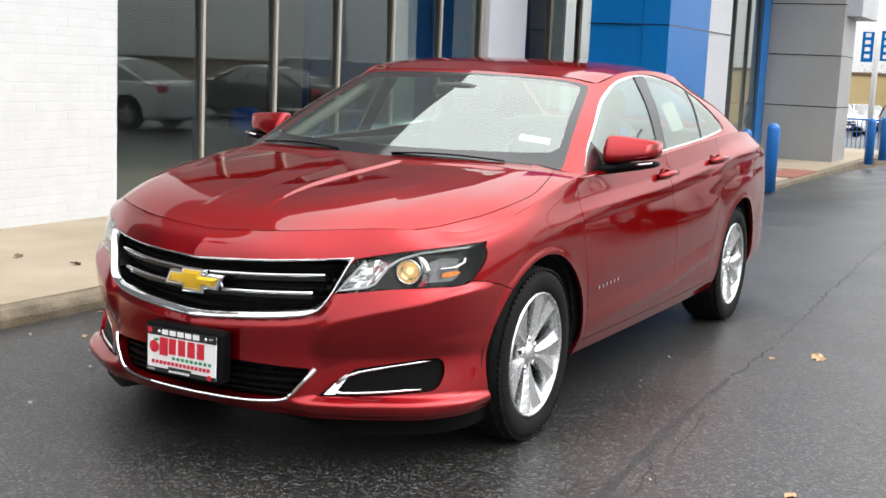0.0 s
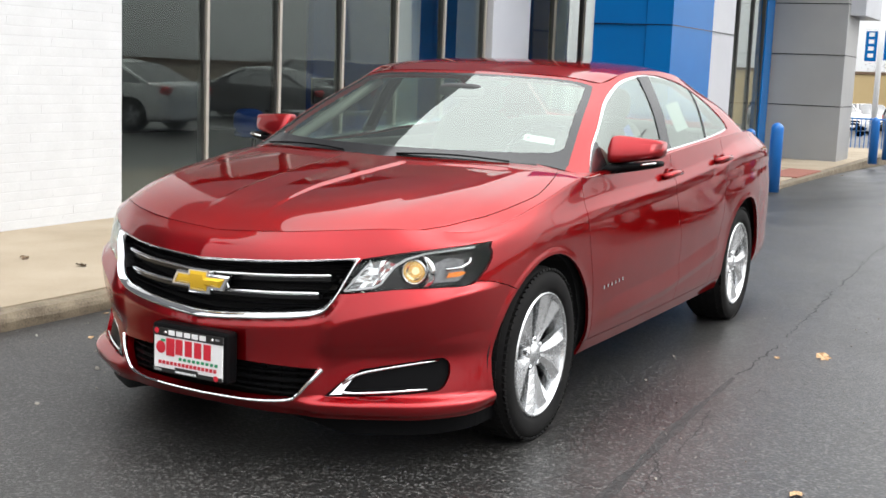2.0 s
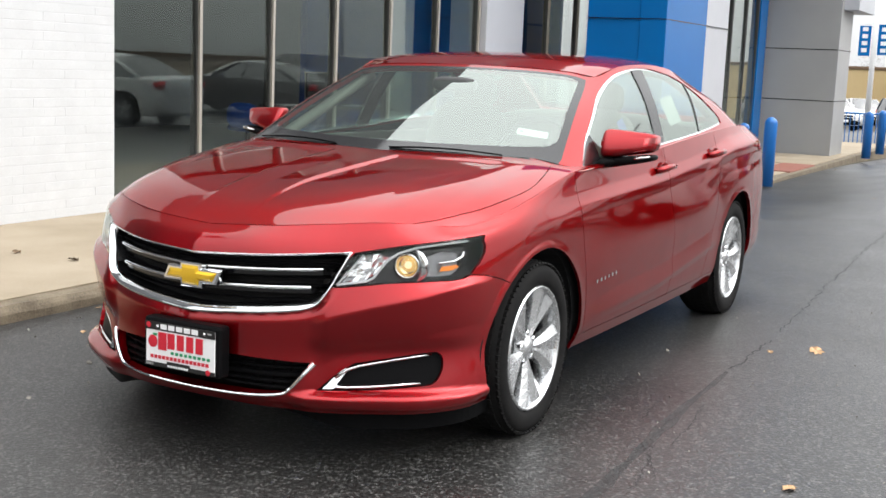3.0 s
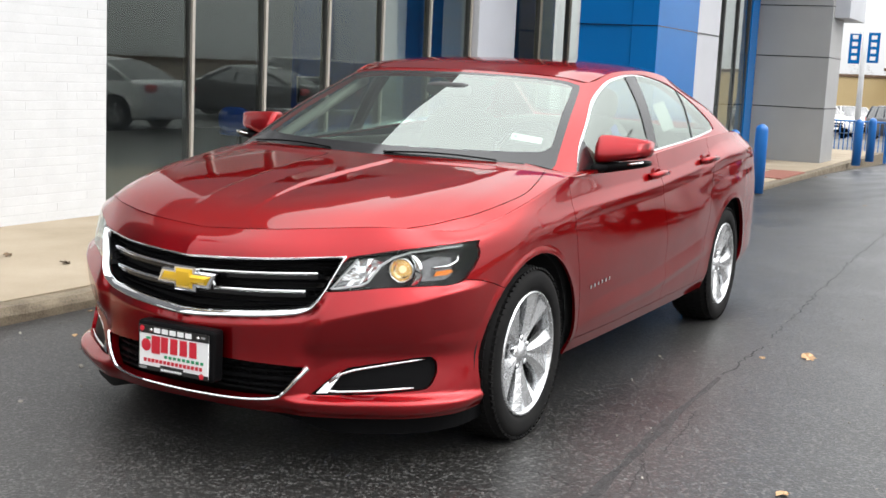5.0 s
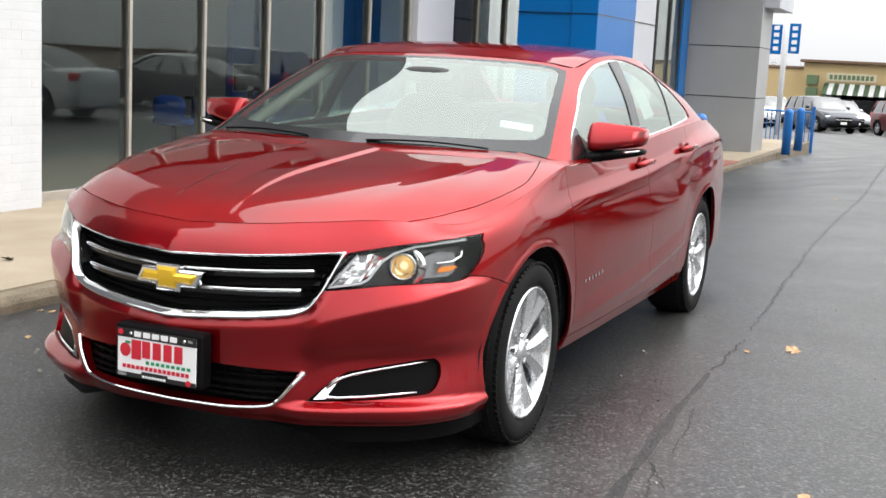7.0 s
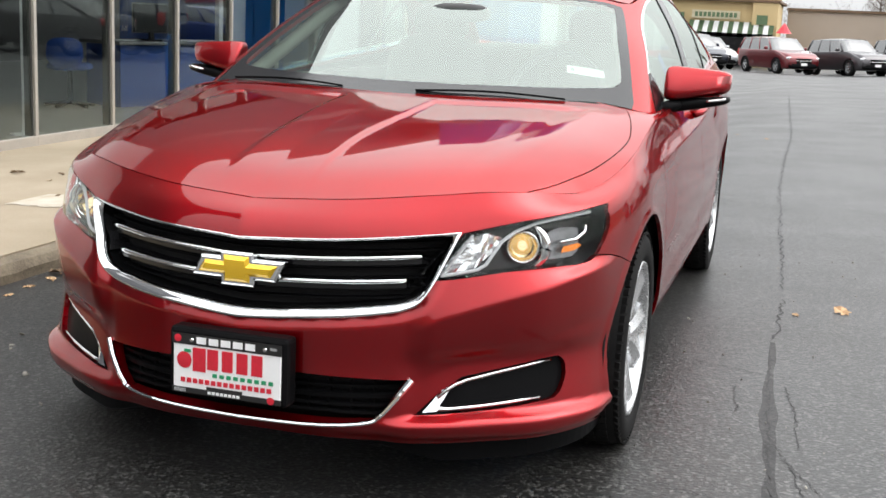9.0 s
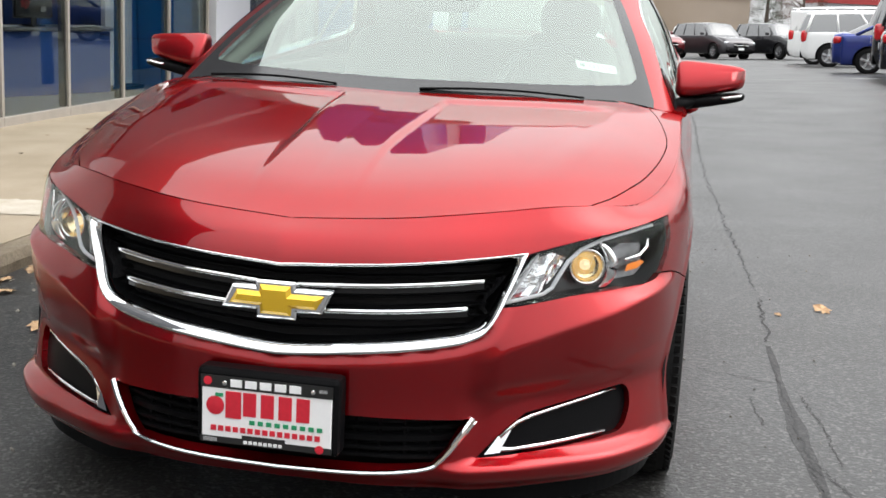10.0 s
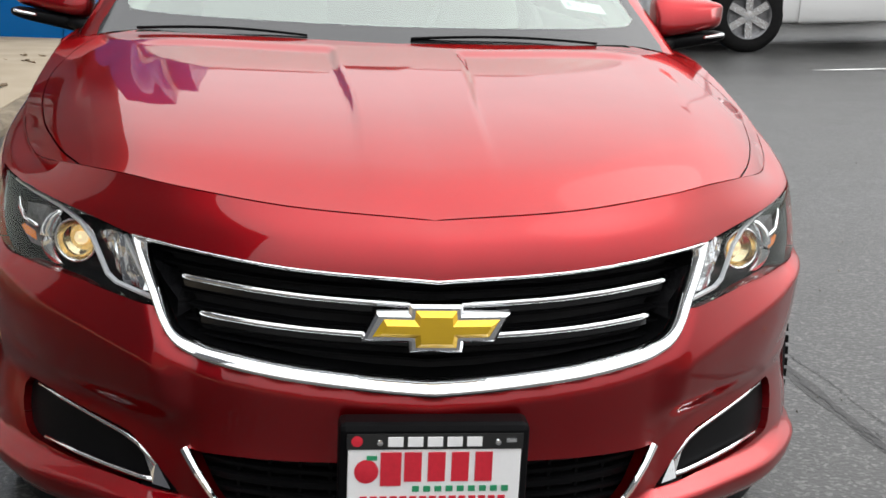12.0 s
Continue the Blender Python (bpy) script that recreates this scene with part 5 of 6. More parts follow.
# papers behind the side glass
def window_paper(y0, y1, z0, z1, mat, label):
    at = lambda y, z: Vector((.852 - .192 * (z - 1.03) / .37 - .03, y, z))
    bm = bmesh.new()
    bm.faces.new([bm.verts.new(at(y, z)) for y, z in ((y0, z0), (y1, z0 + .02), (y1, z1 + .02), (y0, z1))])
    for v in [g for g in bmesh.ops.extrude_face_region(bm, geom=bm.faces[:])["geom"] if isinstance(g, bmesh.types.BMVert)]:
        v.co.x -= .001
    bmesh.ops.recalc_face_normals(bm, faces=bm.faces)
    return part("window_paper", bm, mat, car, label)


window_paper(2.90, 3.12, 1.115, 1.25, surface("thin_paper", (0.42, 0.44, 0.42), rough=0.7, bump=0), "white price sheet inside the rear side window")
window_paper(2.14, 2.24, 1.06, 1.15, INNER_BLUE, "small blue and white sheet inside the front side window")

# ---- cabin inside ----
TRIM_BEIGE = surface("pale_cabin_trim", (0.24, 0.24, 0.21), (0.20, 0.20, 0.18), rough=0.7, bump=0.1)
DASH = surface("grey_dashboard", (0.05, 0.05, 0.05), (0.07, 0.07, 0.07), rough=0.6, bump=0.1)
part("dashboard", super_shell(bmesh.new(), (0, 1.72, .90), (.70, .32, .12), 4), DASH, car, "dark dashboard", smooth=True)
bm = bmesh.new()
R = 0.185
wheel_m = pose(.37, 2.12, .98, 65, 0, 0)
tube(bm, [wheel_m @ Vector((R * math.cos(a), R * math.sin(a), 0)) for a in np.linspace(0, 2 * math.pi, 33)[:-1]], .015, 8, closed=True)
part("steering_wheel", bm, DASH, car, "black steering wheel", smooth=True)
for sx in (1, -1):
    seat = part("front_seat", super_shell(bmesh.new(), (sx * .37, 2.55, .52), (.25, .26, .12), 3.5), TRIM_BEIGE, car, "pale cloth front seat", smooth=True)
    part("seat_back", super_shell(bmesh.new(), (0, 0, 0), (.24, .08, .33), 3.5), TRIM_BEIGE, seat, smooth=True).matrix_basis = pose(sx * .37, 2.83, .86, -14, 0, 0)
    part("headrest", super_shell(bmesh.new(), (sx * .37, 2.94, 1.24), (.13, .06, .09), 3), TRIM_BEIGE, seat, smooth=True)
part("rear_seat", super_shell(bmesh.new(), (0, 3.72, .80), (.68, .16, .34), 4), TRIM_BEIGE, car, "pale cloth rear bench", smooth=True)
part("parcel_shelf", boxed(-.66, .66, 3.75, 4.45, 1.05, 1.08), TRIM_BEIGE, car)
part("rear_view_mirror", super_shell(bmesh.new(), (0, 1.98, 1.29), (.12, .025, .035), 3), DASH, car, "dark rear-view mirror", smooth=True)
bm = bmesh.new()
loft(bm, np.array(coons(ROOF_MID, G_TOP[3:9], G_TOP[:4], G_TOP[:7:-1], 10, 10, lambda s, r: 0)) - (0, 0, .04), 16, 16)
mirrored(bm)
part("headliner", bm, TRIM_BEIGE, car, "pale headliner", smooth=True)
part("cabin_floor", boxed(-.80, .80, 1.5, 4.4, .30, .36), DASH, car)
for sx in (1, -1):
    part("door_card", boxed(sx * .82 - .02, sx * .82 + .02, 1.6, 3.6, .36, 1.0, bevel=.01), TRIM_BEIGE, car)
    pts = [(sx * (.745 - .165 * k / 8), 1.56 + .62 * k / 8, .98 + .335 * k / 8) for k in range(9)]
    part("pillar_trim", tube(bmesh.new(), pts, .028, 8), TRIM_BEIGE, car, smooth=True)


# ---- lot surface: cracks, lines, leaves ----
def strip(bm, pts, width, lift=0.004):
    pts = [Vector((x, y, ground_z(x, y) + lift)) for x, y in pts]
    n = len(pts)
    rows = []
    for i, p in enumerate(pts):
        d = (pts[min(i + 1, n - 1)] - pts[max(i - 1, 0)]).normalized()
        s = Vector((d.y, -d.x, 0))
        w = width * random.uniform(0.5, 1.3) * (0.25 if i in (0, n - 1) else 1)
        rows.append((bm.verts.new(p + s * w), bm.verts.new(p - s * w)))
    for a, b in zip(rows, rows[1:]):
        bm.faces.new((a[0], b[0], b[1], a[1]))
    return bm


def jagged(pts, step_len=0.06, amp=0.02):
    out = []
    for (x0, y0), (x1, y1) in zip(pts, pts[1:]):
        n = max(2, int(math.hypot(x1 - x0, y1 - y0) / step_len))
        for k in range(n):
            u = k / n
            out.append((x0 + (x1 - x0) * u + random.uniform(-amp, amp), y0 + (y1 - y0) * u + random.uniform(-amp, amp)))
    out.append(pts[-1])
    return out


MAIN_CRACK = [(1.37, .2), (1.34, .75), (1.32, 1.15), (1.30, 1.7), (1.29, 2.4), (1.30, 3.13), (1.28, 3.9), (1.25, 4.69), (1.21, 5.8), (1.17, 6.93), (1.14, 9.3), (1.15, 11.93), (1.02, 16.5), (.9, 21.4)]
CRACKS = [
    [(1.02, .68), (1.10, .64), (1.19, .62), (1.28, .57), (1.32, .63)],
    [(1.44, .60), (1.44, .66), (1.42, .78), (1.40, .92), (1.35, 1.11)],
    [(1.32, 1.11), (1.36, 1.02), (1.40, .93), (1.48, .75)],
    [(1.35, 1.78), (1.40, 1.45), (1.41, 1.12)],
    [(1.18, 1.72), (1.19, 1.55), (1.21, 1.42)],
    [(.97, 2.01), (1.14, 1.95), (1.28, 1.9)],
    [(.7, 11.24), (1.43, 11.45), (2.06, 12.05), (3.1, 12.3)],
]
bm = strip(bmesh.new(), jagged(MAIN_CRACK[6:], 0.05, 0.020), 0.0042, 0.0026)
strip(bm, jagged([(1.295, 3.42), (1.285, 3.66), (1.28, 3.9)], 0.03, 0.012), 0.0028, 0.0026)
strip(bm, jagged([(1.29, 2.45), (1.30, 2.62), (1.305, 2.86), (1.30, 3.02), (1.305, 3.22)], 0.03, 0.014), 0.0048, 0.0026)
strip(bm, jagged([(1.32, 1.15), (1.30, 1.7), (1.29, 2.2)], 0.04, 0.010), 0.0022, 0.0026)
strip(bm, jagged([(1.365, .25), (1.345, .62), (1.33, .95), (1.32, 1.15)], 0.016, 0.009), 0.003, 0.0026)
for c in CRACKS:
    strip(bm, jagged(c, 0.014, 0.008), 0.0018, 0.0026)
structure("ground_crack", bm, TAR, "dark jagged cracks in the asphalt", category="crack")


def band(pts, width, lift, step_len=0.12):
    """A soft-edged strip whose width swells and shrinks slowly."""
    bm, rows = bmesh.new(), []
    line = jagged(pts, step_len, 0.006)
    for i, (x, y) in enumerate(line):
        w = width * (0.8 + 0.25 * math.sin(i * 0.9) + 0.15 * math.sin(i * 2.3)) * min(1.0, 0.25 + (len(line) - i) / 8)
        z = ground_z(x, y) + lift
        rows.append((bm.verts.new((x - w, y, z)), bm.verts.new((x + w, y, z))))
    for a, b in zip(rows, rows[1:]):
        bm.faces.new((a[0], a[1], b[1], b[0]))
    return bm


STAIN = asphalt("stained_asphalt", (0.008, 0.008, 0.0085), (0.016, 0.0158, 0.0155), 0.58, 0.45, 0.05)
structure("ground_seam", band(MAIN_CRACK[:5], 0.028, 0.0010), STAIN, "stained asphalt along the seam, a little darker than the lot")

for k, (a, b) in enumerate((((4.1, 12.35), (8.6, 12.35)), ((4.8, 9.55), (9.0, 9.55)), ((4.4, 18.9), (8.8, 18.9)), ((4.4, 25), (8.8, 25)))):
    structure("parking_line", strip(bmesh.new(), [(a[0] + (b[0] - a[0]) * u, a[1] + (b[1] - a[1]) * u) for u in np.linspace(0, 1, 12)], 0.05, 0.006), LINE_PAINT, "worn white parking line")


def leaf_mesh(mat, curl):
    bm = bmesh.new()
    pts = [(0, -.5), (.22, -.25), (.34, .02), (.2, .2), (.28, .36), (.06, .34), (0, .56), (-.1, .33), (-.3, .3), (-.2, .12), (-.33, -.1), (-.18, -.28)]
    mid = bm.verts.new((0, 0, .07))
    ring = [bm.verts.new((x, y, .03 + curl * (abs(x) + .35 * abs(y)) * (1 if k % 2 else .35))) for k, (x, y) in enumerate(pts)]
    for k in range(len(ring)):
        bm.faces.new((mid, ring[k], ring[(k + 1) % len(ring)]))
    me = bpy.data.meshes.new("dry_leaf")
    bm.to_mesh(me)
    bm.free()
    me.materials.append(mat)
    return me


TAN_LEAF, BROWN_LEAF = leaf_mesh(LEAF, 0.45), leaf_mesh(LEAF_DARK, 0.8)


def leaf(x, y, z, size, brown=False):
    ob = new("dry_leaf", BROWN_LEAF if brown else TAN_LEAF)
    ob.matrix_basis = pose(x, y, z, random.uniform(-12, 12), random.uniform(-12, 12), random.uniform(0, 360)) @ Matrix.Scale(size, 4)
    tagged(ob, "curled dark brown dry leaf lying on the walkway" if brown else "curled tan dry leaf lying on the ground", "leaf", "fallen leaves")


rnd = random.Random(4)
for x, y, s in ((1.57, 3.07, .11), (1.37, 2.93, .05), (-1.45, 1.67, .14), (-2.0, 2.88, .10), (-1.9, 3.2, .09), (1.9, .9, .07), (-1.75, 2.3, .05), (-1.6, 1.2, .05)):
    leaf(x, y, ground_z(x, y), s)
for x, y, s in ((-3.36, 2.40, .09), (-2.82, 2.36, .09), (-3.57, 6.6, .10), (-3.18, 6.19, .10), (-3.36, 5.57, .11), (-3.33, 8.03, .12), (-2.64, 5.19, .09), (-2.5, 3.9, .08)):
    leaf(x, y, pave_z(x, y), s, True)
for k in range(58):
    lx = -2.35 - abs(rnd.gauss(0, .75)) if k % 3 else rnd.uniform(-4.6, -2.3)
    ly = rnd.uniform(3.6, 10.5)
    leaf(lx, ly, pave_z(lx, ly), rnd.uniform(.04, .11), k % 4 != 0)
for k in range(40):
    leaf(-1.98 + abs(rnd.gauss(0, .08)), rnd.uniform(1.6, 4.6), 0.0, rnd.uniform(.05, .12), k % 5 == 0)
for k in range(14):
    leaf(rnd.uniform(-.9, 3.5), rnd.uniform(5, 16), 0.0 if k < 9 else ground_z(2, 10), rnd.uniform(.03, .06))
PALE = surface("worn_white_paint", (0.52, 0.48, 0.41), (0.38, 0.32, 0.24), rough=0.8, scale=7, bump=0.2)
bm = bmesh.new()
far_edge = [(x, 3.73 + rnd.uniform(-.025, .025)) for x in np.linspace(-3.1, -2.16, 24)]
near_edge = [(x, 3.28 + rnd.uniform(-.03, .03)) for x in np.linspace(-2.16, -3.1, 24)]
bm.faces.new([bm.verts.new((x, y, pave_z(x, y) + .004)) for x, y in far_edge + near_edge])
structure("pavement_patch", bm, PALE, "worn white painted patch on the walkway")
TACT = surface("red_tactile_pad", (0.26, 0.09, 0.06), (0.2, 0.07, 0.05), rough=0.85, scale=20)
structure("tactile_pad", boxed(-2.05, -1.50, 16.85, 18.80, -0.163, -0.124, bevel=.004), TACT, "brick red tactile paving pad")
structure("tactile_kerb", boxed(-5.573, -1.663, 18.87, 18.904, -0.163, -0.134), KERB_M, "dark expansion joint in the walkway")

# grit and small litter lying on the lot
rd = random.Random(9)
bm = bmesh.new()
for k in range(260):
    x, y = (rd.uniform(.9, 3.4), rd.uniform(-.4, 5.5)) if k % 3 else (rd.uniform(-1.95, -.9), rd.uniform(-.6, 4.2))
    s = rd.uniform(.002, .006) if k % 9 else rd.uniform(.008, .014)
    m = pose(x, y, ground_z(x, y) + s * .35, rd.uniform(0, 60), rd.uniform(0, 60), rd.uniform(0, 360)) @ Matrix.Diagonal((s * rd.uniform(.8, 1.7), s, s * rd.uniform(.3, .7), 1))
    bmesh.ops.create_icosphere(bm, subdivisions=1, radius=1.0, matrix=m)
structure("grit", bm, surface("pale_grit", (0.34, 0.32, 0.28), (0.14, 0.13, 0.11), rough=0.9, scale=3), "pale grit and crumbs scattered on the asphalt", kind="stuff", category="grit")


# ---- parked cars ----
CAR_GLASS_FAR = surface("dark_car_glass", (0.015, 0.018, 0.02), (0.02, 0.022, 0.024), rough=0.05, bump=0, spec=0.8)
CAR_GLASS_FAR.node_tree.nodes["Principled BSDF"].inputs["IOR"].default_value = 2.0
LAMP_RED = surface("red_tail_lamp", (0.55, 0.01, 0.015), rough=0.15, bump=0, coat=0.6)
LAMP_CLEAR = surface("clear_lamp", (0.75, 0.77, 0.8), rough=0.12, metal=0.6, bump=0)
PAINTS = {
    "white": paint("white_car_paint", (0.78, 0.78, 0.77), metal=0.0, rough=0.3, flake=0.03),
    "silver": paint("silver_car_paint", (0.50, 0.52, 0.54), metal=0.7, rough=0.3, flake=0.1),
    "black": paint("black_car_paint", (0.012, 0.012, 0.014), metal=0.2, rough=0.25, flake=0.2),
    "dark grey": paint("dark_grey_car_paint", (0.05, 0.045, 0.05), metal=0.6, rough=0.3, flake=0.2),
    "maroon": paint("maroon_car_paint", (0.14, 0.008, 0.012), metal=0.5, rough=0.3, flake=0.2),
    "blue": paint("blue_car_paint", (0.01, 0.03, 0.22), metal=0.5, rough=0.3, flake=0.2),
    "dark blue": paint("dark_blue_car_paint", (0.012, 0.016, 0.03), metal=0.5, rough=0.3, flake=0.2),
}
KINDS = {
    # length, half width, hood height, belt, roof, cabin base front and back, roof front and back, tail height, clearance, wheel radius, axles
    "sedan": (4.62, .90, .95, .98, 1.45, 1.25, 4.35, 2.05, 3.45, 1.02, .22, .33, .92, 3.72),
    "suv": (4.9, .98, 1.12, 1.15, 1.80, 1.25, 5.0, 1.95, 4.75, 1.2, .26, .38, .95, 3.95),
    "van": (5.4, 1.0, 1.15, 1.25, 2.12, .95, 5.38, 1.75, 5.3, 1.3, .28, .37, .95, 4.45),
    "pickup": (5.8, 1.0, 1.25, 1.28, 1.92, 1.55, 3.75, 2.15, 3.60, 1.28, .30, .41, 1.0, 4.65),
}


def parked_car(kind, colour, m, extra=""):
    L, W, zh, zb, zr, c0, c1, r0, r1, zt, zc, R, a0, a1 = KINDS[kind]
    P = PAINTS[colour]
    noun = {"sedan": "saloon", "suv": "sport utility car", "van": "tall van", "pickup": "pickup truck"}[kind]
    ob = thing({"sedan": "parked_car", "suv": "parked_suv", "van": "parked_van", "pickup": "pickup_truck"}[kind], "%s %s parked %s" % (colour, noun, extra or "in the lot"), "car" if kind != "pickup" else "truck", "cars parked in the lot", m)
    # lower body: rounded sections from nose to tail
    stations = [(0.0, .80, zc + .18, zh * .62, zh * .66), (.10, .88, zc + .05, zh * .70, zh * .78), (.35, .95, zc, zh * .80, zh * .90), (.8, .985, zc, zb * .92, zh * .96), (c0, 1.0, zc, zb, zb * 1.0), (L * .45, 1.0, zc, zb, zb), (L * .7, 1.0, zc, zb, zb), (min(c1, L - .35), .99, zc, zb, max(zt, zb)), (L - .22, .95, zc + .03, zb * .98, zt), (L - .06, .90, zc + .10, zb * .9, zt * .96), (L, .82, zc + .22, zb * .8, zt * .84)]
    rows = []
    for y, w, z0, zs, z1 in stations:
        w *= W
        mid = (z0 + zs) / 2
        rows.append([(0, y, z0), (w * .82, y, z0), (w * .97, y, z0 + .10), (w, y, mid), (w * .985, y, zs - .05), (w * .93, y, zs), (w * .80, y, z1 + .01), (0, y, z1 + .035)])
    body_bm = bmesh.new()
    loft(body_bm, rows, 30, 46)
    mirrored(body_bm)
    oriented(body_bm, (0, L / 2, .7))
    bmesh.ops.holes_fill(body_bm, edges=[e for e in body_bm.edges if e.is_boundary], sides=0)
    for ay in (a0, a1):
        for side in (right, left):
            bmesh.ops.delete(body_bm, geom=carve(body_bm, ellipse(ay, R, R * 1.18, R * 1.16, 22), "x", side), context="FACES")
    body = part("body", body_bm, P, ob, smooth=True)
    bm = bmesh.new()
    box(bm, -W * .8, W * .8, .3, L - .3, zc + .02, zb * .7)
    part("underbody", bm, DARK, body)
    # cabin
    t0, t1 = W * .74, W * .93
    low = [(0, c0, zb + .02), (t1 * .7, c0 + .06, zb + .02), (t1, c0 + .32, zb), (t1 * 1.0, (c0 + c1) / 2, zb), (t1, c1 - .3, zb), (t1 * .7, c1 - .04, zb + .02), (0, c1, zb + .02)]
    top = [(0, r0, zr - .05), (t0 * .75, r0 + .03, zr - .06), (t0, r0 + .25, zr - .08), (t0 * 1.01, (r0 + r1) / 2, zr - .06), (t0, r1 - .22, zr - .08), (t0 * .75, r1 - .02, zr - .06), (0, r1, zr - .05)]
    bm = bmesh.new()
    loft(bm, [low, [tuple((p[k] + q[k]) / 2 + (.02 if k == 2 else 0) for k in range(3)) for p, q in zip(low, top)], top], 44, 8)
    mirrored(bm)
    part("glasshouse", bm, CAR_GLASS_FAR, ob, "dark car glass", smooth=True)
    bm = bmesh.new()
    loft(bm, [[(a * t0 * (1.02 if 0 < k < 4 else .86), r0 + (r1 - r0) * k / 4, zr - .075 + .075 * (1 - a * a) * (1 if 0 < k < 4 else .5)) for a in (0, .4, .75, 1.0)] for k in range(5)], 14, 20)
    mirrored(bm)
    flange(oriented(bm, (0, L / 2, 0)), .06, 0)
    part("roof", bm, P, ob)
    ribs = [(low[2], top[2]), (low[4], top[4])]
    for f_ in ((.40,) if kind == "pickup" else (.36, .68)):
        yb, yt = c0 + .3 + (c1 - c0 - .6) * f_, r0 + .25 + (r1 - r0 - .5) * f_
        ribs.append(((t1 * 1.005, yb, zb), (t0 * 1.015, yt, zr - .07)))
    for p, q in ribs:
        for sx in (1, -1):
            mid = [(p[k] + q[k]) / 2 + (.012 if k != 1 else 0) for k in range(3)]
            part("pillar", tube(bmesh.new(), [(sx * a, b, c) for a, b, c in (p, mid, q)], .045 if p in (low[2], low[4]) else .03, 8), P, ob, smooth=True)
    if kind == "van":
        part("side_panel", boxed(-t1 * 1.0, t1 * 1.0, 2.3, L - .06, zb - .02, zr - .14, bevel=.05), P, ob)
    if kind == "pickup":
        part("bed_rim", boxed(-W * .97, W * .97, 3.8, L - .02, zb - .03, zb + .03, bevel=.02), P, ob)
    # wheels
    for ay in (a0, a1):
        for sx in (1, -1):
            w = new("wheel")
            w.parent = ob
            w.matrix_basis = pose(sx * (W - .13), ay, R, 0, 90 * sx, 0)
            part("tyre", lathe(bmesh.new(), [(R * .62, .11), (R * .8, .12), (R * .96, .10), (R, .07), (R, -.1), (R * .6, -.1)], 28), RUBBER, w, smooth=True)
            rim = lathe(bmesh.new(), [(R * .66, .105), (R * .62, .115), (R * .58, .06), (R * .5, .05), (0, .05)], 28)
            part("rim", rim, ALLOY_DARK, w, smooth=True)
            bm = bmesh.new()
            for k in range(6 if kind == "pickup" else 5):
                mm = Matrix.Rotation(k * 2 * math.pi / (6 if kind == "pickup" else 5), 4, "Z") @ pose(R * .34, 0, .085)
                box_m = mm @ Matrix.Diagonal((R * .56, R * .20, .03, 1))
                bmesh.ops.create_cube(bm, size=1, matrix=box_m)
            lathe(bm, [(R * .16, .05), (R * .15, .105), (0, .11)], 14)
            part("spokes", bm, ALLOY, w, "bright alloy wheel face")
    # lamps, grille, bumpers, plate
    for sx in (1, -1):
        part("headlamp", super_shell(bmesh.new(), (sx * W * .70, .14, zh * .70), (W * .20, .10, .075), 3, 16, 8), LAMP_CLEAR, ob, "clear headlamp", smooth=True)
        zl = zb * .88
        part("tail_lamp", super_shell(bmesh.new(), (sx * W * .83, L - .13, zl), (.12, .11, .09 if kind == "sedan" else .19), 4, 16, 8), LAMP_RED, ob, "red tail lamp", smooth=True)
        part("mirror", super_shell(bmesh.new(), (sx * (W + .09), c0 + .55, zb + .08), (.11, .06, .08), 3, 12, 8), P, ob, smooth=True)
    part("grille", boxed(-W * .42, W * .42, -.01, .12, zh * .48, zh * .70, bevel=.02), BLACK, ob, "dark grille")
    part("grille_bar", boxed(-W * .44, W * .44, -.02, .05, zh * .58, zh * .61, bevel=.008), CHROME, ob)
    part("bumper", super_shell(bmesh.new(), (0, .10, zc + .17), (W * .84, .12, .13), 4, 24, 8), BLACK if kind in ("suv", "pickup") else P, ob, smooth=True)
    part("rear_bumper", super_shell(bmesh.new(), (0, L - .115, zc + .24), (W * .88, .12, .20), 6, 32, 10), BLACK if kind in ("suv", "van") else P, ob, smooth=True)
    part("plate", boxed(-.16, .16, -.035, -.025, zc + .18, zc + .30), CARD, ob)
    part("plate", boxed(-.16, .16, L + .02, L + .03, zb * .66, zb * .66 + .13), CARD, ob)
    return ob


def stand(x, y, rz):
    """On the lot at the car's nose, turned to rz and laid on the slope."""
    tx, ty = x - 5 * math.sin(radians(rz)), y + 5 * math.cos(radians(rz))
    rise = math.degrees(math.atan2(ground_z(tx, ty) - ground_z(x, y), 5))
    return pose(x, y, ground_z(x, y) - 0.005, 0, 0, rz) @ pose(0, 0, 0, rise, 0, 0)


# the far row facing the entrance drive, parked at a slant
for x, col, kind in ((-10.4, "dark blue", "suv"), (-7.7, "white", "suv"), (-3.5, "dark blue", "suv"), (.75, "maroon", "suv"), (4.1, "dark grey", "suv"), (7.2, "black", "suv"), (10.6, "dark grey", "sedan")):
    parked_car(kind, col, stand(x, 58.2, 32), "in a slanted row")
for x, col in ((-5.4, "white"), (-1.6, "silver"), (2.2, "white"), (6.0, "white")):
    parked_car("suv", col, stand(x - 2, 67, 32), "in the row behind")
# the near row, tails to the drive
for y, col, kind, x in ((12.4, "white", "pickup", 9.45), (16.0, "white", "sedan", 8.75), (22.6, "black", "sedan", 9.5), (25.7, "black", "suv", 10.1), (30.0, "blue", "sedan", 9.5), (39.6, "white", "suv", 9.95), (44.6, "white", "van", 10.5)):
    parked_car(kind, col, stand(x, y, 90 if kind == "pickup" else 82), "nose in, tail to the drive")


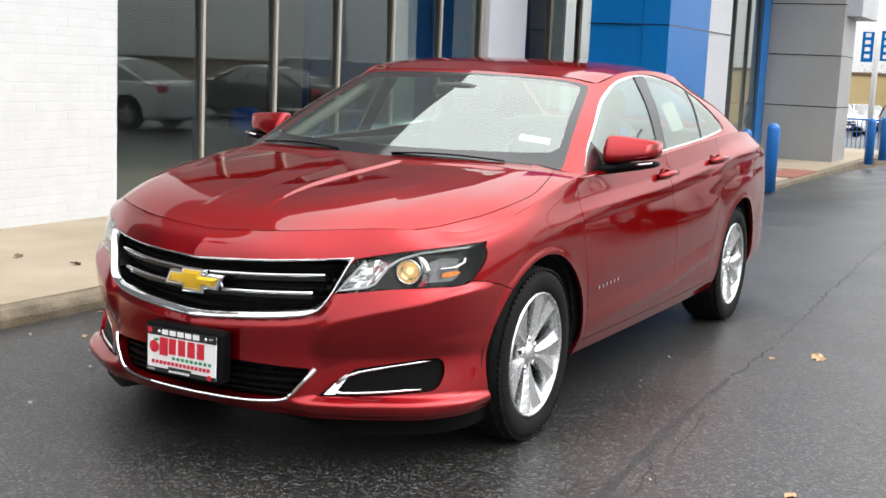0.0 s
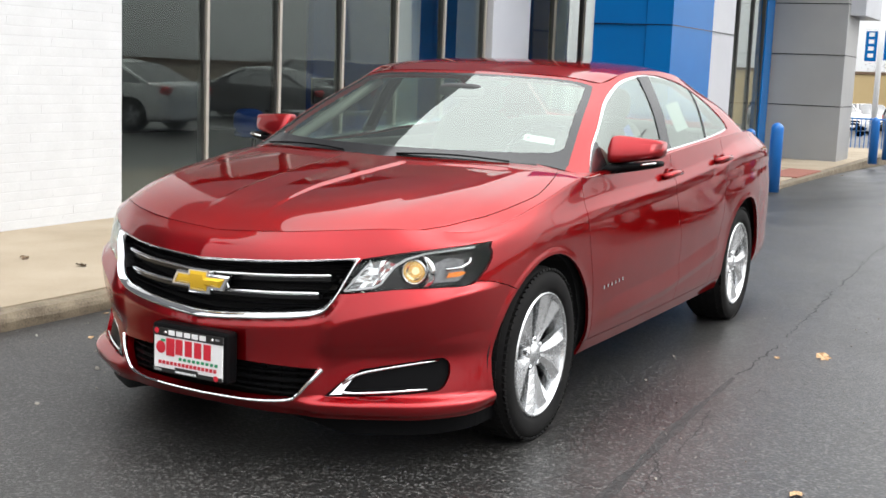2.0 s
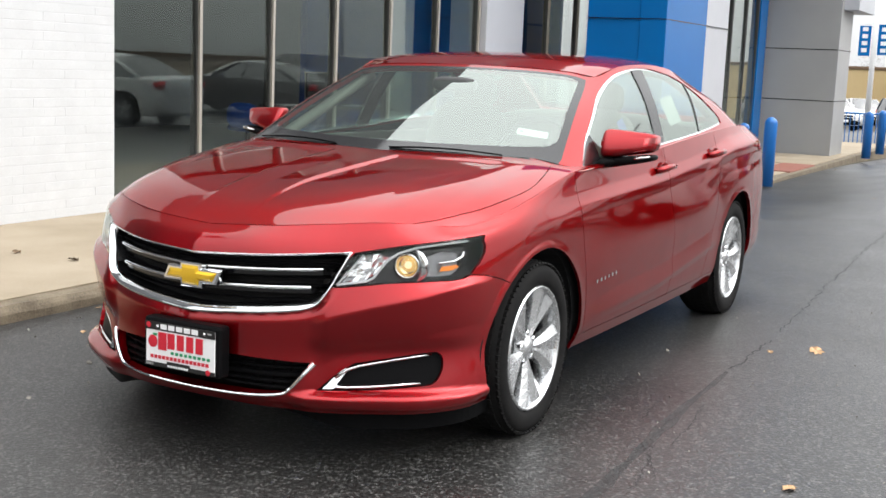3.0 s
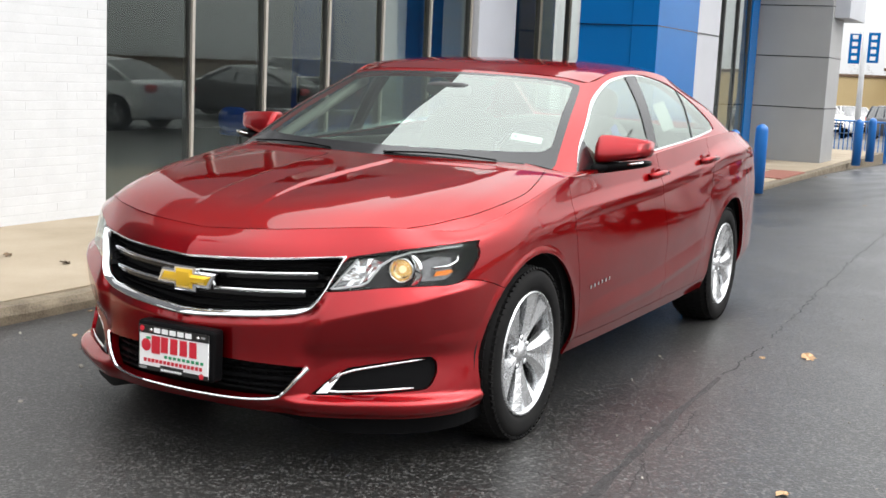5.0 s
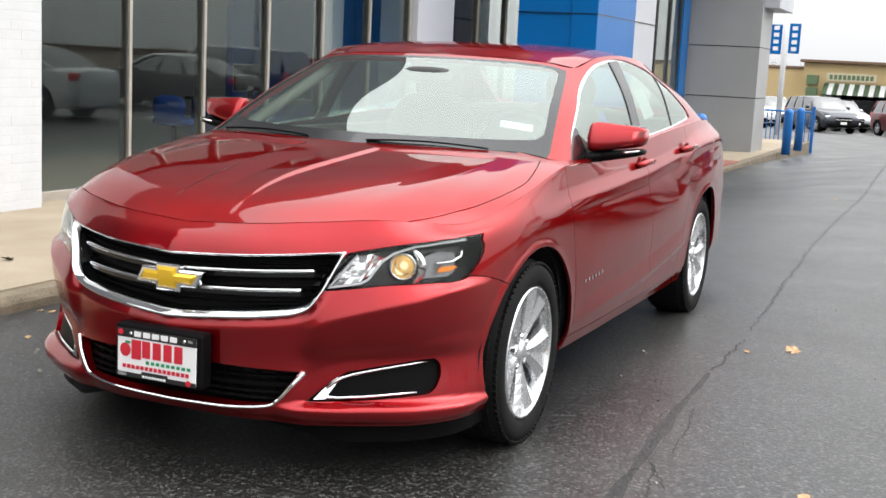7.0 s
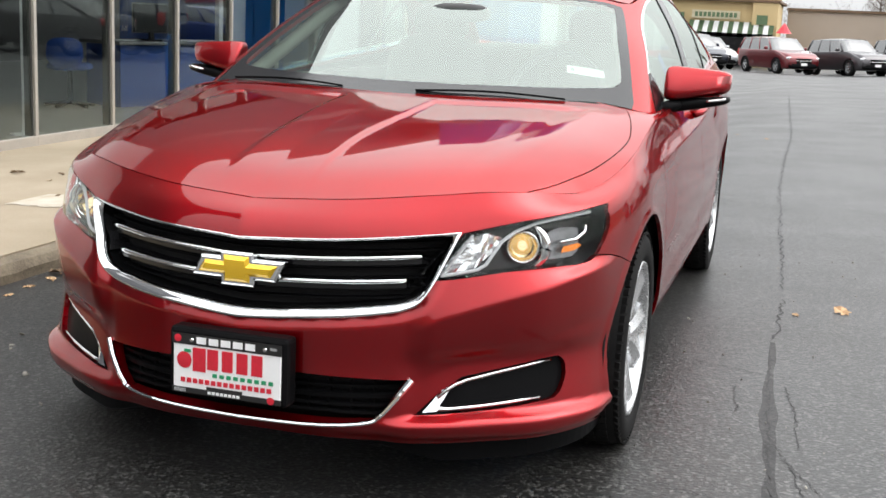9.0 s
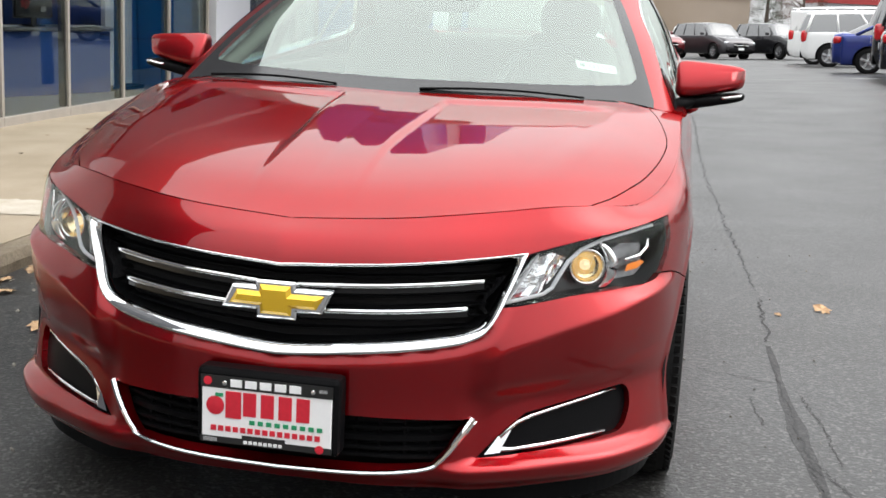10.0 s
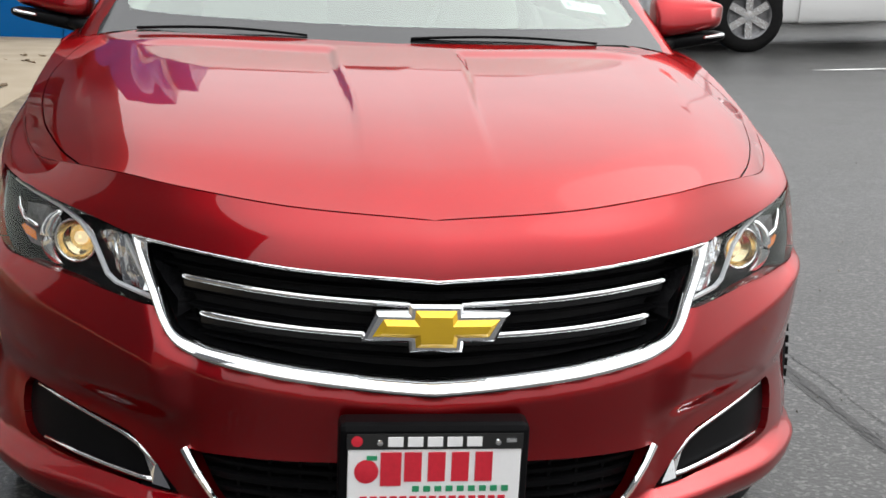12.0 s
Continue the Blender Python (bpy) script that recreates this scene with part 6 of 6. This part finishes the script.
# ---- distance ----
def far_shop():
    z0 = ground_z(0, 80) - .3
    ob = thing("restaurant_building", "tan stucco restaurant with green trim and a striped awning", "building")
    y = 80
    part("wing_wall", boxed(-24, -8.2, y + 1.5, y + 14, z0, 2.1), TAN_WALL, ob)
    part("wing_coping", boxed(-24.1, -8.1, y + 1.4, y + 14, 2.1, 2.3, bevel=.03), surface("brown_coping", (.16, .10, .06), rough=.8), ob)
    part("main_wall", boxed(-8.4, -1.6, y, y + 16, z0, 2.55), TAN_WALL, ob)
    part("corner_tower", boxed(-3.0, -1.4, y - .4, y + 5, z0, 2.85), TAN_WALL, ob)
    part("coping", boxed(-8.6, -1.3, y - .5, y + 16, 2.56, 2.75, bevel=.03), bpy.data.materials["brown_coping"], ob)
    for x0, x1 in ((-8.1, -7.4), (-2.7, -2.0)):
        part("green_panel", boxed(x0, x1, y - .47, y - .03 if x0 < -4 else y - .43, 1.15, 1.75), GREEN_TRIM, ob)
        part("green_panel", boxed(x0, x1, y - .47, y - .03 if x0 < -4 else y - .43, -1.2, .95), GREEN_TRIM, ob)
    sign = part("sign_board", boxed(-6.9, -3.8, y - .15, y - .02, 1.42, 1.95), surface("cream_board", (.62, .55, .38), rough=.7), ob)
    for k in range(10):
        part("sign_bar", boxed(-6.7 + k * .28, -6.5 + k * .28, y - .18, y - .151, 1.53, 1.83), GREEN_TRIM, sign)
    for k in range(17):
        x0 = -7.0 + k * .32
        bm = bmesh.new()
        a = [(x0, y - .1, 1.28), (x0 + .318, y - .1, 1.28), (x0 + .318, y - 1.5, .55), (x0, y - 1.5, .55), (x0 + .318, y - 1.5, .3), (x0, y - 1.5, .3)]
        v = [bm.verts.new(p) for p in a]
        bm.faces.new((v[0], v[1], v[2], v[3]))
        bm.faces.new((v[3], v[2], v[4], v[5]))
        bmesh.ops.solidify(bm, geom=bm.faces[:], thickness=.03)
        part("awning_stripe", bm, CARD if k % 2 else GREEN_TRIM, ob)
    part("dark_door", boxed(-6.6, -2.2, y - .04, y - .01, z0, .9), GLOSS_BLACK, ob)
    return ob


far_shop()
shade_z = ground_z(-.9, 77)
patio = thing("patio_umbrella", "closed red patio umbrella beside the restaurant", "umbrella", "", pose(-.85, 77, shade_z))
part("pole", tube(bmesh.new(), [(0, 0, -.1), (0, 0, 1.35 - shade_z)], .03, 8), CARD, patio)
part("canopy", lathe(bmesh.new(), [(.48, .68 - shade_z), (.36, .82 - shade_z), (.2, 1.08 - shade_z), (.02, 1.32 - shade_z), (0, 1.32 - shade_z)], 8), CARD_RED, patio, "red cloth canopy")
bld = thing("block_building", "long low brown block building in the distance", "building")
part("wall", boxed(-1.2, 6.5, 96, 110, ground_z(0, 96) - .5, 2.3), BROWN_WALL, bld)
part("coping", boxed(-1.3, 6.6, 95.8, 110.1, 2.31, 2.5), bpy.data.materials["brown_coping"], bld)
bld = thing("block_building", "low brown shop building across the lot", "building")
part("wall", boxed(62, 76, 10, 116, -3, 3.0), BROWN_WALL, bld)
part("coping", boxed(61.8, 76, 9.8, 116.2, 3.01, 3.35), bpy.data.materials["brown_coping"], bld)

bld = thing("block_building", "low brown block building behind the lot", "building")
part("wall", boxed(-20, 40, -26, -20, -1, 4.2), BROWN_WALL, bld)
part("coping", boxed(-20.1, 40.1, -26.1, -19.8, 4.21, 4.5), bpy.data.materials["brown_coping"], bld)

bld = thing("shop_building", "white shop with a red roof band in the distance", "building")
part("wall", boxed(12.2, 60, 102, 112, ground_z(0, 102) - .5, 2.35), LIGHT_PANEL, bld)
part("roof_band", boxed(12.1, 60.1, 101.8, 112.1, 2.36, 2.8), surface("red_roof_band", (.42, .05, .05), rough=.7), bld, "red roof band")

BARK = surface("bark", (0.10, 0.08, 0.065), rough=0.9)
TWIG = surface("bare_twigs", (0.24, 0.20, 0.18), (0.16, 0.13, 0.11), rough=0.95, scale=0.5)
NEEDLE = surface("evergreen", (0.03, 0.06, 0.025), (0.05, 0.08, 0.03), rough=0.8, scale=2)
RUST = surface("rust_leaves", (0.16, 0.07, 0.035), (0.11, 0.05, 0.03), rough=0.85, scale=2)


def twig_cloud(bm, c, r, n, rg, thin=1.0):
    for _ in range(n):
        d = Vector((rg.gauss(0, 1), rg.gauss(0, 1), rg.gauss(0, .8))).normalized() * r * rg.random() ** .5
        p = Vector(c) + d
        a = Vector((rg.gauss(0, 1), rg.gauss(0, 1), rg.gauss(.5, 1))).normalized()
        b = a.cross(Vector((rg.random(), rg.random(), rg.random()))).normalized()
        s = rg.uniform(.06, .20) * thin
        bm.faces.new([bm.verts.new(q) for q in (p - a * s, p + b * s * .07, p + a * s, p - b * s * .07)])


rg = random.Random(11)
bm = bmesh.new()
for k in range(120):
    x = rg.uniform(-60, 75)
    h = rg.uniform(3.6, 5.6)
    twig_cloud(bm, (x, rg.uniform(122, 150), ground_z(0, 120) + h * .75), rg.uniform(1.0, 2.0), 170, rg, 1.5)
for k in range(150):
    y = rg.uniform(-60, 150)
    twig_cloud(bm, (rg.uniform(84, 105), y, rg.uniform(1.5, 4.2)), rg.uniform(1.4, 2.4), 420, rg, 1.3)
for k in range(150):
    twig_cloud(bm, (rg.uniform(-60, 84), rg.uniform(-46, -30), rg.uniform(1.0, 5.0)), rg.uniform(1.6, 3.0), 420, rg, 1.4)
far_woods = structure("far_woods", bm, TWIG, "bare brown woods on the horizon", kind="stuff", category="woods")


def tree(x, y, h, r, mat, label, cone, seed):
    rg = random.Random(seed)
    z = ground_z(x, y)
    ob = thing("tree", label, "tree", "", pose(x, y, z))
    bm = tube(bmesh.new(), [(0, 0, -.2), (.05, 0, h * .3), (0, .05, h * .6), (0, 0, h * .95)], lambda u: .22 * (1 - u) + .03, 8)
    for k in range(14):
        a, b = rg.uniform(0, 6.3), rg.uniform(.25, .85)
        rr = r * (1 - b if cone else .75) * .8
        tube(bm, [(0, 0, h * b), (rr * .5 * math.cos(a), rr * .5 * math.sin(a), h * b + .3), (rr * math.cos(a), rr * math.sin(a), h * b + (.1 if cone else .9))], lambda u: .07 * (1 - u) + .01, 5)
    part("trunk", bm, BARK, ob)
    bm = bmesh.new()
    for k in range(150):
        b = rg.uniform(.12, 1.0) if cone else rg.uniform(.35, 1.0)
        rr = r * ((1 - b) + .08 if cone else math.sin(math.pi * min(b, .97)) ** .5)
        a, q = rg.uniform(0, 6.3), rr * rg.random() ** .4
        twig_cloud(bm, (q * math.cos(a), q * math.sin(a), h * b), .45, 60, rg, .8)
    part("crown", bm, mat, ob)


tree(7.8, 96, 7.4, 1.7, NEEDLE, "dark evergreen tree beyond the lot", True, 1)
tree(10.4, 95, 6.6, 1.9, RUST, "rust brown tree keeping its dry leaves", False, 2)
tree(6.6, 122, 6.4, 1.8, TWIG, "bare brown tree in the distance", False, 3)


def banner_pole(x, y, z1, zb0, zb1):
    z0 = ground_z(x, y)
    ob = thing("banner_pole", "white pole with two blue banners", "pole", "", pose(x, y, z0))
    part("pole", lathe(bmesh.new(), [(0, -.1), (.11, -.1), (.09, z1 - z0), (0, z1 - z0)], 16), CARD, ob, smooth=True)
    for sx in (1, -1):
        bn = part("banner", boxed(min(sx * .13, sx * .55), max(sx * .13, sx * .55), -.012, .012, zb0 - z0 + (.05 if sx > 0 else 0), zb1 - z0 + (.05 if sx > 0 else 0), bevel=.004), BLUE_PANEL, ob, "blue cloth banner")
        for k in range(4):
            zz = zb0 - z0 + .14 + k * .26
            part("print_bar", boxed(sx * .34 - .10, sx * .34 + .10, -.018, -.013, zz, zz + .15), CARD, bn)
        part("arm", tube(bmesh.new(), [(0, 0, zb1 - z0 + .06), (sx * .58, 0, zb1 - z0 + .06)], .015, 6), CARD, ob)
    return ob


banner_pole(-4.68, 45, 6.5, 2.3, 3.42)
pole = thing("lamp_pole", "tall white lot lamp pole", "lamp", "lot lamps", pose(9.6, 20, ground_z(9.6, 20)))
part("pole", lathe(bmesh.new(), [(0, -.1), (.12, -.1), (.08, 8), (0, 8)], 16), CARD, pole, smooth=True)
part("lamp_head", boxed(-.6, .6, -.2, .2, 7.9, 8.1, bevel=.03), CARD, pole)
copy_thing(pole, pose(11.5, 34, ground_z(11.5, 34)))

# blue railing past the pier
rail = thing("railing", "blue steel picket railing beside the walkway", "railing", "", pose(-.4, 28.4, ground_z(-2, 28.4)))
for z in (.15, 1.0):
    part("rail", tube(bmesh.new(), [(-3.4, 0, z), (-1.02, 0, z)], .025, 8), BLUE_PAINT, rail)
PK = tube(bmesh.new(), [(0, 0, .1), (0, 0, 1.0)], .012, 6)
first = part("picket", PK, BLUE_PAINT, rail)
for k in range(22):
    o = new("picket", first.data)
    o.parent = rail
    o.matrix_basis = pose(-3.3 + k * .105, 0, 0)
first.matrix_basis = pose(-3.38, 0, 0)
for x in (-3.4, -1.02):
    part("rail_post", boxed(x - .04, x + .04, -.04, .04, -.1, 1.15, bevel=.008), BLUE_PAINT, rail)

# ---- inside the showroom ----
structure("wall_blue", boxed(-7.10, -6.99, 10.95, 17.473, 0.026, 3.821), INNER_BLUE, "deep blue showroom partition")
structure("wall_blue_side", boxed(-6.985, -5.9, 17.363, 17.473, 0.026, 3.821), INNER_BLUE, "deep blue showroom partition end")
desk = thing("sales_desk", "long blue-fronted counter with a pale top and papers", "counter", "", pose(-6.16, 9.45, 0.026, 0, 0, -20))
part("desk_front", boxed(-.04, 0, 0, 1.55, 0, .70, bevel=.006), INNER_BLUE, desk)
part("desk_side", boxed(-.62, -.045, 0, .04, 0, .70, bevel=.006), INNER_BLUE, desk)
part("desk_side", boxed(-.62, -.045, 1.51, 1.55, 0, .70, bevel=.006), INNER_BLUE, desk)
part("desk_top", boxed(-.68, .06, -.06, 1.61, .705, .745, bevel=.008), ALLOY_DARK, desk, "grey worktop")
mon = thing("monitor", "dark computer monitor on the counter", "monitor", "", pose(-6.12, 10.05, 0.7715, 0, 0, -20))
part("screen", boxed(-.02, .02, -.25, .25, .10, .42, bevel=.006), GLOSS_BLACK, mon)
part("bezel", boxed(-.028, -.021, -.262, .262, .088, .432, bevel=.003), ALLOY_DARK, mon)
part("foot", boxed(-.1, .1, -.08, .08, 0, .02, bevel=.004), GLOSS_BLACK, mon)
part("neck", boxed(-.015, .015, -.03, .03, .02, .13), GLOSS_BLACK, mon)
for x, y, h, r in ((-5.93, 10.52, .004, 12), (-5.88, 10.80, .010, -30), (-6.30, 9.72, .006, 5)):
    sheaf = thing("papers", "loose pile of white papers on the counter", "papers", "papers on the counter", pose(x, y, .7715, 0, 0, r))
    part("paper", boxed(-.105, .105, -.148, .148, 0, h), CARD, sheaf)
    part("paper", boxed(-.10, .10, -.14, .14, h, h + .003), CARD, sheaf).matrix_basis = pose(.03, .02, 0, 0, 0, 14)
pan = thing("display_board", "pale upright display board behind the window", "board", "", pose(-5.766, 11.423, 0.026))
part("board", boxed(-.03, .03, -.42, .30, .05, 2.7, bevel=.006), LIGHT_PANEL, pan)
part("board_foot", boxed(-.2, .2, -.4, .28, 0, .045, bevel=.004), BLACK, pan)
post = thing("display_post", "slim white display post inside the window", "post", "", pose(-5.30, 6.55, 0.026))
part("post", boxed(-.035, .035, -.035, .035, 0, 1.7, bevel=.006), CARD, post)
part("post_foot", lathe(bmesh.new(), [(0, 0), (.15, 0), (.15, .015), (.05, .03), (0, .03)], 20), CARD, post)
chair = thing("office_chair", "low blue office chair by the counter", "chair", "", pose(-6.55, 9.05, 0.026, 0, 0, 200))
part("seat", super_shell(bmesh.new(), (0, 0, .46), (.24, .24, .05), 3), INNER_BLUE, chair, smooth=True)
part("backrest", super_shell(bmesh.new(), (0, .22, .62), (.20, .04, .16), 3), INNER_BLUE, chair, smooth=True)
part("stem", tube(bmesh.new(), [(0, 0, .05), (0, 0, .42)], .03, 8), BLACK, chair)
for k in range(5):
    a = k * 2 * math.pi / 5
    part("leg", tube(bmesh.new(), [(0, 0, .07), (.28 * math.cos(a), .28 * math.sin(a), .03)], .02, 6), BLACK, chair)

# panel joints on the portal, as recessed dark lines
portal_ob = bpy.data.objects["entrance_portal"]
for z in (0.573, 2.126, 3.678, 5.231):
    part("panel_joint", boxed(-3.969, -2.75, 13.722, 17.099, z, z + .012), GLOSS_BLACK, portal_ob)
for z in (0.941, 1.953, 2.954, 3.954, 4.966):
    part("panel_joint", boxed(-3.302, -1.793, 21.817, 23.136, z, z + .015), GLOSS_BLACK, portal_ob)

# ---- bricks, last ----
wall_ob = bpy.data.objects["wall_brick"]
BL, BH = 0.223, 0.0745
bm = bmesh.new()
box(bm, -.012, .0022, .0001, BL - .0001, .003, BH - .003)
bmesh.ops.bevel(bm, geom=[e for e in bm.edges if all(v.co.x > 0 for v in e.verts) and abs(e.verts[0].co.z - e.verts[1].co.z) < 1e-5], offset=.0015, segments=1, affect="EDGES")
brick_me = bpy.data.meshes.new("brick")
bm.to_mesh(brick_me)
brick_me.materials.append(WHITE_BRICK)
rest = bmesh.new()
rb = random.Random(3)
count = 0
for course in range(62):
    z = PAVE_Z + course * BH
    y = 4.647 - BL
    first_half = course % 2 == 1
    while y > 0.9:
        near = y > 1.9 and course < 26
        m = pose(-4.6255 + rb.uniform(-.0005, .0005), y, z + rb.uniform(-.0008, .0008))
        if first_half:
            m = m @ Matrix.Translation((0, BL / 2, 0)) @ Matrix.Diagonal((1, .5, 1, 1))
        if near and count < 300:
            o = new("brick", brick_me)
            o.parent = wall_ob
            o.matrix_basis = m
            count += 1
        elif course < 34:
            q = [m @ Vector(p) for p in ((.0022, .0001, .003), (.0022, BL - .0001, .003), (.0022, BL - .0001, BH - .003), (.0022, .0001, BH - .003), (-.012, .001, .001), (-.012, BL - .001, .001), (-.012, BL - .001, BH - .001), (-.012, .001, BH - .001))]
            v = [rest.verts.new(p) for p in q]
            for f in ((0, 1, 2, 3), (0, 4, 5, 1), (1, 5, 6, 2), (2, 6, 7, 3), (3, 7, 4, 0)):
                rest.faces.new([v[k] for k in f])
        y -= BL / 2 if first_half else BL
        first_half = False
bm.free()
part("brickwork", rest, WHITE_BRICK, wall_ob, kind="stuff")
